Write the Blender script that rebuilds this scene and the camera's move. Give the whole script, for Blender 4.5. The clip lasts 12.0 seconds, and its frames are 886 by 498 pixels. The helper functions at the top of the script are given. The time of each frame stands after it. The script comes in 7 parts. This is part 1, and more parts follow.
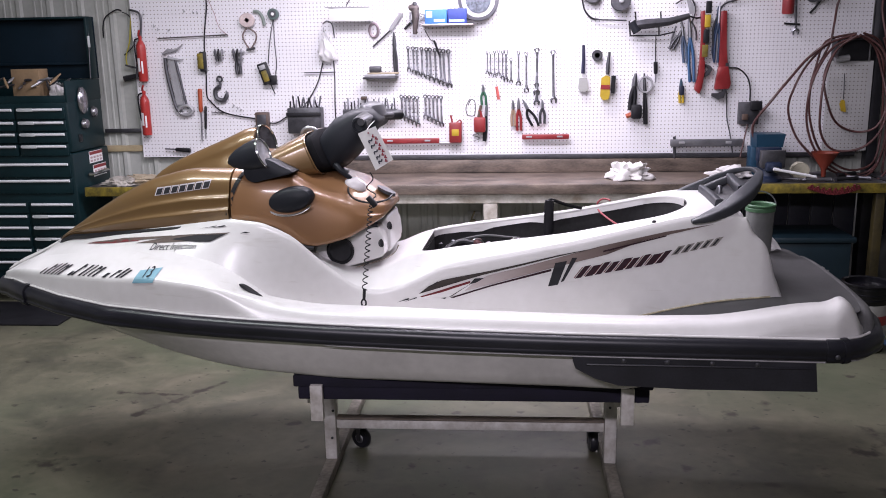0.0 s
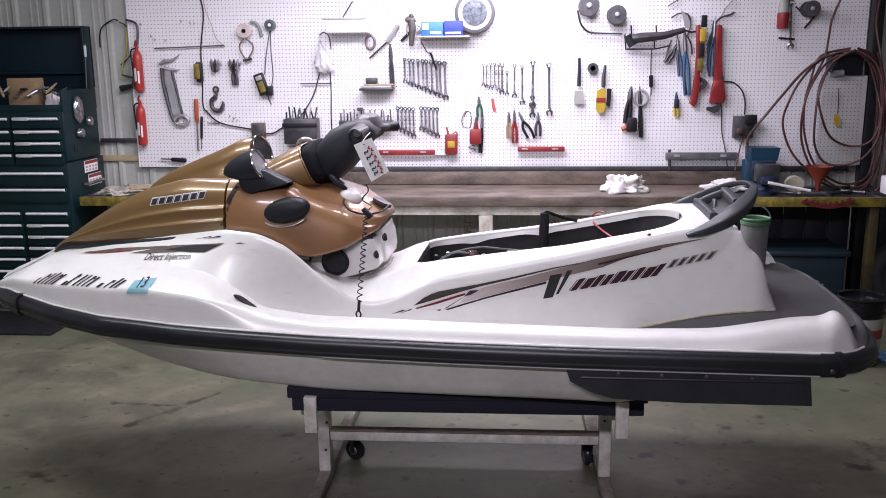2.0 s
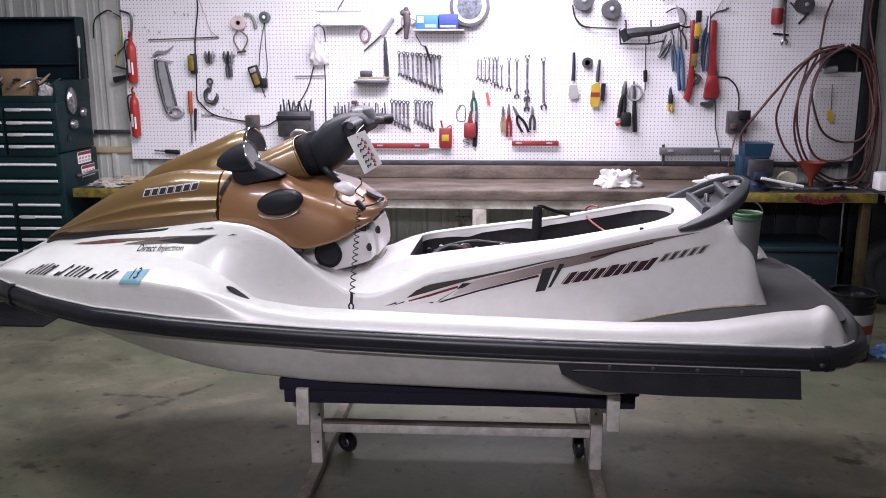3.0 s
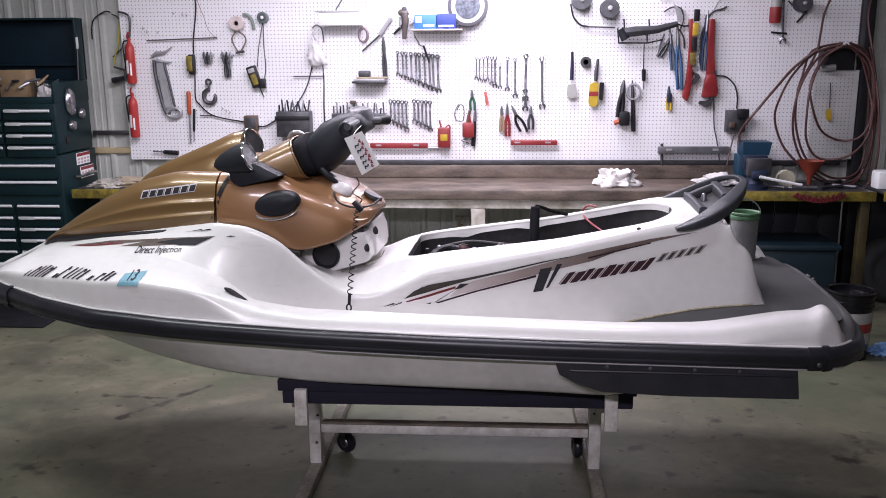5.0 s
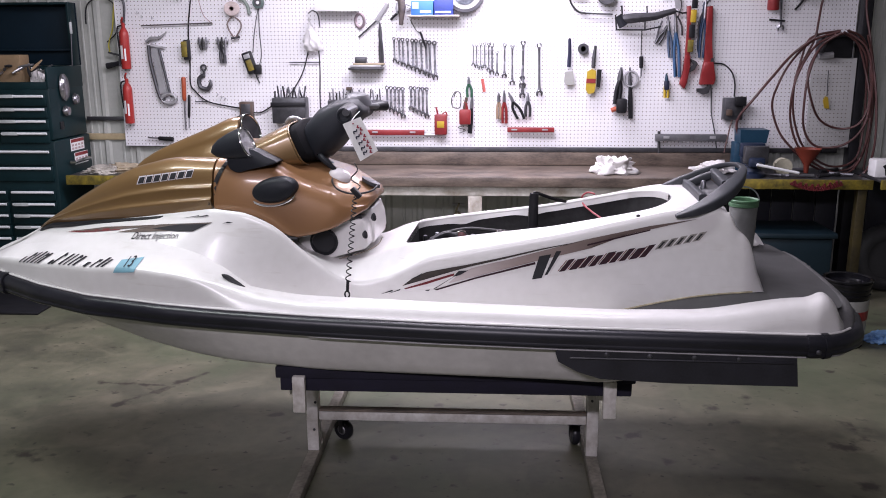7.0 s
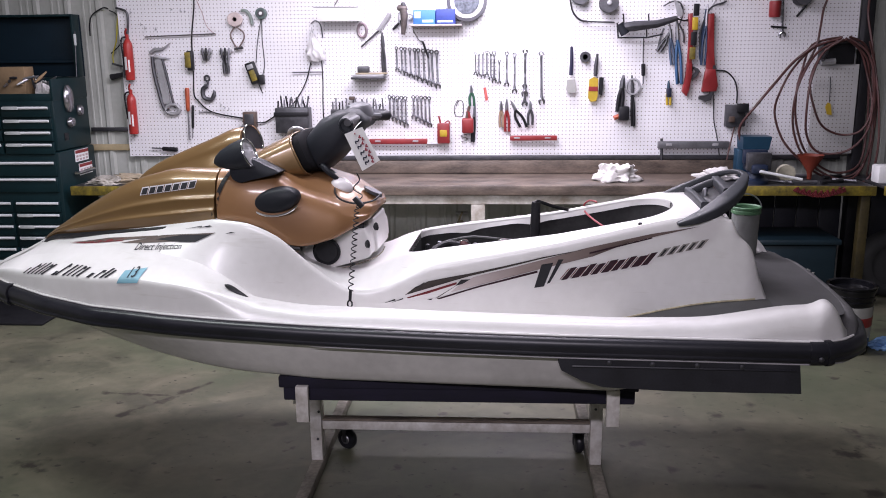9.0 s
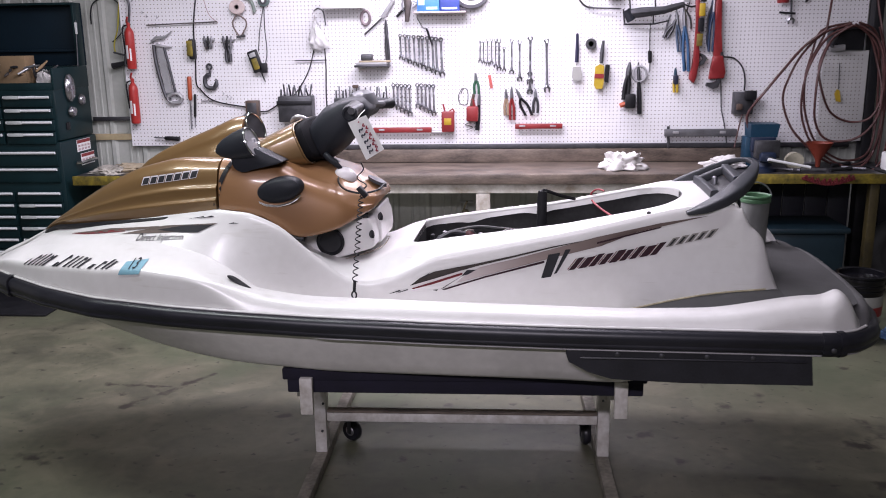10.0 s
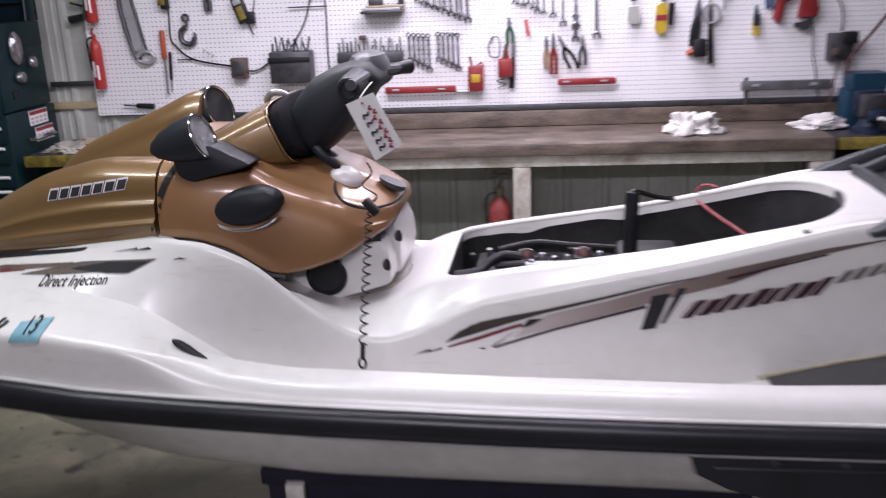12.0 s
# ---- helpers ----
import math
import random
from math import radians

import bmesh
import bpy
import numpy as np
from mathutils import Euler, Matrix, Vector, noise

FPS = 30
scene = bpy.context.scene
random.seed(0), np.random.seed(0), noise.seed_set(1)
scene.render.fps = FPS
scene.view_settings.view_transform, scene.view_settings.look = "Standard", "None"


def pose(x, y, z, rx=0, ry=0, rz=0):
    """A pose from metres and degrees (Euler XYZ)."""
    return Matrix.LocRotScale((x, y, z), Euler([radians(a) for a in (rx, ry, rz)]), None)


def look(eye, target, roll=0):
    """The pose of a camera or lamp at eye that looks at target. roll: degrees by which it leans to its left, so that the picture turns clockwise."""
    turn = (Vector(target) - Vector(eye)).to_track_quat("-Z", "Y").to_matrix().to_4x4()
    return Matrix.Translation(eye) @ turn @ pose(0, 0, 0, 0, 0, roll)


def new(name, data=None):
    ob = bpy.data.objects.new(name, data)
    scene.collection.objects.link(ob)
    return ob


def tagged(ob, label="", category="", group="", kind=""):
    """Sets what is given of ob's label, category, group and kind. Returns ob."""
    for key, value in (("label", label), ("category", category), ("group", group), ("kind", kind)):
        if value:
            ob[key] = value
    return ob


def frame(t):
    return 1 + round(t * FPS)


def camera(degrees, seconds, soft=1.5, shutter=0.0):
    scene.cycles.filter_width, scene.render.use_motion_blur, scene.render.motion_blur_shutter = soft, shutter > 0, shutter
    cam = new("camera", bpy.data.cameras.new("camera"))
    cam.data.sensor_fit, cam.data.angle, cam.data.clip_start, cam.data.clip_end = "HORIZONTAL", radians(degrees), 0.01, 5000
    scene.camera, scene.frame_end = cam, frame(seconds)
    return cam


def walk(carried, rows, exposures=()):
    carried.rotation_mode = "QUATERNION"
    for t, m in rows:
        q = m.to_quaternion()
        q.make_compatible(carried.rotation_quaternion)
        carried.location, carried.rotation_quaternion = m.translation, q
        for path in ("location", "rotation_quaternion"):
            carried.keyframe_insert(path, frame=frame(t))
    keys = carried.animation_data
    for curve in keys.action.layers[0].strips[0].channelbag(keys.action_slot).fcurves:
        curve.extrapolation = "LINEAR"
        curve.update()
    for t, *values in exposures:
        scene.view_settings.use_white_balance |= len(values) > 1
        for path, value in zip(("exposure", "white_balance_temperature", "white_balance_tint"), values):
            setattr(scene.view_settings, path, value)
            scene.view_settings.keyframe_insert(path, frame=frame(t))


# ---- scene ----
cam = camera(54.4, 12.0, soft=0.95, shutter=0.8)
PATH = [
    (0, (0.186, -1.331, 1.639), (0.031, 0.611, 1.19), -1.0),
    (0.5, (0.183, -1.324, 1.64), (0.031, 0.619, 1.188), -0.6),
    (1, (0.176, -1.323, 1.635), (0.024, 0.621, 1.193), -0.6),
    (1.5, (0.178, -1.322, 1.641), (0.035, 0.625, 1.21), -0.5),
    (2, (0.186, -1.329, 1.641), (0.042, 0.62, 1.217), -0.6),
    (2.5, (0.188, -1.332, 1.638), (0.047, 0.617, 1.212), -0.7),
    (3, (0.192, -1.335, 1.637), (0.061, 0.612, 1.2), -0.2),
    (5, (0.202, -1.335, 1.644), (0.07, 0.612, 1.204), -0.4),
    (5.5, (0.202, -1.333, 1.637), (0.076, 0.61, 1.18), -0.4),
    (6, (0.197, -1.33, 1.643), (0.074, 0.613, 1.184), -0.4),
    (6.5, (0.189, -1.325, 1.642), (0.07, 0.618, 1.183), -0.3),
    (7, (0.185, -1.324, 1.637), (0.067, 0.617, 1.17), -0.2),
    (9, (0.194, -1.328, 1.642), (0.065, 0.616, 1.193), -0.6),
    (9.5, (0.188, -1.319, 1.642), (0.054, 0.623, 1.182), -0.5),
    (10, (0.186, -1.285, 1.636), (0.048, 0.653, 1.162), -0.8),
    (10.5, (0.241, -1.106, 1.632), (-0.006, 0.822, 1.158), -2.1),
    (10.8, (0.262, -0.967, 1.65), (-0.038, 0.939, 1.125), -1.5),
    (11, (0.239, -0.835, 1.629), (-0.066, 1.055, 1.05), -1.8),
    (11.2, (0.199, -0.718, 1.63), (-0.027, 1.19, 1.073), -1.4),
    (11.5, (0.096, -0.551, 1.633), (-0.065, 1.363, 1.075), -1.4),
    (11.8, (0.055, -0.407, 1.636), (-0.084, 1.498, 1.043), -1.4),
    (12, (0.041, -0.275, 1.618), (-0.135, 1.626, 1.023), -2.3),
]
walk(cam, [(t, look(eye, target, roll)) for t, eye, target, roll in PATH], exposures=[(0, 0.0, 6500, 24), (10, 0.0, 6500, 24), (11, -0.16, 6500, 24), (12, -0.26, 6500, 24)])


# ---- light ----
world = bpy.data.worlds.new("world")
scene.world = world
world.use_nodes = True
world.node_tree.nodes["Background"].inputs[0].default_value = (0.5, 0.5, 0.55, 1)
world.node_tree.nodes["Background"].inputs[1].default_value = 0.02


def area_lamp(name, at, target, sx, sy, watts, color=(1, 1, 1)):
    data = bpy.data.lights.new(name, "AREA")
    data.shape, data.size, data.size_y, data.energy, data.color = "RECTANGLE", sx, sy, watts, color
    ob = new(name, data)
    ob.matrix_world = look(at, target)
    return ob


COOL = (0.935, 0.94, 1.02)
area_lamp("bench_light", (0.25, 4.28, 2.45), (0.25, 4.46, 1.0), 1.25, 0.16, 33, COOL)
# ceiling tubes, all out of view
area_lamp("unseen_light", (-0.45, 2.98, 2.65), (-0.45, 2.93, 0), 2.4, 0.50, 102, COOL)
area_lamp("unseen_light", (-1.55, 1.15, 3.0), (-1.55, 1.15, 0), 1.5, 0.10, 40, (0.86, 1.0, 0.94))
area_lamp("unseen_light", (0.05, 1.7, 3.0), (0.05, 1.7, 0), 1.5, 0.10, 27, COOL)
# unseen fill lamp added in front to brighten hull, stand and near floor
area_lamp("unseen_light", (-0.5, -2.4, 2.9), (-0.1, 1.0, 0.0), 2.0, 0.14, 84, COOL)


# ---- materials ----
def mat(name, color, rough=0.5, metal=0.0, var=0.15, scale=6.0, fine=60.0, bump=0.0, coat=0.0, dark=None, spec=0.5, stretch=(1, 1, 1), coat_rough=0.06):
    """A node material: base colour varied by stains and grain, with relief."""
    m = bpy.data.materials.new(name)
    m.use_nodes = True
    t = m.node_tree
    b = t.nodes["Principled BSDF"]
    b.inputs["Roughness"].default_value = rough
    b.inputs["Metallic"].default_value = metal
    b.inputs["Coat Weight"].default_value = coat
    b.inputs["Coat Roughness"].default_value = coat_rough
    b.inputs["Specular IOR Level"].default_value = spec
    tc = t.nodes.new("ShaderNodeTexCoord")
    n1, n2 = t.nodes.new("ShaderNodeTexNoise"), t.nodes.new("ShaderNodeTexNoise")
    n1.inputs["Scale"].default_value, n2.inputs["Scale"].default_value = scale, fine
    n1.inputs["Detail"].default_value, n2.inputs["Detail"].default_value = 6, 3
    mp = t.nodes.new("ShaderNodeMapping")
    mp.inputs["Scale"].default_value = stretch
    t.links.new(tc.outputs["Object"], mp.inputs["Vector"])
    for n in (n1, n2):
        t.links.new(mp.outputs[0], n.inputs["Vector"])
    ramp = t.nodes.new("ShaderNodeValToRGB")
    ramp.color_ramp.elements[0].position, ramp.color_ramp.elements[1].position = 0.3, 0.7
    dk = dark or [c * (1 - 2 * var) for c in color]
    ramp.color_ramp.elements[0].color = (*[max(0, c) for c in dk], 1)
    ramp.color_ramp.elements[1].color = (*[min(1, c * (1 + 0.4 * var)) for c in color], 1)
    mixf = t.nodes.new("ShaderNodeMath")
    mixf.operation = "MULTIPLY_ADD"
    mixf.inputs[1].default_value = 0.3
    t.links.new(n2.outputs["Fac"], mixf.inputs[0])
    half = t.nodes.new("ShaderNodeMath")
    half.operation = "MULTIPLY_ADD"
    half.inputs[1].default_value, half.inputs[2].default_value = 0.7, 0.0
    t.links.new(n1.outputs["Fac"], half.inputs[0])
    t.links.new(half.outputs[0], mixf.inputs[2])
    t.links.new(mixf.outputs[0], ramp.inputs["Fac"])
    t.links.new(ramp.outputs["Color"], b.inputs["Base Color"])
    rr = t.nodes.new("ShaderNodeMapRange")
    rr.inputs["To Min"].default_value, rr.inputs["To Max"].default_value = max(0.02, rough - 0.08), min(1, rough + 0.1)
    t.links.new(n1.outputs["Fac"], rr.inputs["Value"])
    t.links.new(rr.outputs[0], b.inputs["Roughness"])
    if bump:
        bp = t.nodes.new("ShaderNodeBump")
        bp.inputs["Strength"].default_value, bp.inputs["Distance"].default_value = 0.6, bump
        t.links.new(mixf.outputs[0], bp.inputs["Height"])
        t.links.new(bp.outputs[0], b.inputs["Normal"])
    return m


def gelcoat():
    """White gelcoat: faint yellowing, dust and small scuffs in a clear gloss."""
    m = mat("white_gelcoat", (0.72, 0.705, 0.70), 0.33, 0, 0.035, 2.2, 30, 0, 0.45, dark=(0.62, 0.605, 0.59), coat_rough=0.2)
    t = m.node_tree
    b = t.nodes["Principled BSDF"]
    base = b.inputs["Base Color"].links[0].from_socket
    tc = t.nodes.new("ShaderNodeTexCoord")
    mp = t.nodes.new("ShaderNodeMapping")
    mp.inputs["Scale"].default_value = (3, 9, 22)
    n = t.nodes.new("ShaderNodeTexNoise")
    n.inputs["Scale"].default_value, n.inputs["Detail"].default_value, n.inputs["Distortion"].default_value = 1.6, 4, 1.2
    t.links.new(tc.outputs["Object"], mp.inputs["Vector"])
    t.links.new(mp.outputs[0], n.inputs["Vector"])
    rng = t.nodes.new("ShaderNodeMapRange")
    rng.inputs["From Min"].default_value, rng.inputs["From Max"].default_value = 0.62, 0.74
    rng.inputs["To Max"].default_value = 0.35
    t.links.new(n.outputs["Fac"], rng.inputs["Value"])
    x = t.nodes.new("ShaderNodeMix")
    x.data_type = "RGBA"
    x.inputs["B"].default_value = (0.50, 0.47, 0.43, 1)
    t.links.new(rng.outputs[0], x.inputs["Factor"])
    t.links.new(base, x.inputs["A"])
    t.links.new(x.outputs["Result"], b.inputs["Base Color"])
    return m


GEL = gelcoat()
GOLD = mat("gold_paint", (0.20, 0.115, 0.045), 0.36, 0.3, 0.08, 4, 900, 0, 0.8, coat_rough=0.13)
ORANGE = mat("bronze_paint", (0.262, 0.130, 0.056), 0.4, 0.18, 0.05, 4, 900, 0, 0.75, coat_rough=0.13)
RUBBER = mat("black_rubber", (0.020, 0.020, 0.027), 0.32, 0, 0.3, 8, 80, stretch=(0.3, 1, 1), spec=0.42)
GREYPLASTIC = mat("charcoal_plastic", (0.019, 0.021, 0.027), 0.5, 0, 0.2, 8, 300, 0.0004, spec=0.2)
BLACK = mat("black_plastic", (0.016, 0.016, 0.019), 0.42, 0, 0.2, 10, 80, spec=0.28)
MATGREY = mat("grey_foot_mat", (0.062, 0.061, 0.062), 0.85, 0, 0.2, 10, 240, 0.001)
CHROME = mat("chrome", (0.75, 0.75, 0.77), 0.12, 1.0, 0.05)
STEEL = mat("tool_steel", (0.33, 0.33, 0.36), 0.35, 0.9, 0.15, 20, 90)
DARKSTEEL = mat("dark_steel", (0.1, 0.1, 0.11), 0.45, 0.7, 0.2, 20, 90)
CARPET = mat("navy_carpet", (0.013, 0.011, 0.026), 0.95, 0, 0.25, 12, 400, 0.002)
WHITEWOOD = mat("painted_timber", (0.60, 0.58, 0.54), 0.6, 0, 0.2, 9, 40, 0.001, dark=(0.26, 0.22, 0.17))
BENCHWOOD = mat("worn_bench_timber", (0.20, 0.155, 0.125), 0.4, 0, 0.3, 9, 70, 0.002, dark=(0.035, 0.028, 0.025), stretch=(0.55, 1, 1.6))
def concrete():
    """Worn concrete: cloudy tone, pale scuffs, dark specks and oil stains."""
    m = mat("concrete", (0.136, 0.131, 0.088), 0.5, 0, 0.2, 1.9, 20, 0.003, dark=(0.066, 0.067, 0.046))
    t = m.node_tree
    b = t.nodes["Principled BSDF"]
    base = b.inputs["Base Color"].links[0].from_socket
    tc = t.nodes.new("ShaderNodeTexCoord")

    def layer(below, node, lo, hi, color):
        r = t.nodes.new("ShaderNodeMapRange")
        r.inputs["From Min"].default_value, r.inputs["From Max"].default_value = lo, hi
        t.links.new(node, r.inputs["Value"])
        x = t.nodes.new("ShaderNodeMix")
        x.data_type = "RGBA"
        x.inputs["B"].default_value = (*color, 1)
        t.links.new(r.outputs[0], x.inputs["Factor"])
        t.links.new(below, x.inputs["A"])
        return x.outputs["Result"]

    spots = t.nodes.new("ShaderNodeTexNoise")
    spots.inputs["Scale"].default_value, spots.inputs["Detail"].default_value = 12.0, 3
    stretch = t.nodes.new("ShaderNodeMapping")
    stretch.inputs["Scale"].default_value = (0.9, 1.1, 1)
    t.links.new(tc.outputs["Object"], stretch.inputs["Vector"])
    t.links.new(stretch.outputs[0], spots.inputs["Vector"])
    stains = t.nodes.new("ShaderNodeTexNoise")
    stains.inputs["Scale"].default_value, stains.inputs["Detail"].default_value, stains.inputs["Distortion"].default_value = 2.6, 5, 0.6
    t.links.new(tc.outputs["Object"], stains.inputs["Vector"])
    pale = t.nodes.new("ShaderNodeTexNoise")
    pale.inputs["Scale"].default_value, pale.inputs["Detail"].default_value, pale.inputs["Distortion"].default_value = 4.3, 8, 0.8
    t.links.new(stretch.outputs[0], pale.inputs["Vector"])
    c = layer(base, pale.outputs["Fac"], 0.48, 0.85, (0.19, 0.175, 0.122))
    green = t.nodes.new("ShaderNodeTexNoise")
    green.inputs["Scale"].default_value, green.inputs["Detail"].default_value, green.inputs["Distortion"].default_value = 0.8, 5, 0.5
    t.links.new(tc.outputs["Object"], green.inputs["Vector"])
    c = layer(c, green.outputs["Fac"], 0.46, 0.66, (0.080, 0.100, 0.058))
    pits = t.nodes.new("ShaderNodeTexNoise")
    pits.inputs["Scale"].default_value, pits.inputs["Detail"].default_value = 26.0, 2
    t.links.new(stretch.outputs[0], pits.inputs["Vector"])
    c = layer(c, pits.outputs["Fac"], 0.68, 0.73, (0.05, 0.047, 0.035))
    c = layer(c, stains.outputs["Fac"], 0.54, 0.74, (0.055, 0.055, 0.04))
    c = layer(c, spots.outputs["Fac"], 0.645, 0.72, (0.045, 0.041, 0.03))

    def maths(op, *values):
        n = t.nodes.new("ShaderNodeMath")
        n.operation = op
        for k, v in enumerate(values):
            if isinstance(v, (int, float)):
                n.inputs[k].default_value = v
            else:
                t.links.new(v, n.inputs[k])
        return n.outputs[0]

    # oil drips and two streaks, with ragged edges
    ragged = t.nodes.new("ShaderNodeTexNoise")
    ragged.inputs["Scale"].default_value, ragged.inputs["Detail"].default_value = 14, 5
    t.links.new(tc.outputs["Object"], ragged.inputs["Vector"])
    rag = maths("MULTIPLY_ADD", ragged.outputs["Fac"], 4.6, -2.0)
    split = t.nodes.new("ShaderNodeSeparateXYZ")
    t.links.new(tc.outputs["Object"], split.inputs[0])
    px, py = split.outputs[0], split.outputs[1]
    mask = None
    for x, y, r in ((-1.75, 2.57, 0.035), (-1.23, 2.61, 0.030), (-1.17, 2.49, 0.040), (-1.47, 2.50, 0.030), (-2.12, 2.46, 0.060), (1.39, 2.55, 0.060), (1.21, 2.44, 0.070), (1.25, 2.27, 0.040), (0.77, 2.12, 0.060), (1.72, 2.27, 0.050), (1.77, 2.18, 0.090), (1.66, 2.05, 0.100), (0.89, 1.88, 0.040), (1.20, 1.76, 0.040), (1.58, 2.63, 0.050), (-0.78, 2.24, 0.050), (-1.72, 1.80, 0.120), (1.62, 1.72, 0.080)):
        d = maths("SQRT", maths("ADD", maths("POWER", maths("SUBTRACT", px, x), 2), maths("POWER", maths("MULTIPLY", maths("SUBTRACT", py, y), 1.3), 2)))
        spot = maths("MAXIMUM", maths("SUBTRACT", 1.0, maths("ADD", maths("DIVIDE", d, r), rag)), 0.0)
        mask = maths("MAXIMUM", mask, spot) if mask else spot
    for (ax, ay), (bx, by), r in (((-1.57, 2.30), (-1.27, 2.73), 0.035), ((-1.74, 2.57), (-1.41, 2.55), 0.02)):
        run = math.hypot(bx - ax, by - ay)
        ux, uy = (bx - ax) / run, (by - ay) / run
        qx, qy = maths("SUBTRACT", px, ax), maths("SUBTRACT", py, ay)
        along = maths("ADD", maths("MULTIPLY", qx, ux), maths("MULTIPLY", qy, uy))
        past = maths("MAXIMUM", maths("SUBTRACT", maths("ABSOLUTE", maths("SUBTRACT", along, run / 2)), run / 2), 0.0)
        off = maths("ADD", maths("ABSOLUTE", maths("SUBTRACT", maths("MULTIPLY", qy, ux), maths("MULTIPLY", qx, uy))), past)
        mask = maths("MAXIMUM", mask, maths("MAXIMUM", maths("SUBTRACT", 1.0, maths("ADD", maths("DIVIDE", off, r), rag)), 0.0))
    c = layer(c, mask, 0.0, 0.8, (0.040, 0.034, 0.026))
    t.links.new(c, b.inputs["Base Color"])
    return m


CONCRETE = concrete()
WALLSTEEL = mat("ribbed_steel_wall", (0.46, 0.475, 0.44), 0.45, 0.0, 0.12, 2, 30)
PEG = mat("white_pegboard", (0.8, 0.79, 0.82), 0.45, 0, 0.03, 2, 50)
HARDBOARD = mat("brown_hardboard", (0.12, 0.09, 0.07), 0.8)
CHEST = mat("dark_green_enamel", (0.005, 0.021, 0.025), 0.38, 0, 0.2, 5, 80, spec=0.25)
CHESTIN = mat("navy_lid_liner", (0.003, 0.013, 0.023), 0.55, spec=0.2)
YELLOW = mat("yellow_paint", (0.25, 0.19, 0.02), 0.5, 0, 0.45, 20, 70, dark=(0.03, 0.024, 0.012))
RED = mat("red_paint", (0.26, 0.024, 0.026), 0.4, 0, 0.15, 10, 60)
WHITE = mat("white_plastic", (0.8, 0.8, 0.8), 0.4, 0, 0.03)


# ---- mesh helpers ----
def mesh_object(name, bm, material, smooth=35, parent=None):
    me = bpy.data.meshes.new(name)
    bmesh.ops.recalc_face_normals(bm, faces=bm.faces)
    bm.to_mesh(me)
    bm.free()
    for m in (material if isinstance(material, (list, tuple)) else [material]):
        me.materials.append(m)
    if smooth:
        for p in me.polygons:
            p.use_smooth = True
        me.set_sharp_from_angle(angle=radians(smooth))
    ob = new(name, me)
    ob.parent = parent
    return ob


def part(name, bm, material, parent, label="", smooth=35):
    ob = mesh_object(name, bm, material, smooth, parent)
    return tagged(ob, label)


def empty(name, label, category, m=Matrix(), group="", kind=""):
    ob = new(name)
    ob.empty_display_size = 0.05
    ob.matrix_world = m
    return tagged(ob, label, category, group, kind)


def thing(name, bm, material, label, category, group="", kind="", m=None, smooth=35):
    ob = mesh_object(name, bm, material, smooth)
    if m is not None:
        ob.matrix_world = m
    return tagged(ob, label, category, group, kind)


def box(x0, x1, y0, y1, z0, z1, bevel=0.004, m=Matrix(), bm=None, segs=2):
    bm = bm or bmesh.new()
    made = bmesh.ops.create_cube(bm, size=1.0, matrix=m @ Matrix.Translation(((x0 + x1) / 2, (y0 + y1) / 2, (z0 + z1) / 2)) @ Matrix.Diagonal((abs(x1 - x0), abs(y1 - y0), abs(z1 - z0), 1)))
    if bevel:
        edges = list({e for v in made["verts"] for e in v.link_edges})
        bmesh.ops.bevel(bm, geom=edges, offset=bevel, segments=segs, affect="EDGES", profile=0.5)
    return bm


def smooth_path(pts, n):
    """n points on a soft curve through pts."""
    p = np.array([pts[0], *pts, pts[-1]], float)
    out = []
    spans = len(pts) - 1
    for u in np.linspace(0, spans, n):
        i = min(int(u), spans - 1)
        f = u - i
        a, b, c, d = p[i], p[i + 1], p[i + 2], p[i + 3]
        out.append(0.5 * (2 * b + (c - a) * f + (2 * a - 5 * b + 4 * c - d) * f * f + (3 * b - a - 3 * c + d) * f ** 3))
    return [Vector(q) for q in out]


def tube(pts, radius, sides=8, bm=None, flat=1.0, caps=True):
    """A round bar along pts; radius may be a list. flat squashes it across its second axis."""
    bm = bm or bmesh.new()
    pts = [Vector(p) for p in pts]
    rad = radius if isinstance(radius, (list, tuple, np.ndarray)) else [radius] * len(pts)
    rings, up = [], None
    for i, p in enumerate(pts):
        d = (pts[min(i + 1, len(pts) - 1)] - pts[max(i - 1, 0)]).normalized()
        if up is None:
            up = Vector((0, 0, 1)) if abs(d.z) < 0.9 else Vector((0, 1, 0))
        s = d.cross(up).normalized()
        up = s.cross(d).normalized()
        rings.append([bm.verts.new(p + float(rad[i]) * (math.cos(a) * s + flat * math.sin(a) * up)) for a in np.linspace(0, 2 * math.pi, sides, endpoint=False)])
    for a, b in zip(rings, rings[1:]):
        for k in range(sides):
            bm.faces.new((a[k], a[(k + 1) % sides], b[(k + 1) % sides], b[k]))
    if caps:
        bm.faces.new(rings[0]), bm.faces.new(rings[-1])
    return bm


def lathe(profile, m=Matrix(), sides=20, bm=None):
    """A turned solid: profile of (radius, height) about local z."""
    bm = bm or bmesh.new()
    rings = []
    for r, h in profile:
        rings.append([bm.verts.new(m @ Vector((r * math.cos(a), r * math.sin(a), h))) for a in np.linspace(0, 2 * math.pi, sides, endpoint=False)])
    for a, b in zip(rings, rings[1:]):
        for k in range(sides):
            bm.faces.new((a[k], a[(k + 1) % sides], b[(k + 1) % sides], b[k]))
    bm.faces.new(rings[0]), bm.faces.new(rings[-1])
    return bm


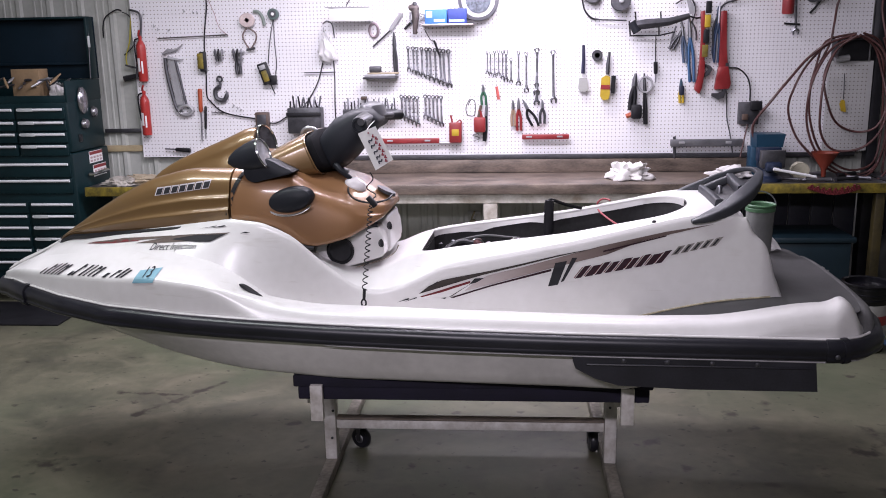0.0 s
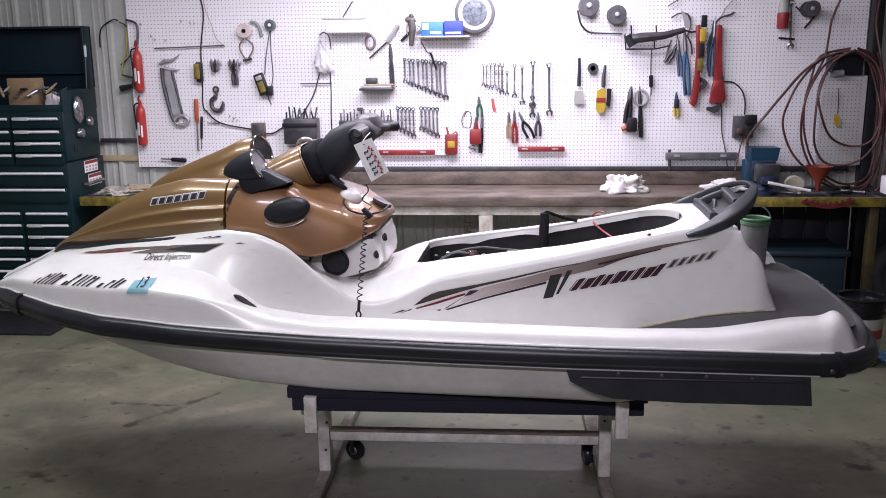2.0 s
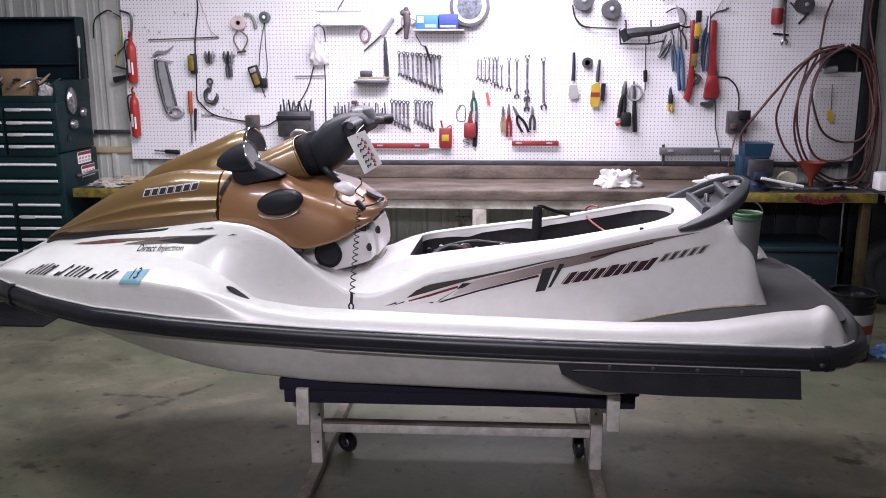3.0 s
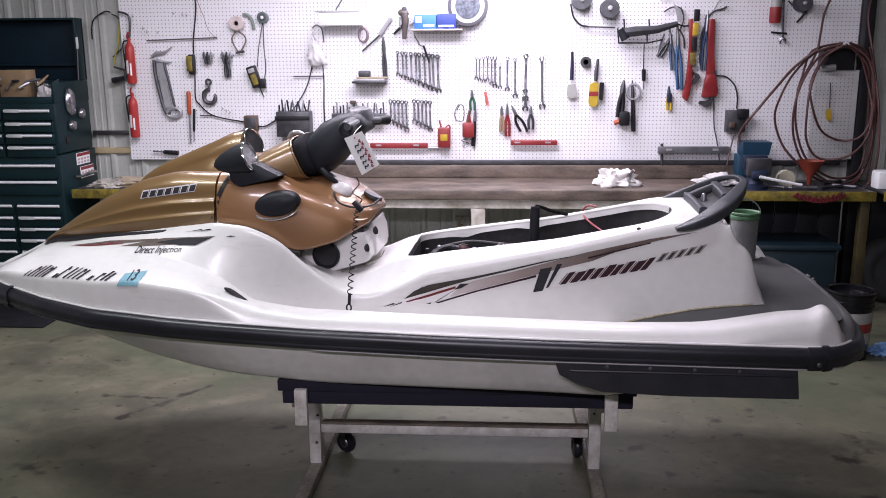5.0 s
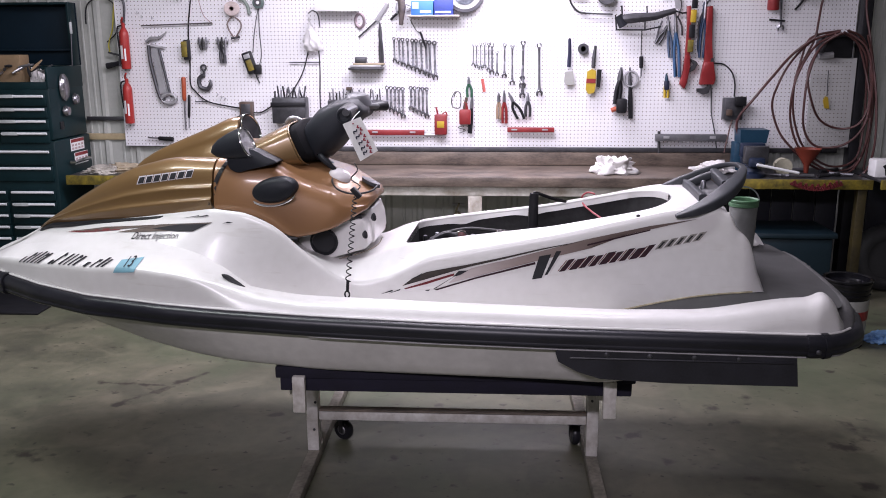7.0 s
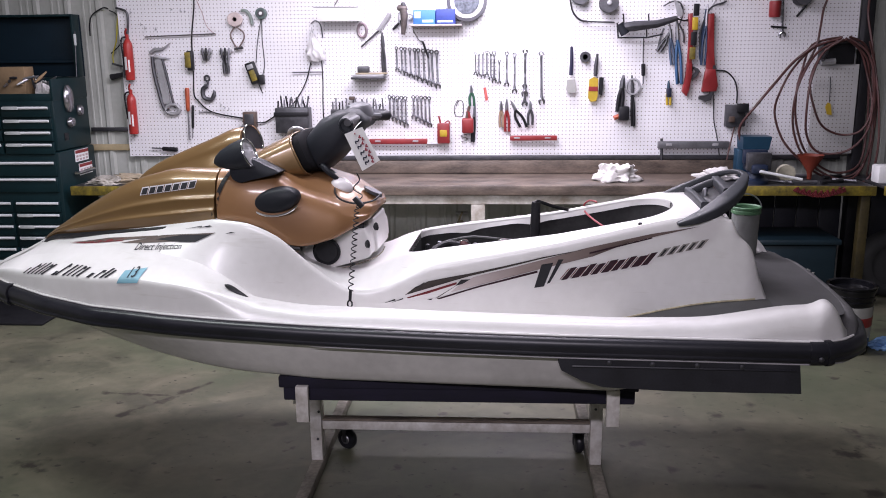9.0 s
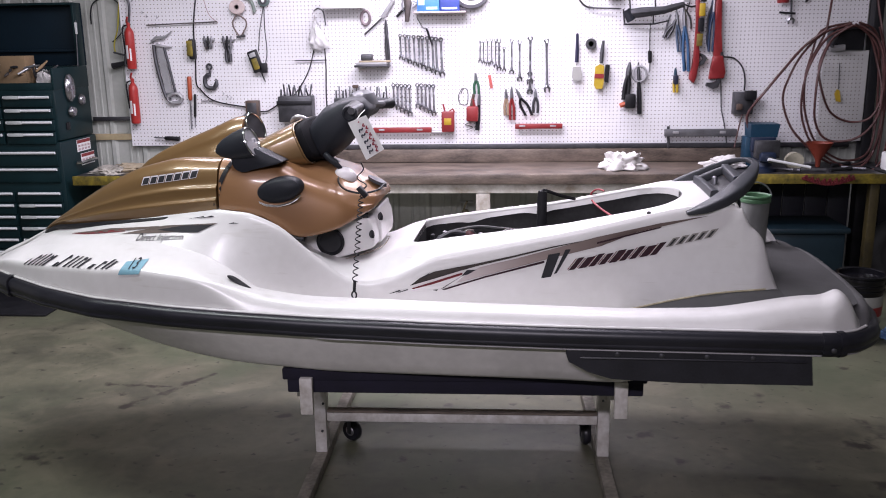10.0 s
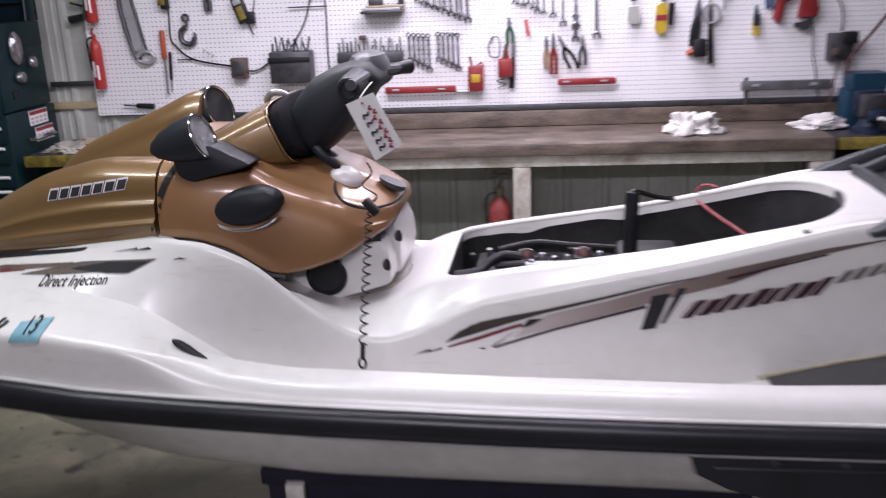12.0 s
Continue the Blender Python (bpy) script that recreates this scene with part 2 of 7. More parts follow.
def plate(outline, y0, y1, bm=None, m=Matrix()):
    """A flat piece of an outline in x and z, between y0 and y1."""
    bm = bm or bmesh.new()
    a = [bm.verts.new(m @ Vector((x, y0, z))) for x, z in outline]
    b = [bm.verts.new(m @ Vector((x, y1, z))) for x, z in outline]
    n = len(outline)
    bm.faces.new(a), bm.faces.new(b[::-1])
    for i in range(n):
        bm.faces.new((a[i], a[(i + 1) % n], b[(i + 1) % n], b[i]))
    return bm


def soft(table, x, reach=0.05):
    """A value at x from a table of (x, value), with its corners rounded."""
    tx, tv = [t[0] for t in table], [t[1] for t in table]
    return float(np.mean([np.interp(x + d * reach, tx, tv) for d in (-1, -0.6, -0.2, 0.2, 0.6, 1)]))


def chaikin(pts, times=2):
    for _ in range(times):
        out = [pts[0]]
        for a, b in zip(pts, pts[1:]):
            out += [0.75 * a + 0.25 * b, 0.25 * a + 0.75 * b]
        pts = out + [pts[-1]]
    return pts


def loft(rings, closed=False, caps=False, bm=None):
    """A skin over rings of points of one length."""
    bm = bm or bmesh.new()
    vs = [[bm.verts.new(p) for p in r] for r in rings]
    n = len(vs[0])
    for a, b in zip(vs, vs[1:]):
        for k in range(n if closed else n - 1):
            bm.faces.new((a[k], a[(k + 1) % n], b[(k + 1) % n], b[k]))
    if caps:
        bm.faces.new(vs[0]), bm.faces.new(vs[-1])
    return bm


BY = 4.665


def rod(a, b, r, y=BY, bm=None, sides=8):
    return tube([(a[0], y, a[1]), (b[0], y, b[1])], r, sides, bm)


# ---- structure ----
def ribbed(x0, x1, z0, z1, y):
    """A sheet of ribbed steel facing -y."""
    rows, x = [], x0
    while x < x1:
        for dx, dy in ((0, 0), (0.03, 0), (0.035, -0.006), (0.045, -0.006), (0.05, 0), (0.078, 0), (0.083, -0.006), (0.093, -0.006), (0.098, 0), (0.125, 0), (0.14, -0.018), (0.165, -0.018), (0.18, 0)):
            rows.append((min(x + dx, x1), y + dy))
        x += 0.225
    rows.append((x1, y))
    bm = bmesh.new()
    lo = [bm.verts.new((a, b, z0)) for a, b in rows]
    hi = [bm.verts.new((a, b, z1)) for a, b in rows]
    for i in range(len(rows) - 1):
        bm.faces.new((lo[i], lo[i + 1], hi[i + 1], hi[i]))
    back = box(x0, x1, y + 0.02, y + 0.14, z0, z1, 0, bm=bm)
    return back


tagged(thing("floor", box(-5, 6, -5, 4.85, -0.12, 0, 0), CONCRETE, "worn stained grey concrete workshop floor", "floor", kind="structure"))
thing("wall_north", ribbed(-5, 6, 0, 3.6, 4.74), WALLSTEEL, "pale grey ribbed steel workshop wall", "wall", kind="structure", smooth=0)
thing("wall_south", box(-5, 6, -5.12, -5, 0, 3.6, 0), WALLSTEEL, "plain pale workshop wall", "wall", kind="structure")
thing("wall_west", box(-5.12, -5, -5, 4.85, 0, 3.6, 0), WALLSTEEL, "plain pale workshop wall", "wall", kind="structure")
thing("wall_east", box(6, 6.12, -5, 4.85, 0, 3.6, 0), WALLSTEEL, "plain pale workshop wall", "wall", kind="structure")
thing("ceiling", box(-5, 6, -5, 4.85, 3.6, 3.7, 0), WALLSTEEL, "plain pale workshop ceiling", "ceiling", kind="structure")


def pegboard(x0, x1, z0, z1, y, pitch=0.0254, r=0.0036):
    nx, nz = int((x1 - x0) / pitch), int((z1 - z0) / pitch)
    px, pz = (x1 - x0) / nx, (z1 - z0) / nz
    verts, faces = [], []
    for i in range(nx):
        for j in range(nz):
            cx, cz = x0 + (i + 0.5) * px, z0 + (j + 0.5) * pz
            k = len(verts)
            for a in range(8):
                c, s = math.cos(a * math.pi / 4), math.sin(a * math.pi / 4)
                q = 1 / max(abs(c), abs(s))
                verts.append((cx + c * q * px / 2, y, cz + s * q * pz / 2))
                verts.append((cx + c * r, y, cz + s * r))
            for a in range(8):
                b = (a + 1) % 8
                faces.append((k + 2 * a, k + 2 * b, k + 2 * b + 1, k + 2 * a + 1))
    me = bpy.data.meshes.new("pegboard")
    me.from_pydata(verts, [], faces)
    bm = bmesh.new()
    bm.from_mesh(me)
    bmesh.ops.remove_doubles(bm, verts=bm.verts, dist=0.0002)
    bm.to_mesh(me)
    bm.free()
    me.materials.append(PEG)
    return tagged(new("pegboard", me), "white perforated pegboard covering the wall above the bench", "pegboard", kind="structure")


board = pegboard(-2.44, 2.55, 0.925, 2.16, 4.690)
part("backing", box(-2.44, 2.55, 4.696, 4.715, 0.925, 2.16, 0), HARDBOARD, board)
part("edge", box(-2.444, -2.4405, 4.688, 4.715, 0.925, 2.16, 0), PEG, board)

# ---- workbench ----
bench = empty("workbench", "long worn timber workbench with white apron and posts", "workbench")
part("worktop", box(-2.02, 1.62, 4.12, 4.68, 0.735, 0.80, 0.008), BENCHWOOD, bench, "oil-stained brown timber worktop")
part("edge_strip", box(-2.02, 1.62, 4.112, 4.1185, 0.738, 0.797, 0.002), BENCHWOOD, bench)
part("apron", box(-2.02, 1.62, 4.14, 4.18, 0.675, 0.733, 0.003), WHITEWOOD, bench, "white painted apron")
part("backsplash", box(-1.95, 1.9, 4.655, 4.688, 0.803, 0.892, 0.003), BENCHWOOD, bench, "stained timber backsplash")
part("rail", box(-2.02, 2.5, 4.662, 4.688, 0.895, 0.924, 0.003), DARKSTEEL, bench)
for lx in (-1.9, -1.0, 0.06, 1.56):
    part("leg", box(lx - 0.045, lx + 0.045, 4.14, 4.23, 0, 0.673, 0.004), WHITEWOOD, bench)
thing("black_post", box(2.555, 2.615, 4.60, 4.69, 0, 3.6, 0.004), BLACK, "black steel post beside the pegboard", "post", kind="structure")

# ---- tool chest ----
ALU = mat("drawer_pull_aluminium", (0.82, 0.84, 0.86), 0.4, 0.1, 0.06, 20, 120)
TAN = mat("tan_leather", (0.32, 0.22, 0.15), 0.7)
PALESTEEL = mat("bright_small_steel", (0.5, 0.5, 0.52), 0.3, 0.8)
CARD = mat("brown_cardboard", (0.27, 0.18, 0.10), 0.8, 0, 0.15, 9, 60)


PALEPLATE = mat("pale_label_plate", (0.55, 0.58, 0.58), 0.4)


def tool_chest():
    e = empty("tool_chest", "dark green steel tool chest with open lid", "tool chest")
    part("cabinet", box(-3.55, -2.67, 4.12, 4.62, 0.10, 1.02, 0.012), CHEST, e)
    part("top_box", box(-3.54, -2.675, 4.125, 4.60, 1.024, 1.355, 0.012), CHEST, e)
    for a, c in (((-3.54, -3.525), (4.125, 4.60)), ((-2.69, -2.675), (4.125, 4.60)), ((-3.525, -2.69), (4.125, 4.14)), ((-3.525, -2.69), (4.585, 4.60))):
        part("tray_wall", box(a[0], a[1], c[0], c[1], 1.35, 1.396 if c[1] == 4.14 else 1.488, 0.003), CHEST, e)
    lid = part("lid", box(-3.54, -2.675, 4.585, 4.61, 1.49, 1.905, 0.006), CHESTIN, e, "raised lid with dark liner")
    for a, c in (((-3.54, -3.525), (1.49, 1.905)), ((-2.69, -2.675), (1.49, 1.905)), ((-3.525, -2.69), (1.89, 1.905))):
        part("lid_flange", box(a[0], a[1], 4.49, 4.585, c[0], c[1], 0.003), CHEST, lid)
    part("lid_ledge", box(-3.525, -2.69, 4.55, 4.585, 1.585, 1.60, 0.004), CHESTIN, lid)
    part("lid_stay", tube([(-2.668, 4.50, 1.79), (-2.668, 4.46, 1.49)], 0.004, 8), DARKSTEEL, e)
    part("stay_catch", box(-2.674, -2.662, 4.482, 4.502, 1.70, 1.775, 0.003), PALEPLATE, e, "pale stay catch")
    for x in (-3.5, -2.72):
        for y in (4.18, 4.56):
            part("caster", lathe([(0.045, -0.015), (0.05, -0.01), (0.05, 0.01), (0.045, 0.015)], Matrix.Translation((x, y, 0.05)) @ pose(0, 0, 0, 0, 90, 0), 16), BLACK, e)

    def drawer(x0, x1, pull, height):
        d = part("drawer", box(x0, x1, 4.106, 4.13, pull - height + 0.02, pull + 0.014, 0.003), CHEST, e)
        part("pull", tube([(x0 + 0.012, 4.101, pull), (x1 - 0.012, 4.101, pull)], 0.0105, 8, flat=0.85), ALU, d, "bright aluminium pull")
        if x1 - x0 < 0.4 and pull != 0.684:
            part("label_holder", box(x0 + 0.02, x0 + 0.12, 4.0895, 4.0945, pull - 0.010, pull + 0.011, 0.002), PALEPLATE, d, "pale drawer label holder")

    PULLS = (1.307, 1.223, 1.147, 1.069)
    for k, z in enumerate(PULLS):
        h = (PULLS[k] - PULLS[k + 1]) if k < 3 else 0.085
        drawer(-3.02, -2.695, z, h - 0.004)
        drawer(-3.53, -3.035, z, h - 0.004)
    WIDE = (0.951, 0.842)
    for z in WIDE:
        drawer(-3.53, -2.695, z, 0.105)
    LOW = (0.684, 0.604, 0.527, 0.450, 0.372, 0.290)
    for z in LOW:
        drawer(-3.00, -2.695, z, 0.078)
        drawer(-3.53, -3.02, z, 0.078)
    part("side_handle", tube([(-2.655, 4.28, 0.862), (-2.63, 4.28, 0.862), (-2.63, 4.50, 0.862), (-2.655, 4.50, 0.862)], 0.012, 8), CHROME, e)
    part("grip_recess", box(-2.675, -2.668, 4.22, 4.27, 1.085, 1.135, 0.006), BLACK, e, "black recessed grip")
    for z0, y0 in ((0.928, 4.325), (0.832, 4.365)):
        st = part("warning_label", box(-2.6695, -2.6675, y0, y0 + 0.19, z0, z0 + 0.080, 0), WHITE, e, "white and red warning label", 0)
        part("label_stripe", box(-2.667, -2.666, y0 + 0.004, y0 + 0.186, z0 + 0.056, z0 + 0.077, 0), RED, st, smooth=0)
        for q in range(4):
            for r in range(2):
                part("label_bar", box(-2.667, -2.666, y0 + 0.012 + q * 0.044, y0 + 0.042 + q * 0.044, z0 + 0.008 + r * 0.022, z0 + 0.022 + r * 0.022, 0), VINYLPINK, st, smooth=0)
    return e


# thin black slab covering the floor in front of the chest
thing("black_slab", box(-3.7, -2.63, 3.61, 4.10, 0.0, 0.016, 0.006), BLACK, "low black slab on the floor before the tool chest", "floor mat")
VINYLPINK = mat("faded_print", (0.55, 0.42, 0.42), 0.6)
tool_chest()
DISH = mat("dull_polished_steel", (0.42, 0.41, 0.44), 0.22, 0.9, 0.2, 20, 80)
for y, z, r, tall in ((4.30, 1.355, 0.052, 1.75), (4.44, 1.27, 0.032, 1.2), (4.30, 1.20, 0.04, 0.9)):
    thing("magnetic_dish", lathe([(r, 0.0), (r * 0.97, 0.012), (r * 0.75, 0.026), (r * 0.25, 0.034), (0.006, 0.035)], Matrix.Translation((-2.667, y, z)) @ Matrix.Diagonal((1, 1, tall, 1)) @ pose(0, 0, 0, 0, 90, 0), 20), DISH, "polished steel magnetic dish stuck to the tool chest side", "magnetic dish", "dishes on the chest")
thing("cardboard_box", box(-3.10, -2.91, 4.24, 4.36, 1.356, 1.565, 0.004), CARD, "small brown cardboard box on the tool chest tray", "box")
for k in range(26):
    x, y = -3.5 + 0.031 * k, 4.16 + 0.1 * random.random()
    p = Vector((x, y, 1.455 + 0.02 * (k % 3)))
    d = Vector((random.uniform(-0.06, 0.06), random.uniform(-0.02, 0.05), random.uniform(-0.01, 0.04)))
    thing("loose_fitting", tube([p - d * 0.8, p, p + d], [0.006, 0.010, 0.005], 8), (STEEL, DARKSTEEL, BLACK, CARD, PALESTEEL)[k % 5], "small loose metal fitting on the tool chest tray", "fitting", "fittings on the chest")

# ---- steel benches with yellow rims ----
# the rim's yellow darkened: shade under the benches put into the colour
SHADEDYELLOW = mat("shaded_yellow_paint", (0.05, 0.037, 0.009), 0.6, 0, 0.45, 6, 50)
NAVYSHEET = mat("dark_navy_sheet", (0.012, 0.013, 0.022), 0.6, 0.1, 0.4, 5, 60)


def steel_bench(x0, x1, label):
    e = empty("steel_bench", label, "bench", group="steel benches")
    part("bench_top", box(x0, x1, 4.14, 4.66, 0.775, 0.792, 0.003), DARKSTEEL, e, "dark greasy steel top")
    part("rim", box(x0, x1, 4.115, 4.138, 0.735, 0.795, 0.004), YELLOW, e, "chipped yellow rim")
    for lx, ly in ((x1 - 0.05, 4.17),) if x0 > 0 else ((x0 + 0.05, 4.62), (x1 - 0.05, 4.17)):
        part("leg", box(lx - 0.028, lx + 0.028, ly - 0.028, ly + 0.028, 0, 0.773, 0.004), SHADEDYELLOW, e, "yellow leg in a darkened shade tone")
    # navy sheets added to darken the space under the bench
    if x0 > 0:
        for k in range(int((x1 - x0) / 0.15) + 1):
            part("dark_backing", box(x0 + 0.15 * k, min(x1, x0 + 0.15 * k + 0.144), 4.652, 4.662, 0.02, 0.77, 0.003), NAVYSHEET, e, "dark navy sheet added behind the bench")
    part("stretcher", box(x0 + 0.05, x1 - 0.05, 4.60, 4.64, 0.18, 0.22, 0.003), SHADEDYELLOW, e)
    return e


steel_bench(-2.62, -2.04, "narrow steel bench with chipped yellow rim beside the chest")
steel_bench(1.64, 2.53, "steel bench with chipped yellow rim and vise")
steel_bench(2.58, 3.6, "steel bench with yellow rim in the corner")

BLUE = mat("blue_plastic", (0.008, 0.045, 0.085), 0.4, 0, 0.15)
TEAL = mat("teal_plastic", (0.006, 0.02, 0.03), 0.5, 0, 0.15)
SKYBLUE = mat("blue_box_card", (0.05, 0.20, 0.62), 0.5, 0, 0.1)
GREEN = mat("green_plastic", (0.07, 0.17, 0.085), 0.5, 0, 0.25, 30, 90)
ORANGEP = mat("orange_plastic", (0.42, 0.08, 0.03), 0.45)
YELLOWP = mat("yellow_plastic", (0.50, 0.34, 0.025), 0.45)
HOSE = mat("red_brown_hose", (0.085, 0.03, 0.028), 0.45, 0, 0.25, 15, 60)
CLOTH = mat("white_cloth", (0.72, 0.70, 0.69), 0.9, 0, 0.08, 25, 200, 0.003)
TANCLOTH = mat("tan_cloth", (0.42, 0.35, 0.25), 0.9, 0, 0.2, 15, 200, 0.003)
MILKY = mat("milky_plastic", (0.33, 0.33, 0.315), 0.5, 0, 0.1)
BROWNP = mat("brown_bakelite", (0.10, 0.065, 0.05), 0.5)
PALEGREY = mat("pale_grey_metal", (0.45, 0.45, 0.47), 0.45, 0.4, 0.15, 14, 80)


def crumple(name, center, size, material, label, category, seed=0, group=""):
    """A heap of crumpled cloth that sits at center."""
    bm = bmesh.new()
    bmesh.ops.create_icosphere(bm, subdivisions=4, radius=1)
    for v in bm.verts:
        p = v.co.copy()
        n = noise.fractal(p * 1.7 + Vector((seed, 0, 0)), 0.9, 2.2, 4) * 0.42 + abs(noise.noise(p * 4.1 + Vector((0, seed, 3)))) * 0.42
        q = p * (0.72 + n)
        v.co = Vector((q.x * size[0], q.y * size[1], max(q.z, -0.25) * size[2] + 0.25 * size[2])) + Vector(center)
    return thing(name, bm, material, label, category, group, smooth=60)


crumple("shop_rag", (0.965, 4.32, 0.80), (0.145, 0.12, 0.105), CLOTH, "crumpled white shop rag on the timber workbench", "rag", 2)
crumple("shop_rag", (-2.43, 4.27, 0.793), (0.13, 0.10, 0.045), mat("soiled_cloth", (0.46, 0.43, 0.38), 0.9, 0, 0.3, 18, 200, 0.003), "crumpled soiled off-white rag on the steel bench", "rag", 5)
crumple("cloth", (-2.28, 4.36, 0.793), (0.22, 0.12, 0.045), TANCLOTH, "crumpled tan cloth on the steel bench", "cloth", 9)
crumple("paper_towel", (-2.85, 4.33, 1.357), (0.055, 0.05, 0.11), CLOTH, "crumpled white paper towel on the tool chest tray", "paper towel", 21)
crumple("work_glove", (1.62, 4.40, 0.80), (0.15, 0.08, 0.065), CLOTH, "white cotton work glove on the workbench", "glove", 11)
crumple("plastic_bag", (2.17, 4.22, 0.17), (0.08, 0.06, 0.07), MILKY, "crumpled clear plastic bag under the bench", "bag", 13)
crumple("rubber_glove", (2.34, 3.38, 0.0), (0.10, 0.07, 0.05), mat("pale_blue_nitrile", (0.18, 0.36, 0.66), 0.5), "crumpled pale blue rubber glove on the floor", "glove", 15)


def vise(x, y):
    e = empty("bench_vise", "dark blue bench vise with bright screw handle on the bench", "vise", pose(x, y, 0.793))
    VB = mat("vise_blue", (0.018, 0.03, 0.065), 0.45, 0.3, 0.25, 12)
    part("base", lathe([(0.085, 0), (0.085, 0.02), (0.06, 0.035), (0.05, 0.07), (0.055, 0.075)], Matrix(), 20), VB, e)
    part("body", box(-0.05, 0.05, -0.12, 0.12, 0.07, 0.13, 0.015), VB, e)
    part("fixed_jaw", box(-0.075, 0.075, 0.0, 0.05, 0.12, 0.21, 0.008), VB, e)
    part("moving_jaw", box(-0.075, 0.075, -0.09, -0.04, 0.09, 0.20, 0.008), DARKSTEEL, e)
    part("screw", tube([(0, -0.16, 0.09), (0, -0.1, 0.09)], 0.02, 12), CHROME, e, "bright screw head")
    part("handle", tube([(-0.02, -0.17, 0.096), (0.24, -0.17, 0.045)], 0.009, 8), ALU, e, "bright sliding handle")
    return e


vise(1.83, 4.28)


def parts_bin(x, z):
    bm = bmesh.new()
    plate([(x, z), (x + 0.165, z), (x + 0.18, z + 0.085), (x - 0.005, z + 0.085)], 4.40, 4.55, bm)
    return thing("parts_bin", bm, BLUE, "blue plastic parts bin behind the vise", "bin")


parts_bin(1.78, 0.99)
thing("bin_post", box(1.76, 1.84, 4.45, 4.55, 0.793, 0.988, 0.004), BLUE, "blue steel stand behind the vise", "stand")
thing("tape_roll", lathe([(0.03, 0), (0.055, 0), (0.055, 0.05), (0.03, 0.05)], pose(2.04, 4.36, 0.848, 90, 0, 0), 24), mat("cream_tape", (0.5, 0.47, 0.36), 0.6), "cream roll of tape on the bench", "tape roll")
thing("funnel", lathe([(0.014, 0), (0.018, 0.05), (0.075, 0.14), (0.085, 0.16), (0.078, 0.158), (0.01, 0.05)], pose(2.22, 4.42, 0.795), 22), mat("dull_orange", (0.20, 0.035, 0.018), 0.5), "orange plastic funnel on the bench", "funnel")
tin = thing("oil_tin", box(2.575, 2.74, 4.22, 4.34, 0.793, 0.908, 0.014), WHITE, "white square tin with dark label on the corner bench", "tin")
part("tin_label", plate([(2.618, 0.868), (2.64, 0.882), (2.735, 0.882), (2.735, 0.865), (2.652, 0.862), (2.655, 0.815), (2.64, 0.808), (2.632, 0.85)], 4.2165, 4.2185), BLACK, tin, "black label mark", 0)
tyre = [(0.16 + 0.07 * math.cos(a), 0.075 * math.sin(a)) for a in np.linspace(-1.9, 1.9, 15)]
thing("spare_tyre", lathe([(0.14, -0.05)] + [(r, h) for r, h in tyre] + [(0.14, 0.05)], pose(2.80, 4.42, 0.231, 90, 0, -8), 36), mat("dusty_tyre_rubber", (0.02, 0.02, 0.021), 0.7, 0, 0.3, 12, 90), "small dusty black tyre standing under the corner bench", "tyre")
for k, (x, y, l) in enumerate(((1.97, 4.25, 0.15), (2.1, 4.22, 0.2), (2.3, 4.24, 0.16), (2.4, 4.3, 0.12), (2.15, 4.5, 0.2), (2.38, 4.46, 0.14))):
    p = Vector((x, y, 0.806))
    d = Vector((l * 0.5, (k % 3 - 1) * 0.04, 0))
    thing("loose_tool", tube([p - d, p, p + d], [0.012, 0.009, 0.013], 8), (DARKSTEEL, STEEL, BLACK)[k % 3], "greasy loose hand tool on the steel bench", "tool", "tools on the bench")
beads = bmesh.new()
for k in range(26):
    a = k / 25
    tube([(2.02 + 0.30 * a, 4.103 - 0.006 * (k % 2), 0.775 - 0.03 * math.sin(a * math.pi) + 0.012 * (k % 3)), (2.035 + 0.30 * a, 4.100, 0.765 - 0.035 * math.sin(a * math.pi))], 0.008, 6, beads)
thing("red_chain", beads, mat("red_chain_paint", (0.13, 0.015, 0.02), 0.5), "red chain draped over the yellow bench rim", "chain")


def pail(x, y, z, r, h, body, rim, label, cat, handle=True, band=None):
    e = empty("pail", label, cat, pose(x, y, z))
    part("body", lathe([(r * 0.86, 0), (r * 0.87, 0.004), (r * 0.98, h), (r * 0.93, h), (r * 0.82, 0.01), (0.002, 0.008)], Matrix(), 28), body, e)
    part("rim", lathe([(r * 0.97, h - 0.026), (r * 1.03, h - 0.024), (r * 1.03, h - 0.012), (r * 1.0, h - 0.010), (r * 1.0, h - 0.006), (r * 1.06, h - 0.004), (r * 1.06, h + 0.002), (r * 1.0, h + 0.005), (r * 0.9, h), (r * 0.88, h - 0.03)], Matrix(), 28), rim, e)
    if handle:
        part("bail", tube([(r * 1.05 * math.cos(a), 0.3 * r * math.sin(a), h + 0.9 * r * math.sin(a)) for a in np.linspace(0, math.pi, 16)], 0.003, 6), STEEL, e, "wire bail")
    if band:
        for z in (h - 0.052, h - 0.080):
            part("ridge", lathe([(r * 0.955, z - 0.007), (r * 1.0, z - 0.004), (r * 1.0, z + 0.004), (r * 0.955, z + 0.007)], Matrix(), 28), rim, e, "rolled ridge")
        part("label_band", lathe([(r * 0.915, h * 0.25), (r * 0.965, h * 0.72)], Matrix(), 28), MILKY, e, "white label band")
        part("label_stripe", lathe([(r * 0.948, h * 0.42), (r * 0.962, h * 0.56)], Matrix(), 28), RED, e, "red label stripe")
    return e


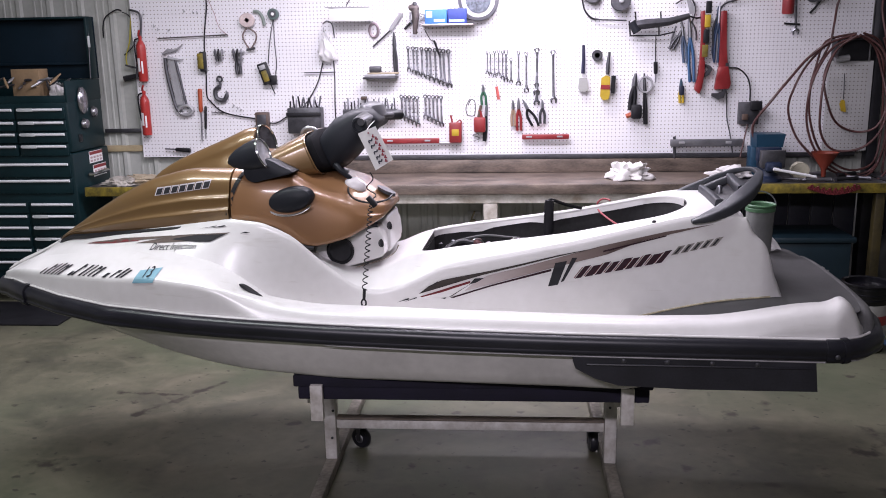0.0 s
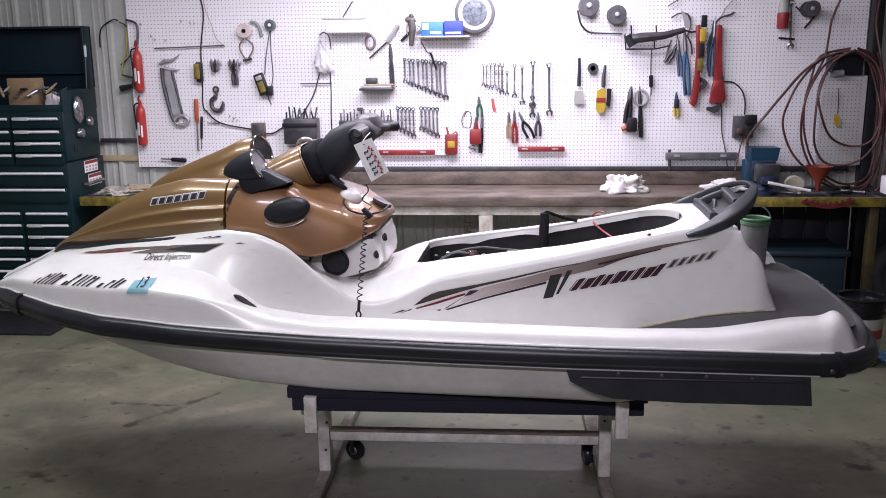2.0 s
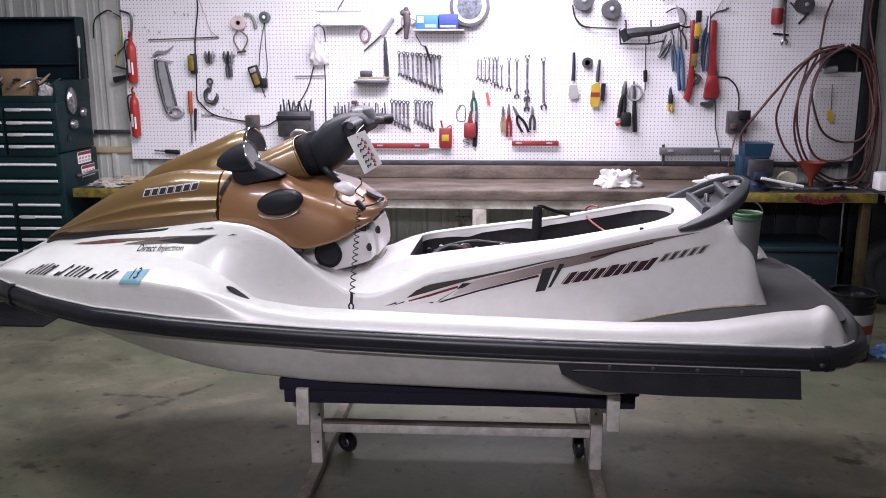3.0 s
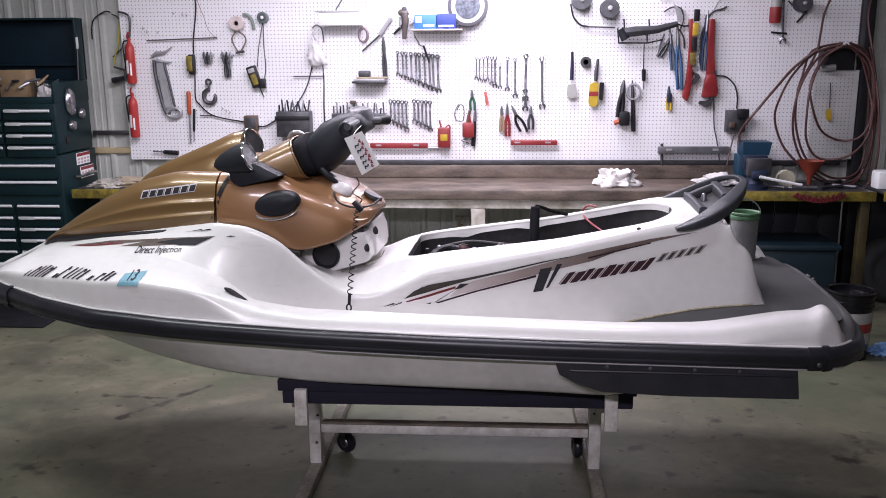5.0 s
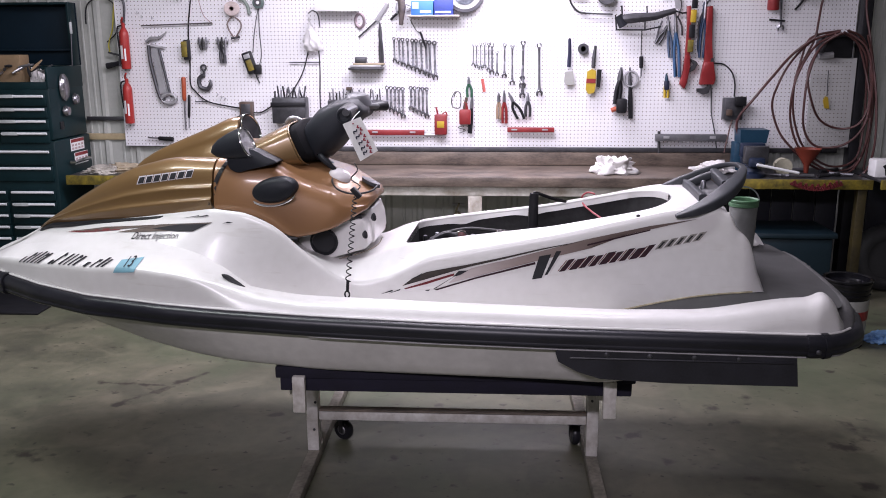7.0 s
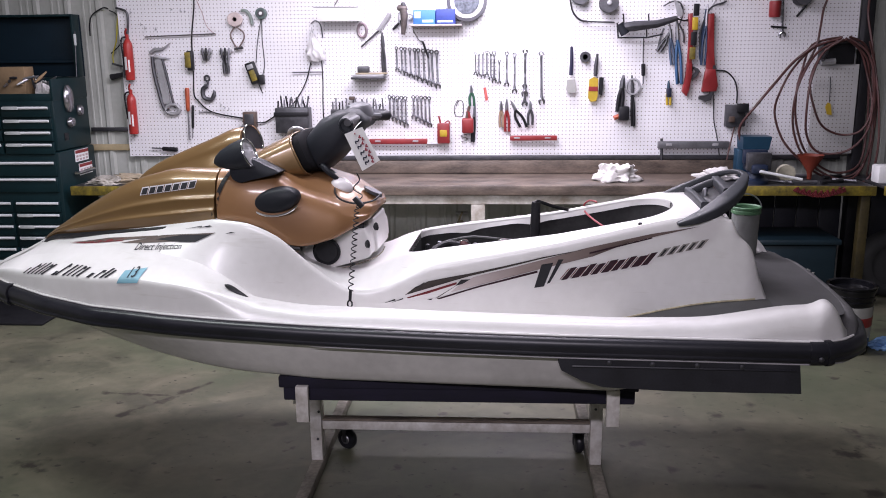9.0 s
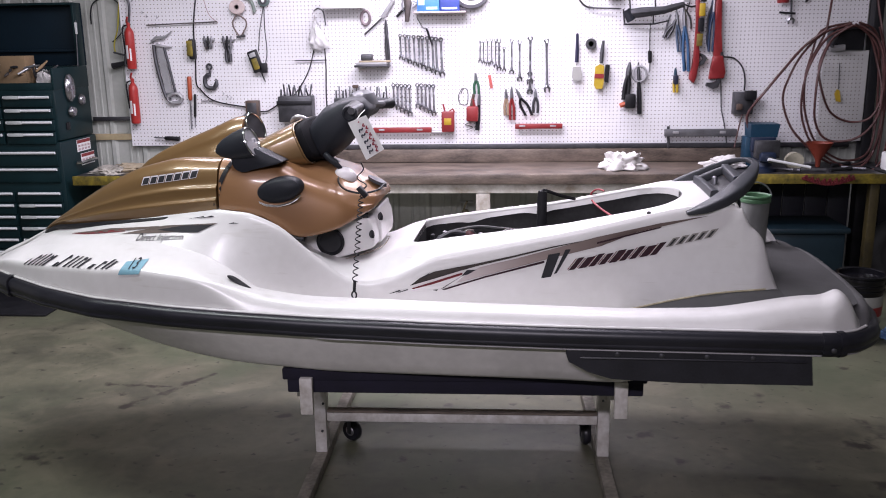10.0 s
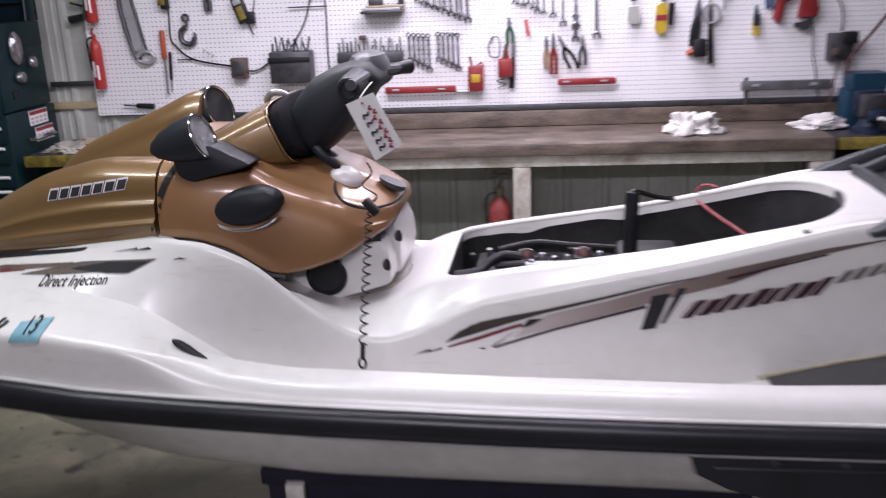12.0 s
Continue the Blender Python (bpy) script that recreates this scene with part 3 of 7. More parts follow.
DEEPBLACK = mat("glossy_black_enamel", (0.006, 0.006, 0.008), 0.2, 0, 0.2, 10, 80, spec=0.45)
pail(2.12, 3.35, 0, 0.124, 0.375, DEEPBLACK, DEEPBLACK, "black steel pail with white and red label on the floor", "pail", False, True)
PAILGREY = mat("cloudy_grey_plastic", (0.21, 0.215, 0.21), 0.5, 0, 0.15)
RP = pose(0, 1.91, 0, 0, 0, -2.5) @ Vector((1.20, 0.405, 0.0))
pail(RP.x, RP.y, 0.799, 0.058, 0.198, PAILGREY, GREEN, "milky plastic pail with green rim on the stern platform", "pail")

tote = empty("storage_tote", "dark teal plastic storage tote under the steel bench", "tote")
part("tub", box(1.80, 2.36, 4.2, 4.58, 0.0, 0.40, 0.02), TEAL, tote)
part("tote_lid", box(1.78, 2.38, 4.18, 4.6, 0.402, 0.44, 0.012), TEAL, tote)


SIGNALRED = mat("signal_red_enamel", (0.42, 0.035, 0.03), 0.35, 0, 0.12, 10, 60)


def extinguisher(x, y, z, h, r, label, paint=None, valve=None):
    e = empty("fire_extinguisher", label, "fire extinguisher", pose(x, y, z), "fire extinguishers")
    part("cylinder", lathe([(r * 0.9, 0), (r, 0.008), (r, h * 0.66), (r * 0.92, h * 0.72), (r * 0.6, h * 0.78), (r * 0.38, h * 0.81)], Matrix(), 20), paint or SIGNALRED, e)
    for a0, a1, z0, z1 in ((-135, -95, 0.20, 0.46), (-80, -60, 0.16, 0.40)):
        rows = [[Vector((r * 1.02 * math.cos(math.radians(a)), r * 1.02 * math.sin(math.radians(a)), h * z)) for a in np.linspace(a0, a1, 6)] for z in (z0, z1)]
        part("paper_label", loft(rows), WHITE, e, "white paper label")
    part("valve", lathe([(r * 0.35, h * 0.80), (r * 0.4, h * 0.88), (r * 0.2, h * 0.9)], Matrix(), 12), valve or SIGNALRED, e)
    part("lever", tube([(-0.01, 0, h * 0.9), (0.0, -0.02, h * 0.95), (0.012, -0.03, h)], 0.007, 6), valve or SIGNALRED, e)
    part("hose", tube(smooth_path([(0, 0, h * 0.85), (-r * 1.2, -0.01, h * 0.8), (-r * 1.15, -0.01, h * 0.5), (-r * 1.1, 0, h * 0.3)], 12), 0.006, 6), BLACK, e)
    return e


(ax, az), (bx, bz) = (-2.373, 1.462), (-2.382, 1.088)
extinguisher(ax, 4.645, az, 0.345, 0.032, "small red fire extinguisher hung at the pegboard edge")
extinguisher(bx, 4.645, bz, 0.345, 0.032, "small red fire extinguisher hung at the pegboard edge")
extinguisher(-0.06, 4.3, 0.0, 0.60, 0.062, "dusty red fire extinguisher standing below the workbench", mat("dusty_red", (0.30, 0.05, 0.045), 0.6, 0, 0.3, 14, 80), mat("dull_brass", (0.20, 0.17, 0.11), 0.5, 0.4))
(ax, az), (bx, bz) = (-0.112, 0.523), (-0.021, 0.475)
bm = rod((ax, az), (bx, az), 0.010, 4.66)
rod((ax + 0.04, az), (ax + 0.04, bz - 0.06), 0.014, 4.66, bm)
thing("pipe_valve", bm, PALEGREY, "pale metal pipe fitting below the workbench", "pipe fitting")

# ---- tools on the pegboard ----
def cord(pts, r, material, label, category="cable", y=4.672, n=None, group="cables on the pegboard"):
    ob = thing("cable", tube(smooth_path([(x, y, z) for x, z in pts], n or 8 * len(pts)), r, 6), material, label, category, group)
    return ob


WRENCHSTEEL = mat("worn_chrome_steel", (0.36, 0.36, 0.40), 0.25, 0.9, 0.15, 20, 90)


def wrench(top, foot, w=0.008, label="chrome combination wrench hung on the pegboard", material=None):
    """A combination wrench from its ring end to its open jaw."""
    a, b = Vector((top[0], BY, top[1])), Vector((foot[0], BY, foot[1]))
    d = (b - a).normalized()
    s = Vector((-d.z, 0, d.x))
    w *= 1.3
    bm = tube([a + d * w, a + d * w * 3, b - d * w * 3, b - d * w], [w * 0.8, w * 0.55, w * 0.6, w * 0.95], 8, flat=0.5)
    ring = [a + (d * math.cos(t) + s * math.sin(t)) * w * 0.95 for t in np.linspace(0, 2 * math.pi, 14)]
    tube(ring, w * 0.42, 6, bm)
    for k in (-1, 1):
        tube([b - d * w * 1.2, b + s * k * w * 1.2, b + s * k * w * 1.0 + d * w * 1.6], [w * 0.7, w * 0.65, w * 0.35], 6, bm)
    return thing("combination_wrench", bm, material or WRENCHSTEEL, label, "wrench", "wrenches on the pegboard")


WA = ((-0.508, 1.660), (-0.234, 1.630))
for k in range(10):
    f = k / 9
    f2 = f + 0.012 * math.sin(k * 2.1)
    tx, tz = WA[0][0] + (WA[1][0] - WA[0][0]) * f2, WA[0][1] + (WA[1][1] - WA[0][1]) * f
    wrench((tx, tz), (tx + 0.004 + 0.004 * f, tz - 0.145 - 0.08 * f), 0.0072 + 0.0025 * f)
for x0, z0, x1, n in ((-0.562, 1.332, -0.453, 5), (-0.398, 1.331, -0.288, 5)):
    for k in range(n):
        x = x0 + (x1 - x0) * k / (n - 1)
        wrench((x, z0 - 0.002 * k), (x + 0.002, z0 - 0.135 - 0.014 * k), 0.0085)
for (tx, tz), (fx, fz), w in (((0.031, 1.620), (0.031, 1.488), 0.0058), ((0.054, 1.619), (0.054, 1.476), 0.0058), ((0.081, 1.623), (0.081, 1.468), 0.0062), ((0.108, 1.626), (0.108, 1.476), 0.0066), ((0.135, 1.622), (0.135, 1.453), 0.0066), ((0.158, 1.622), (0.158, 1.437), 0.0085), ((0.192, 1.569), (0.193, 1.426), 0.0066), ((0.242, 1.617), (0.243, 1.414), 0.0085), ((0.295, 1.609), (0.297, 1.368), 0.009), ((0.367, 1.631), (0.366, 1.352), 0.011), ((0.474, 1.615), (0.482, 1.298), 0.011)):
    wrench((tx, tz), (fx, fz), w)
wrench((2.041, 2.001), (2.054, 1.721), 0.011, "large chrome combination wrench hung on the pegboard")
wrench((0.366, 1.398), (0.367, 1.283), 0.010, "dark combination wrench hung on the pegboard", DARKSTEEL)


def screwdriver(top, foot, split, r, handle, label):
    e = empty("screwdriver", label, "screwdriver", group="screwdrivers on the pegboard")
    a, b = Vector((top[0], BY, top[1])), Vector((foot[0], BY, foot[1]))
    m = a.lerp(b, split)
    part("handle", tube([a, a.lerp(m, 0.06), a.lerp(m, 0.5), a.lerp(m, 0.92), m], [r * 0.7, r, r * 0.95, r * 0.9, r * 0.5], 10), handle, e)
    part("shaft", tube([m, b], r * 0.35, 8), STEEL, e)
    return e


screwdriver((-1.984, 1.406), (-1.994, 1.042), 0.45, 0.016, ORANGEP, "orange-handled screwdriver hung on the pegboard")
screwdriver((-1.952, 1.284), (-1.969, 1.054), 0.7, 0.010, BLACK, "black-handled screwdriver hung on the pegboard")
screwdriver((-2.086, 0.974), (-2.271, 0.987), 0.6, 0.016, BLACK, "black-handled screwdriver held level on the pegboard")
screwdriver((1.157, 1.540), (1.162, 1.406), 0.6, 0.014, BLACK, "short black-handled tool hanging on the pegboard")


def pliers(top, foot, spread, handle, label, jaw=None, r=0.009):
    """Pliers that hang head up, with two gripped handles."""
    e = empty("pliers", label, "pliers", group="pliers on the pegboard")
    a, b = Vector((top[0], BY, top[1])), Vector((foot[0], BY, foot[1]))
    p = a.lerp(b, 0.35)
    part("jaw", tube([a, a.lerp(p, 0.5), p], [r * 0.5, r * 1.2, r * 1.4], 8), jaw or STEEL, e)
    for k in (-1, 1):
        s = Vector((spread * k, 0, 0))
        part("grip", tube(smooth_path([p, p.lerp(b, 0.4) + s * 1.1, b + s], 8), r, 8), handle, e)
    return e


pliers((0.205, 1.300), (0.209, 1.122), 0.010, TAN, "tan-handled pliers hung on the pegboard")
pliers((0.243, 1.315), (0.248, 1.091), 0.012, RED, "red-handled pliers hung on the pegboard")
pliers((0.274, 1.299), (0.361, 1.122), 0.022, BLACK, "black tin snips hung open on the pegboard")
pliers((0.405, 1.298), (0.407, 1.137), 0.014, DARKSTEEL, "dark steel pliers hung on the pegboard")
pliers((-0.000, 1.408), (0.007, 1.267), 0.014, mat("green_grip", (0.03, 0.12, 0.07), 0.5), "green-handled snips hung on the pegboard")
pliers((0.027, 1.286), (0.010, 1.022), 0.006, BLACK, "long black pliers hung in a pouch")
pliers((1.363, 1.850), (1.402, 1.404), 0.014, mat("blue_grip", (0.03, 0.10, 0.22), 0.5), "long blue-handled pliers hung on the pegboard", r=0.010)
pliers((1.561, 1.919), (1.552, 1.529), 0.012, mat("navy_grip", (0.02, 0.05, 0.12), 0.5), "navy-handled pliers hung on the pegboard", r=0.008)
pliers((1.029, 1.467), (1.007, 1.221), 0.012, BLACK, "black-handled crimping pliers hung on the pegboard", DARKSTEEL, 0.014)
pliers((1.085, 1.466), (1.105, 1.125), 0.006, BLACK, "slim black pliers hung on the pegboard", DARKSTEEL)
pliers((1.334, 1.759), (1.255, 1.621), 0.012, DARKSTEEL, "dark pliers hung slanting on the pegboard", DARKSTEEL)
cut = pliers((1.330, 1.427), (1.338, 1.265), 0.010, YELLOWP, "small blue and yellow cutters hung on the pegboard", BLUE)
part("grip_sleeve", box(1.318, 1.352, BY - 0.014, BY + 0.010, 1.318, 1.380, 0.006), mat("navy_sleeve", (0.012, 0.016, 0.04), 0.5), cut, "navy sleeve over the grips")
pliers((-1.701, 1.654), (-1.695, 1.500), 0.012, DARKSTEEL, "dark steel puller hung on the pegboard", DARKSTEEL, 0.012)
pliers((-0.603, 1.766), (-0.594, 1.482), 0.006, DARKSTEEL, "dark steel cutter hung on the pegboard", DARKSTEEL, 0.010)


def pipe_wrench(handle, head, hook, nut, label):
    """A pipe wrench of flat castings: tapered handle, head, hooked jaw and knurled nut."""
    e = empty("pipe_wrench", label, "pipe wrench", group="pipe wrenches on the pegboard")
    bm = plate(handle, BY - 0.022, BY + 0.004)
    bmesh.ops.bevel(bm, geom=bm.edges[:], offset=0.004, segments=2, affect="EDGES", profile=0.5)
    part("handle", bm, RED, e)
    bm = plate(head, BY - 0.030, BY + 0.010)
    bmesh.ops.bevel(bm, geom=bm.edges[:], offset=0.005, segments=2, affect="EDGES", profile=0.5)
    part("head", bm, RED, e)
    part("hook_jaw", plate(hook, BY - 0.024, BY + 0.006), DARKSTEEL, e, "dark hooked jaw")
    part("knurl_nut", lathe([(0.013, -0.014), (0.016, -0.01), (0.016, 0.01), (0.013, 0.014)], pose(nut[0], BY - 0.012, nut[1]), 12), DARKSTEEL, e)
    return e


pipe_wrench([(1.566, 1.858), (1.604, 1.862), (1.613, 1.631), (1.630, 1.499), (1.569, 1.500), (1.570, 1.631)], [(1.569, 1.503), (1.630, 1.502), (1.652, 1.393), (1.643, 1.356), (1.547, 1.352), (1.557, 1.427)], [(1.631, 1.526), (1.639, 1.427), (1.619, 1.407), (1.621, 1.334), (1.612, 1.298), (1.577, 1.287), (1.532, 1.308), (1.536, 1.328), (1.575, 1.328), (1.602, 1.338), (1.605, 1.420), (1.613, 1.526)], (1.623, 1.473), "large red pipe wrench hung on the pegboard")
pipe_wrench([(1.436, 1.860), (1.464, 1.866), (1.472, 1.697), (1.475, 1.540), (1.443, 1.547), (1.446, 1.698)], [(1.443, 1.547), (1.478, 1.540), (1.476, 1.461), (1.465, 1.368), (1.449, 1.323), (1.418, 1.355), (1.422, 1.389), (1.443, 1.448)], [(1.481, 1.521), (1.516, 1.507), (1.530, 1.487), (1.506, 1.448), (1.478, 1.435), (1.482, 1.461), (1.504, 1.485)], (1.469, 1.501), "worn red pipe wrench hung slanting on the pegboard")
rule = empty("folding_level", "black and yellow banded level hung on the pegboard", "level", group="levels on the pegboard")
for k, (z0, z1, m) in enumerate(((1.923, 1.846, BLACK), (1.837, 1.756, YELLOWP), (1.743, 1.658, BLACK), (1.645, 1.567, YELLOW))):
    part("band", box(1.463 - 0.004 * k, 1.499 - 0.004 * k, BY - 0.05, BY - 0.032, z1, z0, 0.003), m, rule)
cord([(1.554, 1.890), (1.542, 1.774), (1.526, 1.619), (1.541, 1.540)], 0.006, mat("navy_cord", (0.02, 0.04, 0.09), 0.5), "navy strap hanging beside the red pipe wrench", "strap")


def c_clamp(label):
    e = empty("locking_clamp", label, "clamp")
    def v(p, dy=0):
        return Vector((p[0], BY + dy, p[1]))
    part("jaw", tube([v((-2.228, 1.645)), v((-2.194, 1.668)), v((-2.133, 1.671)), v((-2.077, 1.712))], [0.016, 0.022, 0.016, 0.004], 8, flat=0.6), PALEGREY, e)
    part("lower_jaw", tube([v((-2.198, 1.621)), v((-2.146, 1.609)), v((-2.090, 1.605))], [0.014, 0.01, 0.004], 8), PALEGREY, e)
    part("frame", tube(smooth_path([v((-2.214, 1.622)), v((-2.208, 1.498)), v((-2.164, 1.282)), v((-2.126, 1.246))], 14), 0.013, 8), DARKSTEEL, e)
    part("lever", tube(smooth_path([v((-2.146, 1.613)), v((-2.123, 1.497)), v((-2.089, 1.301)), v((-2.075, 1.277))], 14), 0.009, 8), DARKSTEEL, e)
    part("cheek", plate([(-2.195, 1.606), (-2.151, 1.598), (-2.110, 1.301), (-2.160, 1.290)], BY - 0.004, BY + 0.006), PALEGREY, e)
    cx, cz = (-2.097, 1.258)
    part("ring", tube([(cx + 0.05 * math.cos(t), BY, cz + 0.032 * math.sin(t)) for t in np.linspace(0, 2 * math.pi, 20)], 0.013, 8), PALEGREY, e)
    return e


c_clamp("long grey locking clamp hung on the pegboard")
thing("thin_rod", rod((-2.255, 1.753), (-1.757, 1.769), 0.0045), mat("dull_grey_rod", (0.16, 0.14, 0.14), 0.45, 0.6), "thin dull grey rod resting on pegboard hooks", "rod")
cx, cz = (-1.837, 1.424)
hk = tube(smooth_path([(cx, BY, cz + 0.03), (cx + 0.002, BY, cz), (cx - 0.035, BY, cz - 0.03), (cx - 0.03, BY, cz - 0.085), (cx + 0.02, BY, cz - 0.10), (cx + 0.045, BY, cz - 0.06), (cx + 0.04, BY, cz - 0.035)], 26), [0.008] * 5 + [0.015] * 16 + [0.012, 0.01, 0.008, 0.006, 0.004], 8)
tube([(cx + 0.018 * math.cos(t), BY, cz + 0.045 + 0.018 * math.sin(t)) for t in np.linspace(0, 2 * math.pi, 16)], 0.007, 6, hk)
thing("lifting_hook", hk, DARKSTEEL, "dark steel lifting hook hung on the pegboard", "hook")
for cx, cz, w in ((-1.826, 1.640, 0.082), (-1.692, 1.640, 0.092)):
    ob = empty("spring_clamp", "bright steel spring clamp with dark jaws hung on the pegboard", "clamp", group="clamps on the pegboard")
    part("bar", box(cx - w / 2, cx + w / 2, BY - 0.014, BY + 0.006, cz + 0.004, cz + 0.024, 0.004), PALEGREY, ob)
    part("back", box(cx - w * 0.38, cx + w * 0.38, BY - 0.010, BY + 0.004, cz - 0.034, cz - 0.018, 0.004), PALEGREY, ob)
    for k, lean in ((-1, 0.004), (0, -0.002), (1, -0.006)):
        x = cx + k * w * 0.32
        part("jaw", tube([(x, BY - 0.012, cz + 0.034), (x + lean, BY - 0.016, cz - 0.004), (x + lean * 2, BY - 0.012, cz - 0.050 - 0.025 * (cx > -1.7) * (k + 1) * 0.7)], [0.006, 0.009, 0.005], 8), (DARKSTEEL, BLACK, STEEL)[k + 1], ob, "dark jaw")
    part("screw", tube([(cx - w * 0.45, BY - 0.016, cz - 0.008), (cx + w * 0.45, BY - 0.016, cz - 0.010)], 0.004, 8), CHROME, ob, "bright screw")
(ax, az), (bx, bz) = (-1.973, 1.657), (-1.911, 1.522)
tst = empty("cord_tester", "yellow and black tester hung on a cord", "tester")
part("body", box(ax + 0.01, bx - 0.008, BY - 0.03, BY + 0.01, bz, az, 0.008), BLACK, tst)
part("face", box(ax, ax + 0.04, BY - 0.034, BY - 0.031, bz + 0.02, az - 0.01, 0.002), YELLOW, tst)
(ax, az), (bx, bz) = (-1.539, 1.568), (-1.474, 1.437)
tst = empty("multimeter", "black multimeter with yellow face hung on the pegboard", "multimeter")
T = Matrix.Translation(((ax + bx) / 2, BY - 0.01, (az + bz) / 2)) @ pose(0, 0, 0, 0, -18, 0)
part("body", box(-0.034, 0.034, -0.02, 0.02, -0.075, 0.075, 0.008, T), BLACK, tst)
part("face", box(-0.02, 0.02, -0.024, -0.021, -0.055, 0.02, 0.002, T), YELLOW, tst)
part("screen", box(-0.022, 0.022, -0.024, -0.021, 0.03, 0.06, 0.002, T), PALEGREY, tst)
(ax, az), (bx, bz) = (-1.479, 1.491), (-1.427, 1.425)
thing("probe_case", box(ax, bx, BY - 0.03, BY, bz, az, 0.006), BLACK, "black probe case hung by its leads", "probe case")
cord([(-1.434, 1.863), (-1.466, 1.720), (-1.487, 1.568)], 0.003, DARKSTEEL, "thin dark test lead hung on the pegboard")
cord([(-1.430, 1.863), (-1.434, 1.720), (-1.427, 1.567), (-1.443, 1.490)], 0.003, DARKSTEEL, "thin dark test lead hung on the pegboard")
cord([(-1.474, 1.433), (-1.468, 1.406), (-1.450, 1.363)], 0.004, BLACK, "short black lead below the probe case")
cx, cz = (-1.428, 1.900)
ob = empty("cord_reel", "small green-grey cord reel with a pale hub hung on the pegboard", "reel")
part("drum", lathe([(0.012, -0.02), (0.037, -0.018), (0.037, 0.018), (0.030, 0.02), (0.012, 0.016)], pose(cx, BY, cz, 90, 0, 0), 22), mat("green_grey", (0.10, 0.15, 0.14), 0.4), ob)
part("ring", lathe([(0.017, 0.018), (0.024, 0.018), (0.024, 0.023), (0.017, 0.023)], pose(cx, BY, cz, 90, 0, 0), 22), DARKSTEEL, ob, "dark ring")
part("hub", lathe([(0.016, 0.014), (0.015, 0.022), (0.004, 0.025)], pose(cx, BY, cz, 90, 0, 0), 18), WHITE, ob, "pale hub")
cx, cz = (-1.610, 1.862)
ob = empty("strap_wrench", "pale disc with brown strap wrench hung on the pegboard", "strap wrench")
part("disc", lathe([(0.016, -0.012), (0.050, -0.012), (0.053, -0.006), (0.053, 0.008), (0.048, 0.012), (0.016, 0.012), (0.016, -0.012)], pose(cx, BY - 0.012, cz, 90, 0, 0) @ Matrix.Diagonal((1, 0.9, 1, 1)), 28), mat("pale_pink_pad", (0.62, 0.52, 0.50), 0.7, 0, 0.15, 20, 80), ob, "pale pinkish disc")
STRAPBROWN = mat("worn_brown_strap", (0.20, 0.15, 0.14), 0.7, 0, 0.25, 20, 90)
part("strap", tube(smooth_path([(cx - 0.004, BY - 0.014, cz - 0.05), (cx - 0.036, BY - 0.012, cz - 0.095), (cx - 0.028, BY - 0.012, cz - 0.140), (cx + 0.002, BY - 0.012, cz - 0.190)], 14), 0.0055, 6), STRAPBROWN, ob)
part("strap", tube(smooth_path([(cx + 0.006, BY - 0.014, cz - 0.05), (cx + 0.052, BY - 0.012, cz - 0.085), (cx + 0.054, BY - 0.012, cz - 0.130), (cx + 0.016, BY - 0.012, cz - 0.190)], 14), 0.0055, 6), STRAPBROWN, ob)
part("handle", tube([(cx - 0.016, BY - 0.012, cz - 0.196), (cx + 0.044, BY - 0.012, cz - 0.188)], 0.008, 8), DARKSTEEL, ob, "short dark handle")
cord([(-1.569, 1.921), (-1.534, 1.917), (-1.508, 1.883), (-1.496, 1.826)], 0.012, mat("grey_green_strap", (0.25, 0.30, 0.27), 0.6), "grey-green strap hung on the pegboard", "strap")
cord([(-1.909, 2.094), (-1.894, 1.971), (-1.925, 1.764), (-1.932, 1.611), (-1.933, 1.495), (-1.939, 1.359), (-1.910, 1.311), (-1.849, 1.252), (-1.762, 1.220), (-1.593, 1.191)], 0.005, BLACK, "long black power cord down the pegboard")
cord([(-1.514, 1.163), (-1.449, 1.163), (-1.366, 1.210)], 0.005, BLACK, "short black power cord between boxes")
cord([(-1.915, 1.237), (-1.809, 1.236)], 0.004, DARKSTEEL, "short dark wire on a hook")
(ax, az), (bx, bz) = (-1.590, 1.238), (-1.500, 1.127)
ob = empty("outlet_box", "brown electrical outlet box on the pegboard", "outlet")
part("box", box(ax, bx, BY - 0.04, BY + 0.02, bz, az, 0.005), BROWNP, ob)
part("face", box(ax + 0.012, bx - 0.012, BY - 0.044, BY - 0.041, bz + 0.015, az - 0.015, 0.002), DARKSTEEL, ob)
(ax, az), (bx, bz) = (-1.344, 1.268), (-1.113, 1.096)
ob = empty("tool_rack", "dark steel rack holding upright bits and drivers", "tool rack")
part("tray", box(ax, bx, 4.56, 4.68, bz, az, 0.006), DARKSTEEL, ob)
part("lip", box(ax - 0.006, bx + 0.006, 4.548, 4.56, az - 0.055, az - 0.028, 0.003), BLACK, ob)
for k in range(11):
    x = ax + 0.015 + k * (bx - ax - 0.03) / 10
    part("bit", tube([(x, 4.60 + 0.03 * (k % 2), az), (x + 0.012 * math.sin(k * 3.3), 4.61, az + 0.045 + 0.035 * abs(math.sin(k * 1.7)))], 0.006, 6), (BLACK, DARKSTEEL, STEEL)[k % 3], ob)
(ax, az), (bx, bz) = (-0.965, 1.249), (-0.596, 1.192)
ob = empty("tool_rack", "narrow dark rack with upright drill bits", "tool rack")
part("tray", box(ax, bx, 4.60, 4.68, bz, az, 0.005), DARKSTEEL, ob)
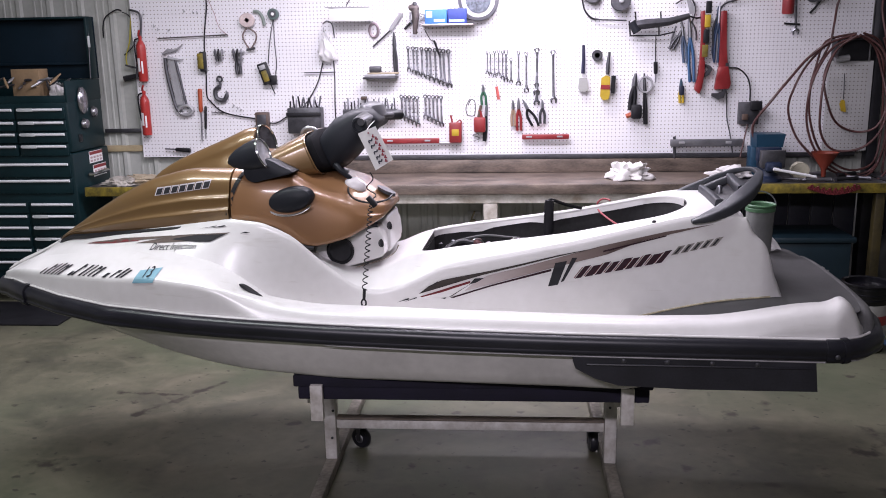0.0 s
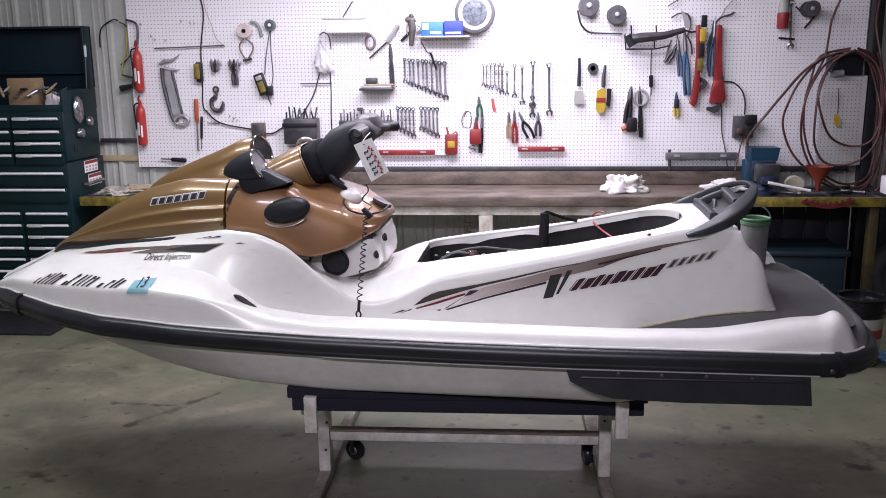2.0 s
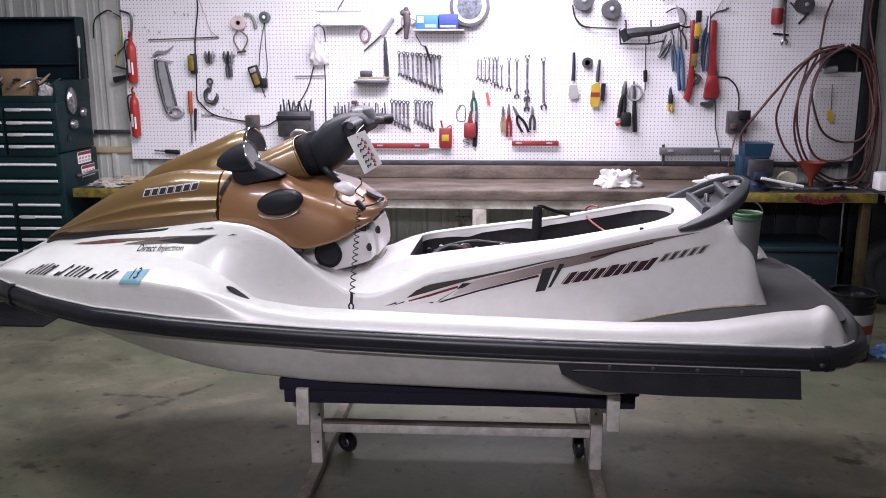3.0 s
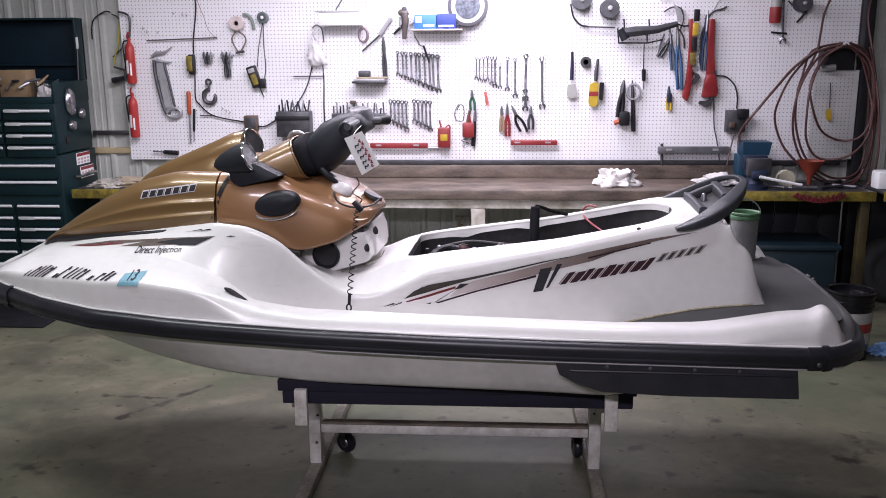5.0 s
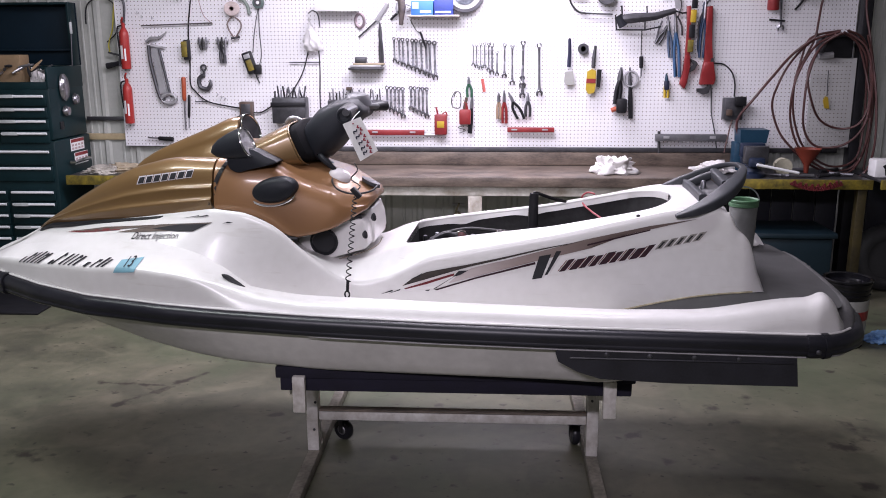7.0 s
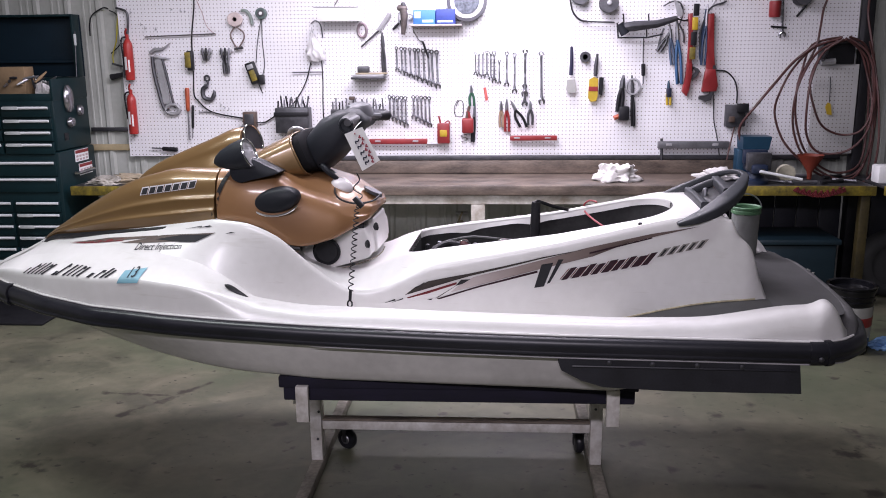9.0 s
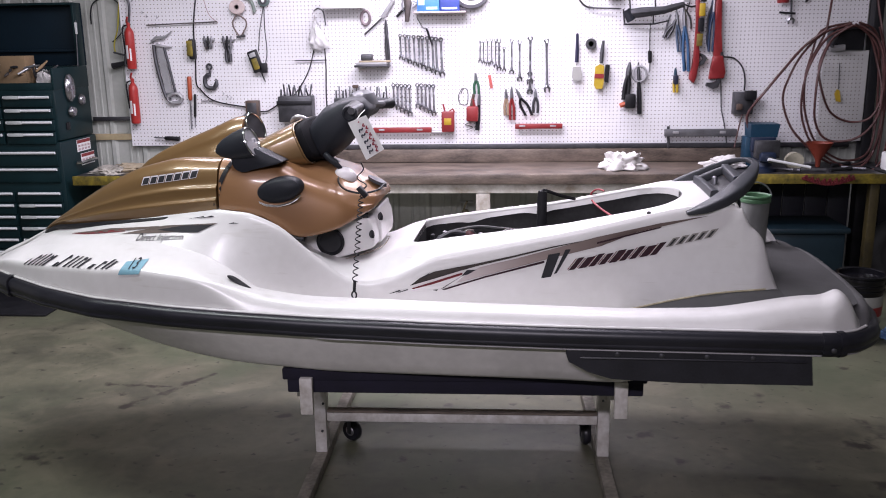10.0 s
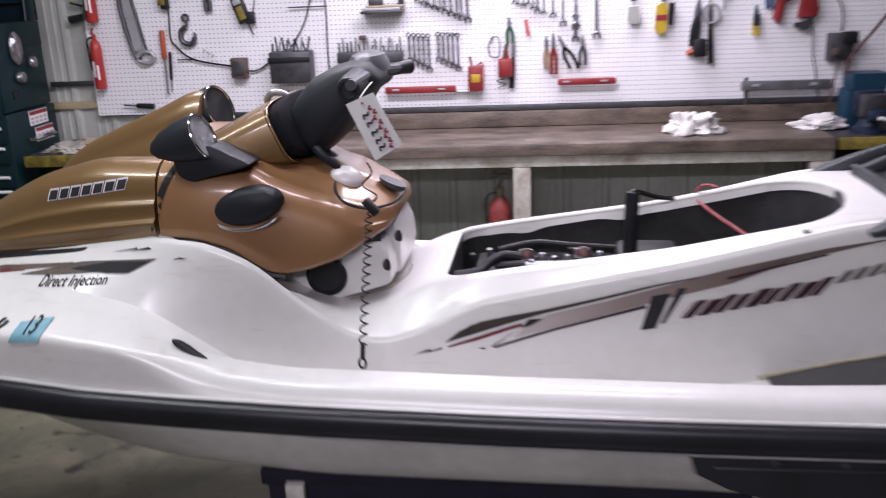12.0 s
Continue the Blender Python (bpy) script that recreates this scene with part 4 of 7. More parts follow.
for k in range(16):
    x = ax + 0.01 + k * (bx - ax - 0.02) / 15
    part("bit", tube([(x, 4.64, az), (x + 0.006 * math.sin(k * 3.3), 4.64, az + 0.03 + 0.05 * abs(math.sin(k * 1.1 + 0.5)))], 0.005, 6), (DARKSTEEL, STEEL, BLACK)[k % 3], ob)
(ax, az), (bx, bz) = (-0.842, 1.338), (-0.803, 1.315)
thing("small_block", box(ax, bx, BY - 0.02, BY + 0.01, bz, az, 0.004), BROWNP, "small dark block on a pegboard hook", "block")

# white bag and its cables
bm = bmesh.new()
bmesh.ops.create_icosphere(bm, subdivisions=4, radius=1)
cx, cz = (-1.069, 1.689)
for v in bm.verts:
    p = v.co.copy()
    crease = abs(noise.noise(Vector((p.x * 3.4, p.y * 3.4, p.z * 1.1 + 7)))) + 0.5 * abs(noise.noise(p * 5.3))
    belly = max(-1, min(1, -p.z * 1.35))
    taper = 0.50 + 0.46 * belly
    v.co = Vector((cx + 0.010 * belly + p.x * (0.76 + 0.60 * crease) * 0.088 * taper, BY - 0.03 + p.y * (0.7 + 0.7 * crease) * 0.042, cz + p.z * (0.108 + 0.02 * crease)))
thing("white_bag", bm, mat("thin_white_plastic", (0.70, 0.69, 0.70), 0.35, 0, 0.06, 20, 90), "crumpled white plastic bag hanging on a pegboard hook", "bag", smooth=60)
cord([(-1.091, 1.828), (-1.059, 1.847), (-1.025, 1.820), (-1.013, 1.733)], 0.004, DARKSTEEL, "dark hook wire above the bag")
cord([(-1.102, 1.571), (-1.139, 1.449), (-1.191, 1.353), (-1.259, 1.264)], 0.004, BLACK, "black cable hanging below the bag")
cord([(-1.027, 1.582), (-1.024, 1.448), (-1.030, 1.293), (-1.029, 1.137)], 0.004, BLACK, "black cable hanging below the bag")
thing("thin_rod", rod((-1.236, 1.504), (-1.014, 1.505), 0.004), DARKSTEEL, "thin grey rod on pegboard hooks", "rod")

# paper towel tray, shelves and boxes
(ax, az), (bx, bz) = (-1.023, 1.925), (-0.743, 1.840)
ob = empty("wall_tray", "white metal tray fixed to the pegboard", "tray")
part("front", box(ax, bx, 4.555, 4.56, bz, az, 0.002), WHITE, ob)
part("base", box(ax, bx, 4.56, 4.685, bz, bz + 0.006, 0.002), WHITE, ob)
part("flange", box(ax - 0.02, bx, 4.548, 4.556, az, az + 0.008, 0.002), PALEGREY, ob)
thing("thin_rod", rod((-0.923, 1.945), (-0.853, 2.048), 0.004), DARKSTEEL, "thin dark rod leaning on the pegboard", "rod")
(ax, az), (bx, bz) = (-0.811, 1.486), (-0.560, 1.457)
ob = empty("wall_shelf", "small grey shelf holding pads on the pegboard", "shelf")
part("board", box(ax, bx - 0.02, 4.56, 4.685, bz, bz + 0.014, 0.003), DARKSTEEL, ob)
thing("notepad", box(ax + 0.012, bx - 0.03, 4.57, 4.66, bz + 0.015, bz + 0.03, 0.003), PALEGREY, "stack of grey pads on the small shelf", "pads")
thing("notepad", box(ax + 0.03, bx - 0.01, 4.58, 4.66, bz + 0.031, bz + 0.042, 0.003), TANCLOTH, "stack of tan pads on the small shelf", "pads")
thing("stapler", box(ax + 0.04, ax + 0.12, 4.6, 4.65, bz + 0.043, bz + 0.085, 0.008), DARKSTEEL, "dark stapler on the small shelf", "stapler")
sh = tube([(-0.738 + 0.03 * math.cos(t), BY, 1.779 + 0.045 * math.sin(t)) for t in np.linspace(-2.2, 5.2, 20)], 0.010, 8)
thing("shackle", sh, mat("dull_pink_steel", (0.3, 0.24, 0.26), 0.4, 0.6), "dull steel shackle hung on the pegboard", "shackle")
ob = empty("grease_gun", "pale grease gun hung slanting on the pegboard", "grease gun")
part("barrel", rod((-0.546, 1.888), (-0.626, 1.777), 0.015), PALEGREY, ob)
part("spout", rod((-0.626, 1.777), (-0.749, 1.670), 0.006), DARKSTEEL, ob)
ob = empty("air_gun", "grey-brown cast air gun with dark arm hung on the pegboard", "air tool")
(cx, cz) = (-0.450, 1.838)
GUNBROWN = mat("grey_brown_casting", (0.14, 0.115, 0.11), 0.5, 0.2, 0.3, 25, 90)
part("head", tube([(-0.494, BY - 0.03, 1.916), (-0.478, BY - 0.03, 1.922), (-0.446, BY - 0.03, 1.916), (-0.424, BY - 0.03, 1.922)], [0.012, 0.022, 0.024, 0.014], 12), GUNBROWN, ob)
part("cap", lathe([(0.016, -0.012), (0.018, 0.0), (0.012, 0.014), (0.003, 0.016)], pose(-0.452, BY - 0.03, 1.944), 14), DARKSTEEL, ob)
part("body", tube([(-0.452, BY - 0.03, 1.916), (-0.446, BY - 0.03, 1.870), (-0.450, BY - 0.03, 1.812), (-0.456, BY - 0.03, 1.748)], [0.024, 0.026, 0.019, 0.014], 12), GUNBROWN, ob)
part("trigger", tube(smooth_path([(-0.474, BY - 0.03, 1.898), (-0.486, BY - 0.03, 1.862), (-0.478, BY - 0.03, 1.822)], 8), 0.005, 6), STEEL, ob)
part("arm", rod((-0.470, 1.839), (-0.529, 1.783), 0.008), BLACK, ob)
part("hook", tube(smooth_path([(cx + 0.03, BY, cz + 0.05), (cx + 0.065, BY, cz + 0.03), (cx + 0.03, BY, cz)], 10), 0.008, 6), PALEGREY, ob)
(ax, az), (bx, bz) = (-0.404, 1.828), (-0.060, 1.801)
ob = empty("wall_shelf", "thin pale shelf on the pegboard carrying blue boxes", "shelf")
part("board", box(ax, bx, 4.55, 4.685, bz, bz + 0.01, 0.002), mat("pale_shelf", (0.66, 0.58, 0.57), 0.5), ob)
(ax, az), (bx, bz2) = (-0.379, 1.904), (-0.233, 1.825)
ct = thing("blue_carton", box(ax, bx, 4.56, 4.66, bz + 0.011, az, 0.003), SKYBLUE, "bright blue carton with pale print on the wall shelf", "carton", "blue cartons")
PALECARD = mat("pale_blue_print", (0.42, 0.60, 0.80), 0.5)
part("print_block", box(ax + 0.008, ax + 0.050, 4.5575, 4.5592, bz + 0.050, az - 0.010, 0), PALECARD, ct, smooth=0)
part("print_block", box(ax + 0.060, bx - 0.012, 4.5575, 4.5592, bz + 0.022, bz + 0.040, 0), PALECARD, ct, smooth=0)
(ax, az), (bx, bz2) = (-0.228, 1.916), (-0.071, 1.823)
ct = thing("blue_carton", box(ax, bx - 0.03, 4.57, 4.67, bz + 0.011, az - 0.008, 0.003), mat("deep_blue_card", (0.03, 0.055, 0.26), 0.5), "deep blue carton with a pale stripe on the wall shelf", "carton", "blue cartons")
part("print_block", box(ax + 0.010, bx - 0.045, 4.5675, 4.5692, bz + 0.022, bz + 0.036, 0), PALECARD, ct, smooth=0)
cx, cz = (-0.025, 1.961)
wh = empty("spare_tyre", "small black tyre on a pale rim hung on the pegboard", "tyre", pose(cx, BY - 0.03, cz, 90, 0, 0))
part("tyre", lathe([(0.112, -0.025), (0.132, -0.02), (0.136, 0), (0.132, 0.02), (0.112, 0.025), (0.108, 0)], Matrix(), 32), mat("tyre_grey", (0.10, 0.10, 0.115), 0.6), wh)
part("rim", lathe([(0.085, -0.012), (0.112, -0.02), (0.112, 0.02), (0.085, 0.022)], Matrix(), 32), WHITE, wh, "pale wheel rim")
part("disc", lathe([(0.002, 0.024), (0.084, 0.024), (0.084, 0.028), (0.03, 0.034), (0.002, 0.034)], Matrix(), 28), mat("disc_grey", (0.16, 0.18, 0.22), 0.5, 0.2, 0.4, 30), wh, "scuffed grey disc")
thing("cartridge", rod((-0.329, 1.706), (-0.289, 1.593), 0.007), BLACK, "black pen hung on the pegboard", "pen")
cord([(-0.394, 1.782), (-0.356, 1.714), (-0.330, 1.699)], 0.003, DARKSTEEL, "thin dark wire beside the hanging pen")

# red and yellow things
(ax, az), (bx, bz) = (-0.232, 1.152), (-0.147, 1.015)
ob = empty("red_can", "red can with yellow label on the pegboard", "can")
part("body", box(ax, bx, BY - 0.05, BY + 0.015, bz, az, 0.008), RED, ob)
part("label", box(ax + 0.018, bx - 0.018, BY - 0.0535, BY - 0.0505, (az + bz) / 2 - 0.02, (az + bz) / 2 + 0.025, 0.002), YELLOWP, ob)
part("spout", rod((ax + 0.02, az), (ax + 0.008, az + 0.05), 0.006), RED, ob)
part("handle", tube(smooth_path([(ax + 0.05, BY, az), (bx - 0.01, BY, az + 0.015), (bx, BY, az - 0.01)], 8), 0.005, 6), RED, ob)
(ax, az), (bx, bz) = (-0.063, 1.186), (0.018, 1.084)
ob = empty("tool_pouch", "red leather pouch holding tools on the pegboard", "pouch")
part("pouch", box(ax, bx, BY - 0.045, BY + 0.015, bz, az, 0.012), RED, ob)
part("tool", rod((ax + 0.03, az - 0.01), (ax + 0.05, az + 0.08), 0.010), BROWNP, ob)
part("tool", rod((ax + 0.055, az - 0.01), (ax + 0.04, az + 0.05), 0.010), RED, ob)
cord([(-0.102, 1.267), (-0.082, 1.306), (-0.055, 1.286), (-0.059, 1.201), (-0.106, 1.202), (-0.117, 1.256), (-0.090, 1.310)], 0.003, DARKSTEEL, "thin wire loop on the pegboard")
cord([(-0.033, 1.073), (-0.072, 1.061), (-0.021, 1.042), (-0.068, 1.022)], 0.0025, DARKSTEEL, "thin wire hanging below the pouch")
thing("red_tag", rod((0.093, 1.392), (0.108, 1.304), 0.010), mat("pale_red", (0.65, 0.14, 0.12), 0.5), "red plastic tag on a pegboard hook", "tag")


def level(a, b, h, material, label, vials=True):
    e = empty("spirit_level", label, "level", group="levels on the pegboard")
    part("bar", box(a[0], b[0], BY - 0.03, BY + 0.01, a[1] - h, a[1], 0.004), material, e)
    if vials:
        for f in (0.15, 0.8):
            x = a[0] + (b[0] - a[0]) * f
            part("vial", box(x - 0.02, x + 0.02, BY - 0.034, BY - 0.031, a[1] - h * 0.6, a[1] - h * 0.25, 0.002), PALEGREY, e)
    return e


level((0.268, 1.064), (0.589, 1.062), 0.032, RED, "red spirit level on pegboard hooks")
level((-0.708, 1.045), (-0.304, 1.043), 0.034, RED, "long red spirit level on pegboard hooks")
level((1.276, 1.021), (1.753, 1.019), 0.048, mat("level_grey", (0.16, 0.16, 0.17), 0.45, 0.4, 0.2, 10), "grey steel straightedge on pegboard hooks")
thing("pipe_end", rod((-0.308, 1.011), (-0.229, 1.011), 0.012), PALEGREY, "pale pipe end on a pegboard hook", "pipe")
thing("peg_clip", rod((1.302, 1.040), (1.310, 0.846), 0.010), DARKSTEEL, "dark steel strap hanging below the pegboard", "strap")

ob = empty("paint_brush", "paint brush with dark handle and pale bristles", "brush", group="brushes")
part("handle", tube([(0.677, BY, 1.657), (0.679, BY, 1.564), (0.677, BY, 1.470)], [0.010, 0.012, 0.014], 8), mat("navy_handle", (0.02, 0.02, 0.05), 0.4), ob)
part("bristles", plate([(0.652, 1.440), (0.704, 1.442), (0.716, 1.372), (0.712, 1.352), (0.660, 1.350), (0.646, 1.372)], BY - 0.012, BY + 0.008), MILKY, ob, "pale worn bristles")
ob = empty("paint_brush", "brush with grey handle and yellow packet", "brush", group="brushes")
part("handle", tube([(0.851, BY, 1.610), (0.842, BY, 1.525), (0.840, BY, 1.461)], [0.009, 0.013, 0.012], 8), DARKSTEEL, ob)
part("packet", plate([(0.800, 1.440), (0.832, 1.456), (0.858, 1.446), (0.858, 1.330), (0.848, 1.296), (0.812, 1.292), (0.794, 1.318)], BY - 0.02, BY + 0.006), YELLOWP, ob, "yellow packet")
part("packet_band", plate([(0.797, 1.394), (0.857, 1.393), (0.858, 1.363), (0.794, 1.364)], BY - 0.0225, BY - 0.0205), RED, ob)
part("clip", plate([(0.867, 1.453), (0.897, 1.453), (0.889, 1.333), (0.866, 1.340)], BY - 0.012, BY + 0.006), BLACK, ob)
cx, cz = (0.769, 1.589)
thing("steel_ring", lathe([(0.018, -0.01), (0.036, -0.01), (0.036, 0.01), (0.018, 0.01), (0.018, -0.01)], pose(cx, BY, cz, 90, 0, 0), 20), DARKSTEEL, "dark steel ring on a pegboard hook", "ring")
cx, cz = (1.095, 1.391)
thing("hose_clamp", tube([(cx + 0.045 * math.cos(t), BY, cz + 0.05 * math.sin(t)) for t in np.linspace(0, 2 * math.pi, 22)], 0.008, 6, flat=1.6), PALEGREY, "pale steel hose clamp on the pegboard", "hose clamp")
(ax, az), (bx, bz) = (0.983, 1.260), (1.073, 1.164)
ob = empty("cordless_driver", "black and orange driver hung on the pegboard", "driver")
part("body", box(ax + 0.02, bx, BY - 0.04, BY + 0.01, bz, az, 0.012), BLACK, ob)
part("nose", rod((ax + 0.025, bz + 0.03), (ax - 0.01, bz + 0.015), 0.016), ORANGEP, ob)
cord([(1.154, 1.718), (1.154, 1.633), (1.157, 1.540)], 0.003, BLACK, "thin black cord with a hanging tool")

# wire rack with a grinder
ob = empty("wire_rack", "black wire rack holding an angle grinder", "wire rack")
for (a, b) in (((0.969, 1.808), (0.979, 1.712)), ((0.979, 1.712), (1.166, 1.710)), ((1.166, 1.710), (1.269, 1.731)), ((1.008, 1.866), (1.014, 1.793)), ((1.171, 1.863), (1.177, 1.805)), ((1.162, 1.805), (1.166, 1.710))):
    part("wire", rod(a, b, 0.005, BY - 0.04), BLACK, ob)
ob = empty("angle_grinder", "dark angle grinder lying in the wire rack", "grinder")
part("body", tube([(1.015, BY - 0.04, 1.778), (1.081, BY - 0.04, 1.785), (1.229, BY - 0.04, 1.797), (1.356, BY - 0.04, 1.832)], [0.03, 0.034, 0.026, 0.018], 10), DARKSTEEL, ob)
part("head", tube([(0.984, BY - 0.05, 1.800), (1.023, BY - 0.05, 1.734)], [0.026, 0.03], 10), GREYPLASTIC, ob)
part("lead", tube(smooth_path([(1.356, BY - 0.03, 1.832), (1.405, BY - 0.03, 1.817), (1.441, BY, 1.823)], 8), 0.006, 6), BLACK, ob)
thing("putty_knife", plate([(1.336, 1.962), (1.362, 1.940), (1.398, 1.889), (1.400, 1.846), (1.367, 1.846), (1.353, 1.904)], BY - 0.006, BY + 0.004), PALEGREY, "pale putty knife hung on the pegboard", "putty knife")
cord([(1.250, 1.985), (1.293, 2.013), (1.329, 2.034)], 0.004, DARKSTEEL, "thin dark wire at the board's top")


SPOOLGREY = mat("scuffed_grey_plastic", (0.075, 0.075, 0.085), 0.5, 0, 0.3, 30, 90)


def spool(px, pz, r, label):
    e = empty("wire_spool", label, "spool", pose(px, BY - 0.05, pz, 90, 0, 0), "spools on the pegboard")
    part("core", lathe([(r * 0.5, -0.05), (r * 0.5, 0.05)], Matrix(), 20), DARKSTEEL, e)
    for z in (-0.05, 0.045):
        part("flange", lathe([(0.004, z), (r, z), (r, z + 0.008), (0.004, z + 0.008)], Matrix(), 28), SPOOLGREY, e)
    part("hub", lathe([(0.004, 0.053), (r * 0.28, 0.054), (r * 0.2, 0.062), (0.003, 0.063)], Matrix(), 16), PALEGREY, e)
    return e


spool(0.726, 1.993, 0.066, "black wire spool on a pegboard peg")
spool(0.909, 1.933, 0.06, "black wire spool on a pegboard peg")
spool(2.149, 1.953, 0.05, "small black wire spool on a pegboard peg")
cord([(0.659, 1.969), (0.680, 1.885), (0.726, 1.833), (0.774, 1.822)], 0.006, BLACK, "black bent bracket under the spools", "bracket")
thing("thin_rod", rod((0.745, 1.822), (0.954, 1.812), 0.005), DARKSTEEL, "thin steel rod under the spools", "rod")
cord([(2.232, 1.948), (2.205, 1.920), (2.173, 1.874), (2.140, 1.835)], 0.007, BLACK, "black cable from the small spool")
cord([(2.076, 1.972), (2.114, 1.936), (2.133, 1.928)], 0.005, BLACK, "black cable from the small spool")
(ax, az) = (1.988, 1.931)
ob = empty("spray_bottle", "clear bottle with red base hung on the pegboard", "bottle")
part("neck", lathe([(0.034, 0.0), (0.034, 0.05), (0.02, 0.11), (0.012, 0.14)], pose(ax, BY - 0.03, az), 16), MILKY, ob)
part("base", lathe([(0.034, -0.1), (0.038, -0.09), (0.038, 0.0), (0.034, 0.002)], pose(ax, BY - 0.03, az), 16), RED, ob)
thing("peg_hook", rod((1.978, 1.773), (2.080, 1.764), 0.007), BLACK, "black hook bracket on the pegboard", "hook")
(ax, az), (bx, bz) = (1.716, 1.266), (1.851, 1.121)
ob = empty("outlet_box", "dark grey electrical outlet box with plugs", "outlet")
part("box", box(ax, bx - 0.01, BY - 0.05, BY + 0.02, bz, az, 0.006), DARKSTEEL, ob)
part("plug", box(ax + 0.06, bx, BY - 0.085, BY - 0.051, az - 0.05, az + 0.01, 0.006), BLACK, ob)
part("plug", box(ax + 0.012, ax + 0.05, BY - 0.075, BY - 0.051, bz + 0.03, bz + 0.07, 0.006), BROWNP, ob)
cord([(1.612, 1.517), (1.636, 1.495), (1.706, 1.486), (1.765, 1.430), (1.788, 1.355), (1.790, 1.273)], 0.005, BLACK, "black power cord on the pegboard")
cord([(1.615, 1.461), (1.635, 1.312), (1.647, 1.160), (1.676, 1.038), (1.703, 0.892)], 0.004, DARKSTEEL, "dark cord hanging below the pipe wrench")
cord([(1.553, 1.793), (1.564, 1.865), (1.598, 1.908), (1.662, 1.928), (1.683, 1.942)], 0.006, DARKSTEEL, "bent dark steel hook on the pegboard", "hook")
cord([(1.585, 1.886), (1.624, 1.965), (1.675, 2.028)], 0.004, PALEGREY, "thin pale cord at the board top")

cord([(-1.887, 2.080), (-1.873, 1.993), (-1.843, 1.913), (-1.814, 1.819), (-1.755, 1.762)], 0.0022, mat("faded_pink_cord", (0.45, 0.30, 0.30), 0.6), "thin faded pink cord hanging on the pegboard")
for px, pz in ((-2.054, 1.932), (-1.991, 1.922), (-1.963, 1.918), (-2.275, 1.836), (-2.248, 1.811), (-2.175, 1.804), (-2.342, 1.918), (-1.751, 1.285), (-1.723, 1.268), (-1.699, 1.256)):
    thing("peg_hook", tube(smooth_path([(px, 4.688, pz), (px, 4.662, pz), (px + 0.004, 4.650, pz - 0.008), (px + 0.006, 4.648, pz + 0.012)], 10), 0.0026, 6), PALEGREY, "small bright empty hook in the pegboard", "hook", "empty hooks")
pliers((1.318, 1.800), (1.353, 1.530), 0.010, mat("slate_grip", (0.06, 0.09, 0.15), 0.5), "slate-handled pliers hung beside the pipe wrenches", r=0.009)
for pts, r, m in (([(1.275, 1.912), (1.330, 1.940), (1.385, 1.930), (1.402, 1.860), (1.385, 1.790)], 0.005, DARKSTEEL), ([(1.284, 1.770), (1.262, 1.700), (1.249, 1.625)], 0.006, STEEL), ([(1.380, 1.800), (1.412, 1.740), (1.420, 1.674)], 0.006, DARKSTEEL), ([(1.556, 1.843), (1.530, 1.770), (1.525, 1.699), (1.540, 1.540)], 0.007, DARKSTEEL)):
    cord(pts, r, m, "bent dark steel tool end hung among the pliers", "tool", group="bent tools on the pegboard")
cord([(1.354, 1.594), (1.381, 1.502), (1.398, 1.409)], 0.008, BLACK, "dark lower handle of the blue pliers", "handle")

# wires by the fire extinguishers
cord([(-2.659, 1.765), (-2.655, 1.842), (-2.629, 1.906), (-2.552, 1.951), (-2.512, 1.946)], 0.005, BLACK, "looped black cable beside the pegboard", y=4.70)
cord([(-2.505, 1.935), (-2.455, 1.904), (-2.424, 1.808), (-2.445, 1.713), (-2.520, 1.644)], 0.004, BLACK, "looped black cable beside the pegboard", y=4.70)
cord([(-2.444, 1.938), (-2.457, 1.847), (-2.475, 1.732), (-2.509, 1.633), (-2.507, 1.571)], 0.005, mat("yellow_cord", (0.42, 0.38, 0.05), 0.5), "yellow cord hanging beside the pegboard", y=4.70)
cord([(-2.439, 1.949), (-2.377, 1.929), (-2.361, 1.883), (-2.375, 1.769), (-2.405, 1.655), (-2.429, 1.480)], 0.008, DARKSTEEL, "bent grey conduit beside the fire extinguisher", "conduit", y=4.66)
thing("horn_nozzle", tube([(-2.532, 4.69, 1.481), (-2.481, 4.69, 1.492), (-2.423, 4.68, 1.507)], [0.022, 0.018, 0.012], 10), BLACK, "black nozzle hung beside the fire extinguisher", "nozzle")
thing("small_lever", rod((-2.515, 1.575), (-2.435, 1.554), 0.007, 4.69), DARKSTEEL, "small dark lever on the steel wall", "lever")
thing("wall_girt", box(-5, -2.45, 4.715, 4.735, 0.964, 1.008, 0.003), mat("bare_pine", (0.42, 0.34, 0.2), 0.6), "bare pine girt along the steel wall", "girt", kind="structure")
thing("dark_girt", box(-2.72, -2.45, 4.70, 4.714, 1.102, 1.130, 0.002), DARKSTEEL, "dark steel strip along the wall", "strip", kind="structure")

# lower right panel, meter and hoses
lp = empty("lower_panel", "grey perforated panel standing before the pegboard", "panel")
(ax, az), (bx, bz) = (2.259, 1.526), (2.544, 0.942)
part("panel", box(ax, bx, 4.60, 4.606, bz, az, 0.001), mat("grey_panel", (0.52, 0.52, 0.52), 0.5, 0, 0.08), lp)
for k in range(10):
    for q in range(23):
        part("hole", lathe([(0.0036, 0), (0.0036, 0.0015)], pose(ax + 0.018 + k * 0.0254, 4.5995, az - 0.03 - q * 0.0254, 90, 0, 0), 6), HARDBOARD, lp, smooth=0)
(ax, az), (bx, bz) = (2.268, 1.688), (2.502, 1.528)
ob = empty("hose_hanger", "black steel hose hanger on the wall", "hose hanger")
part("plate", box(ax + 0.03, bx, 4.58, 4.68, bz, az - 0.02, 0.004), BLACK, ob)
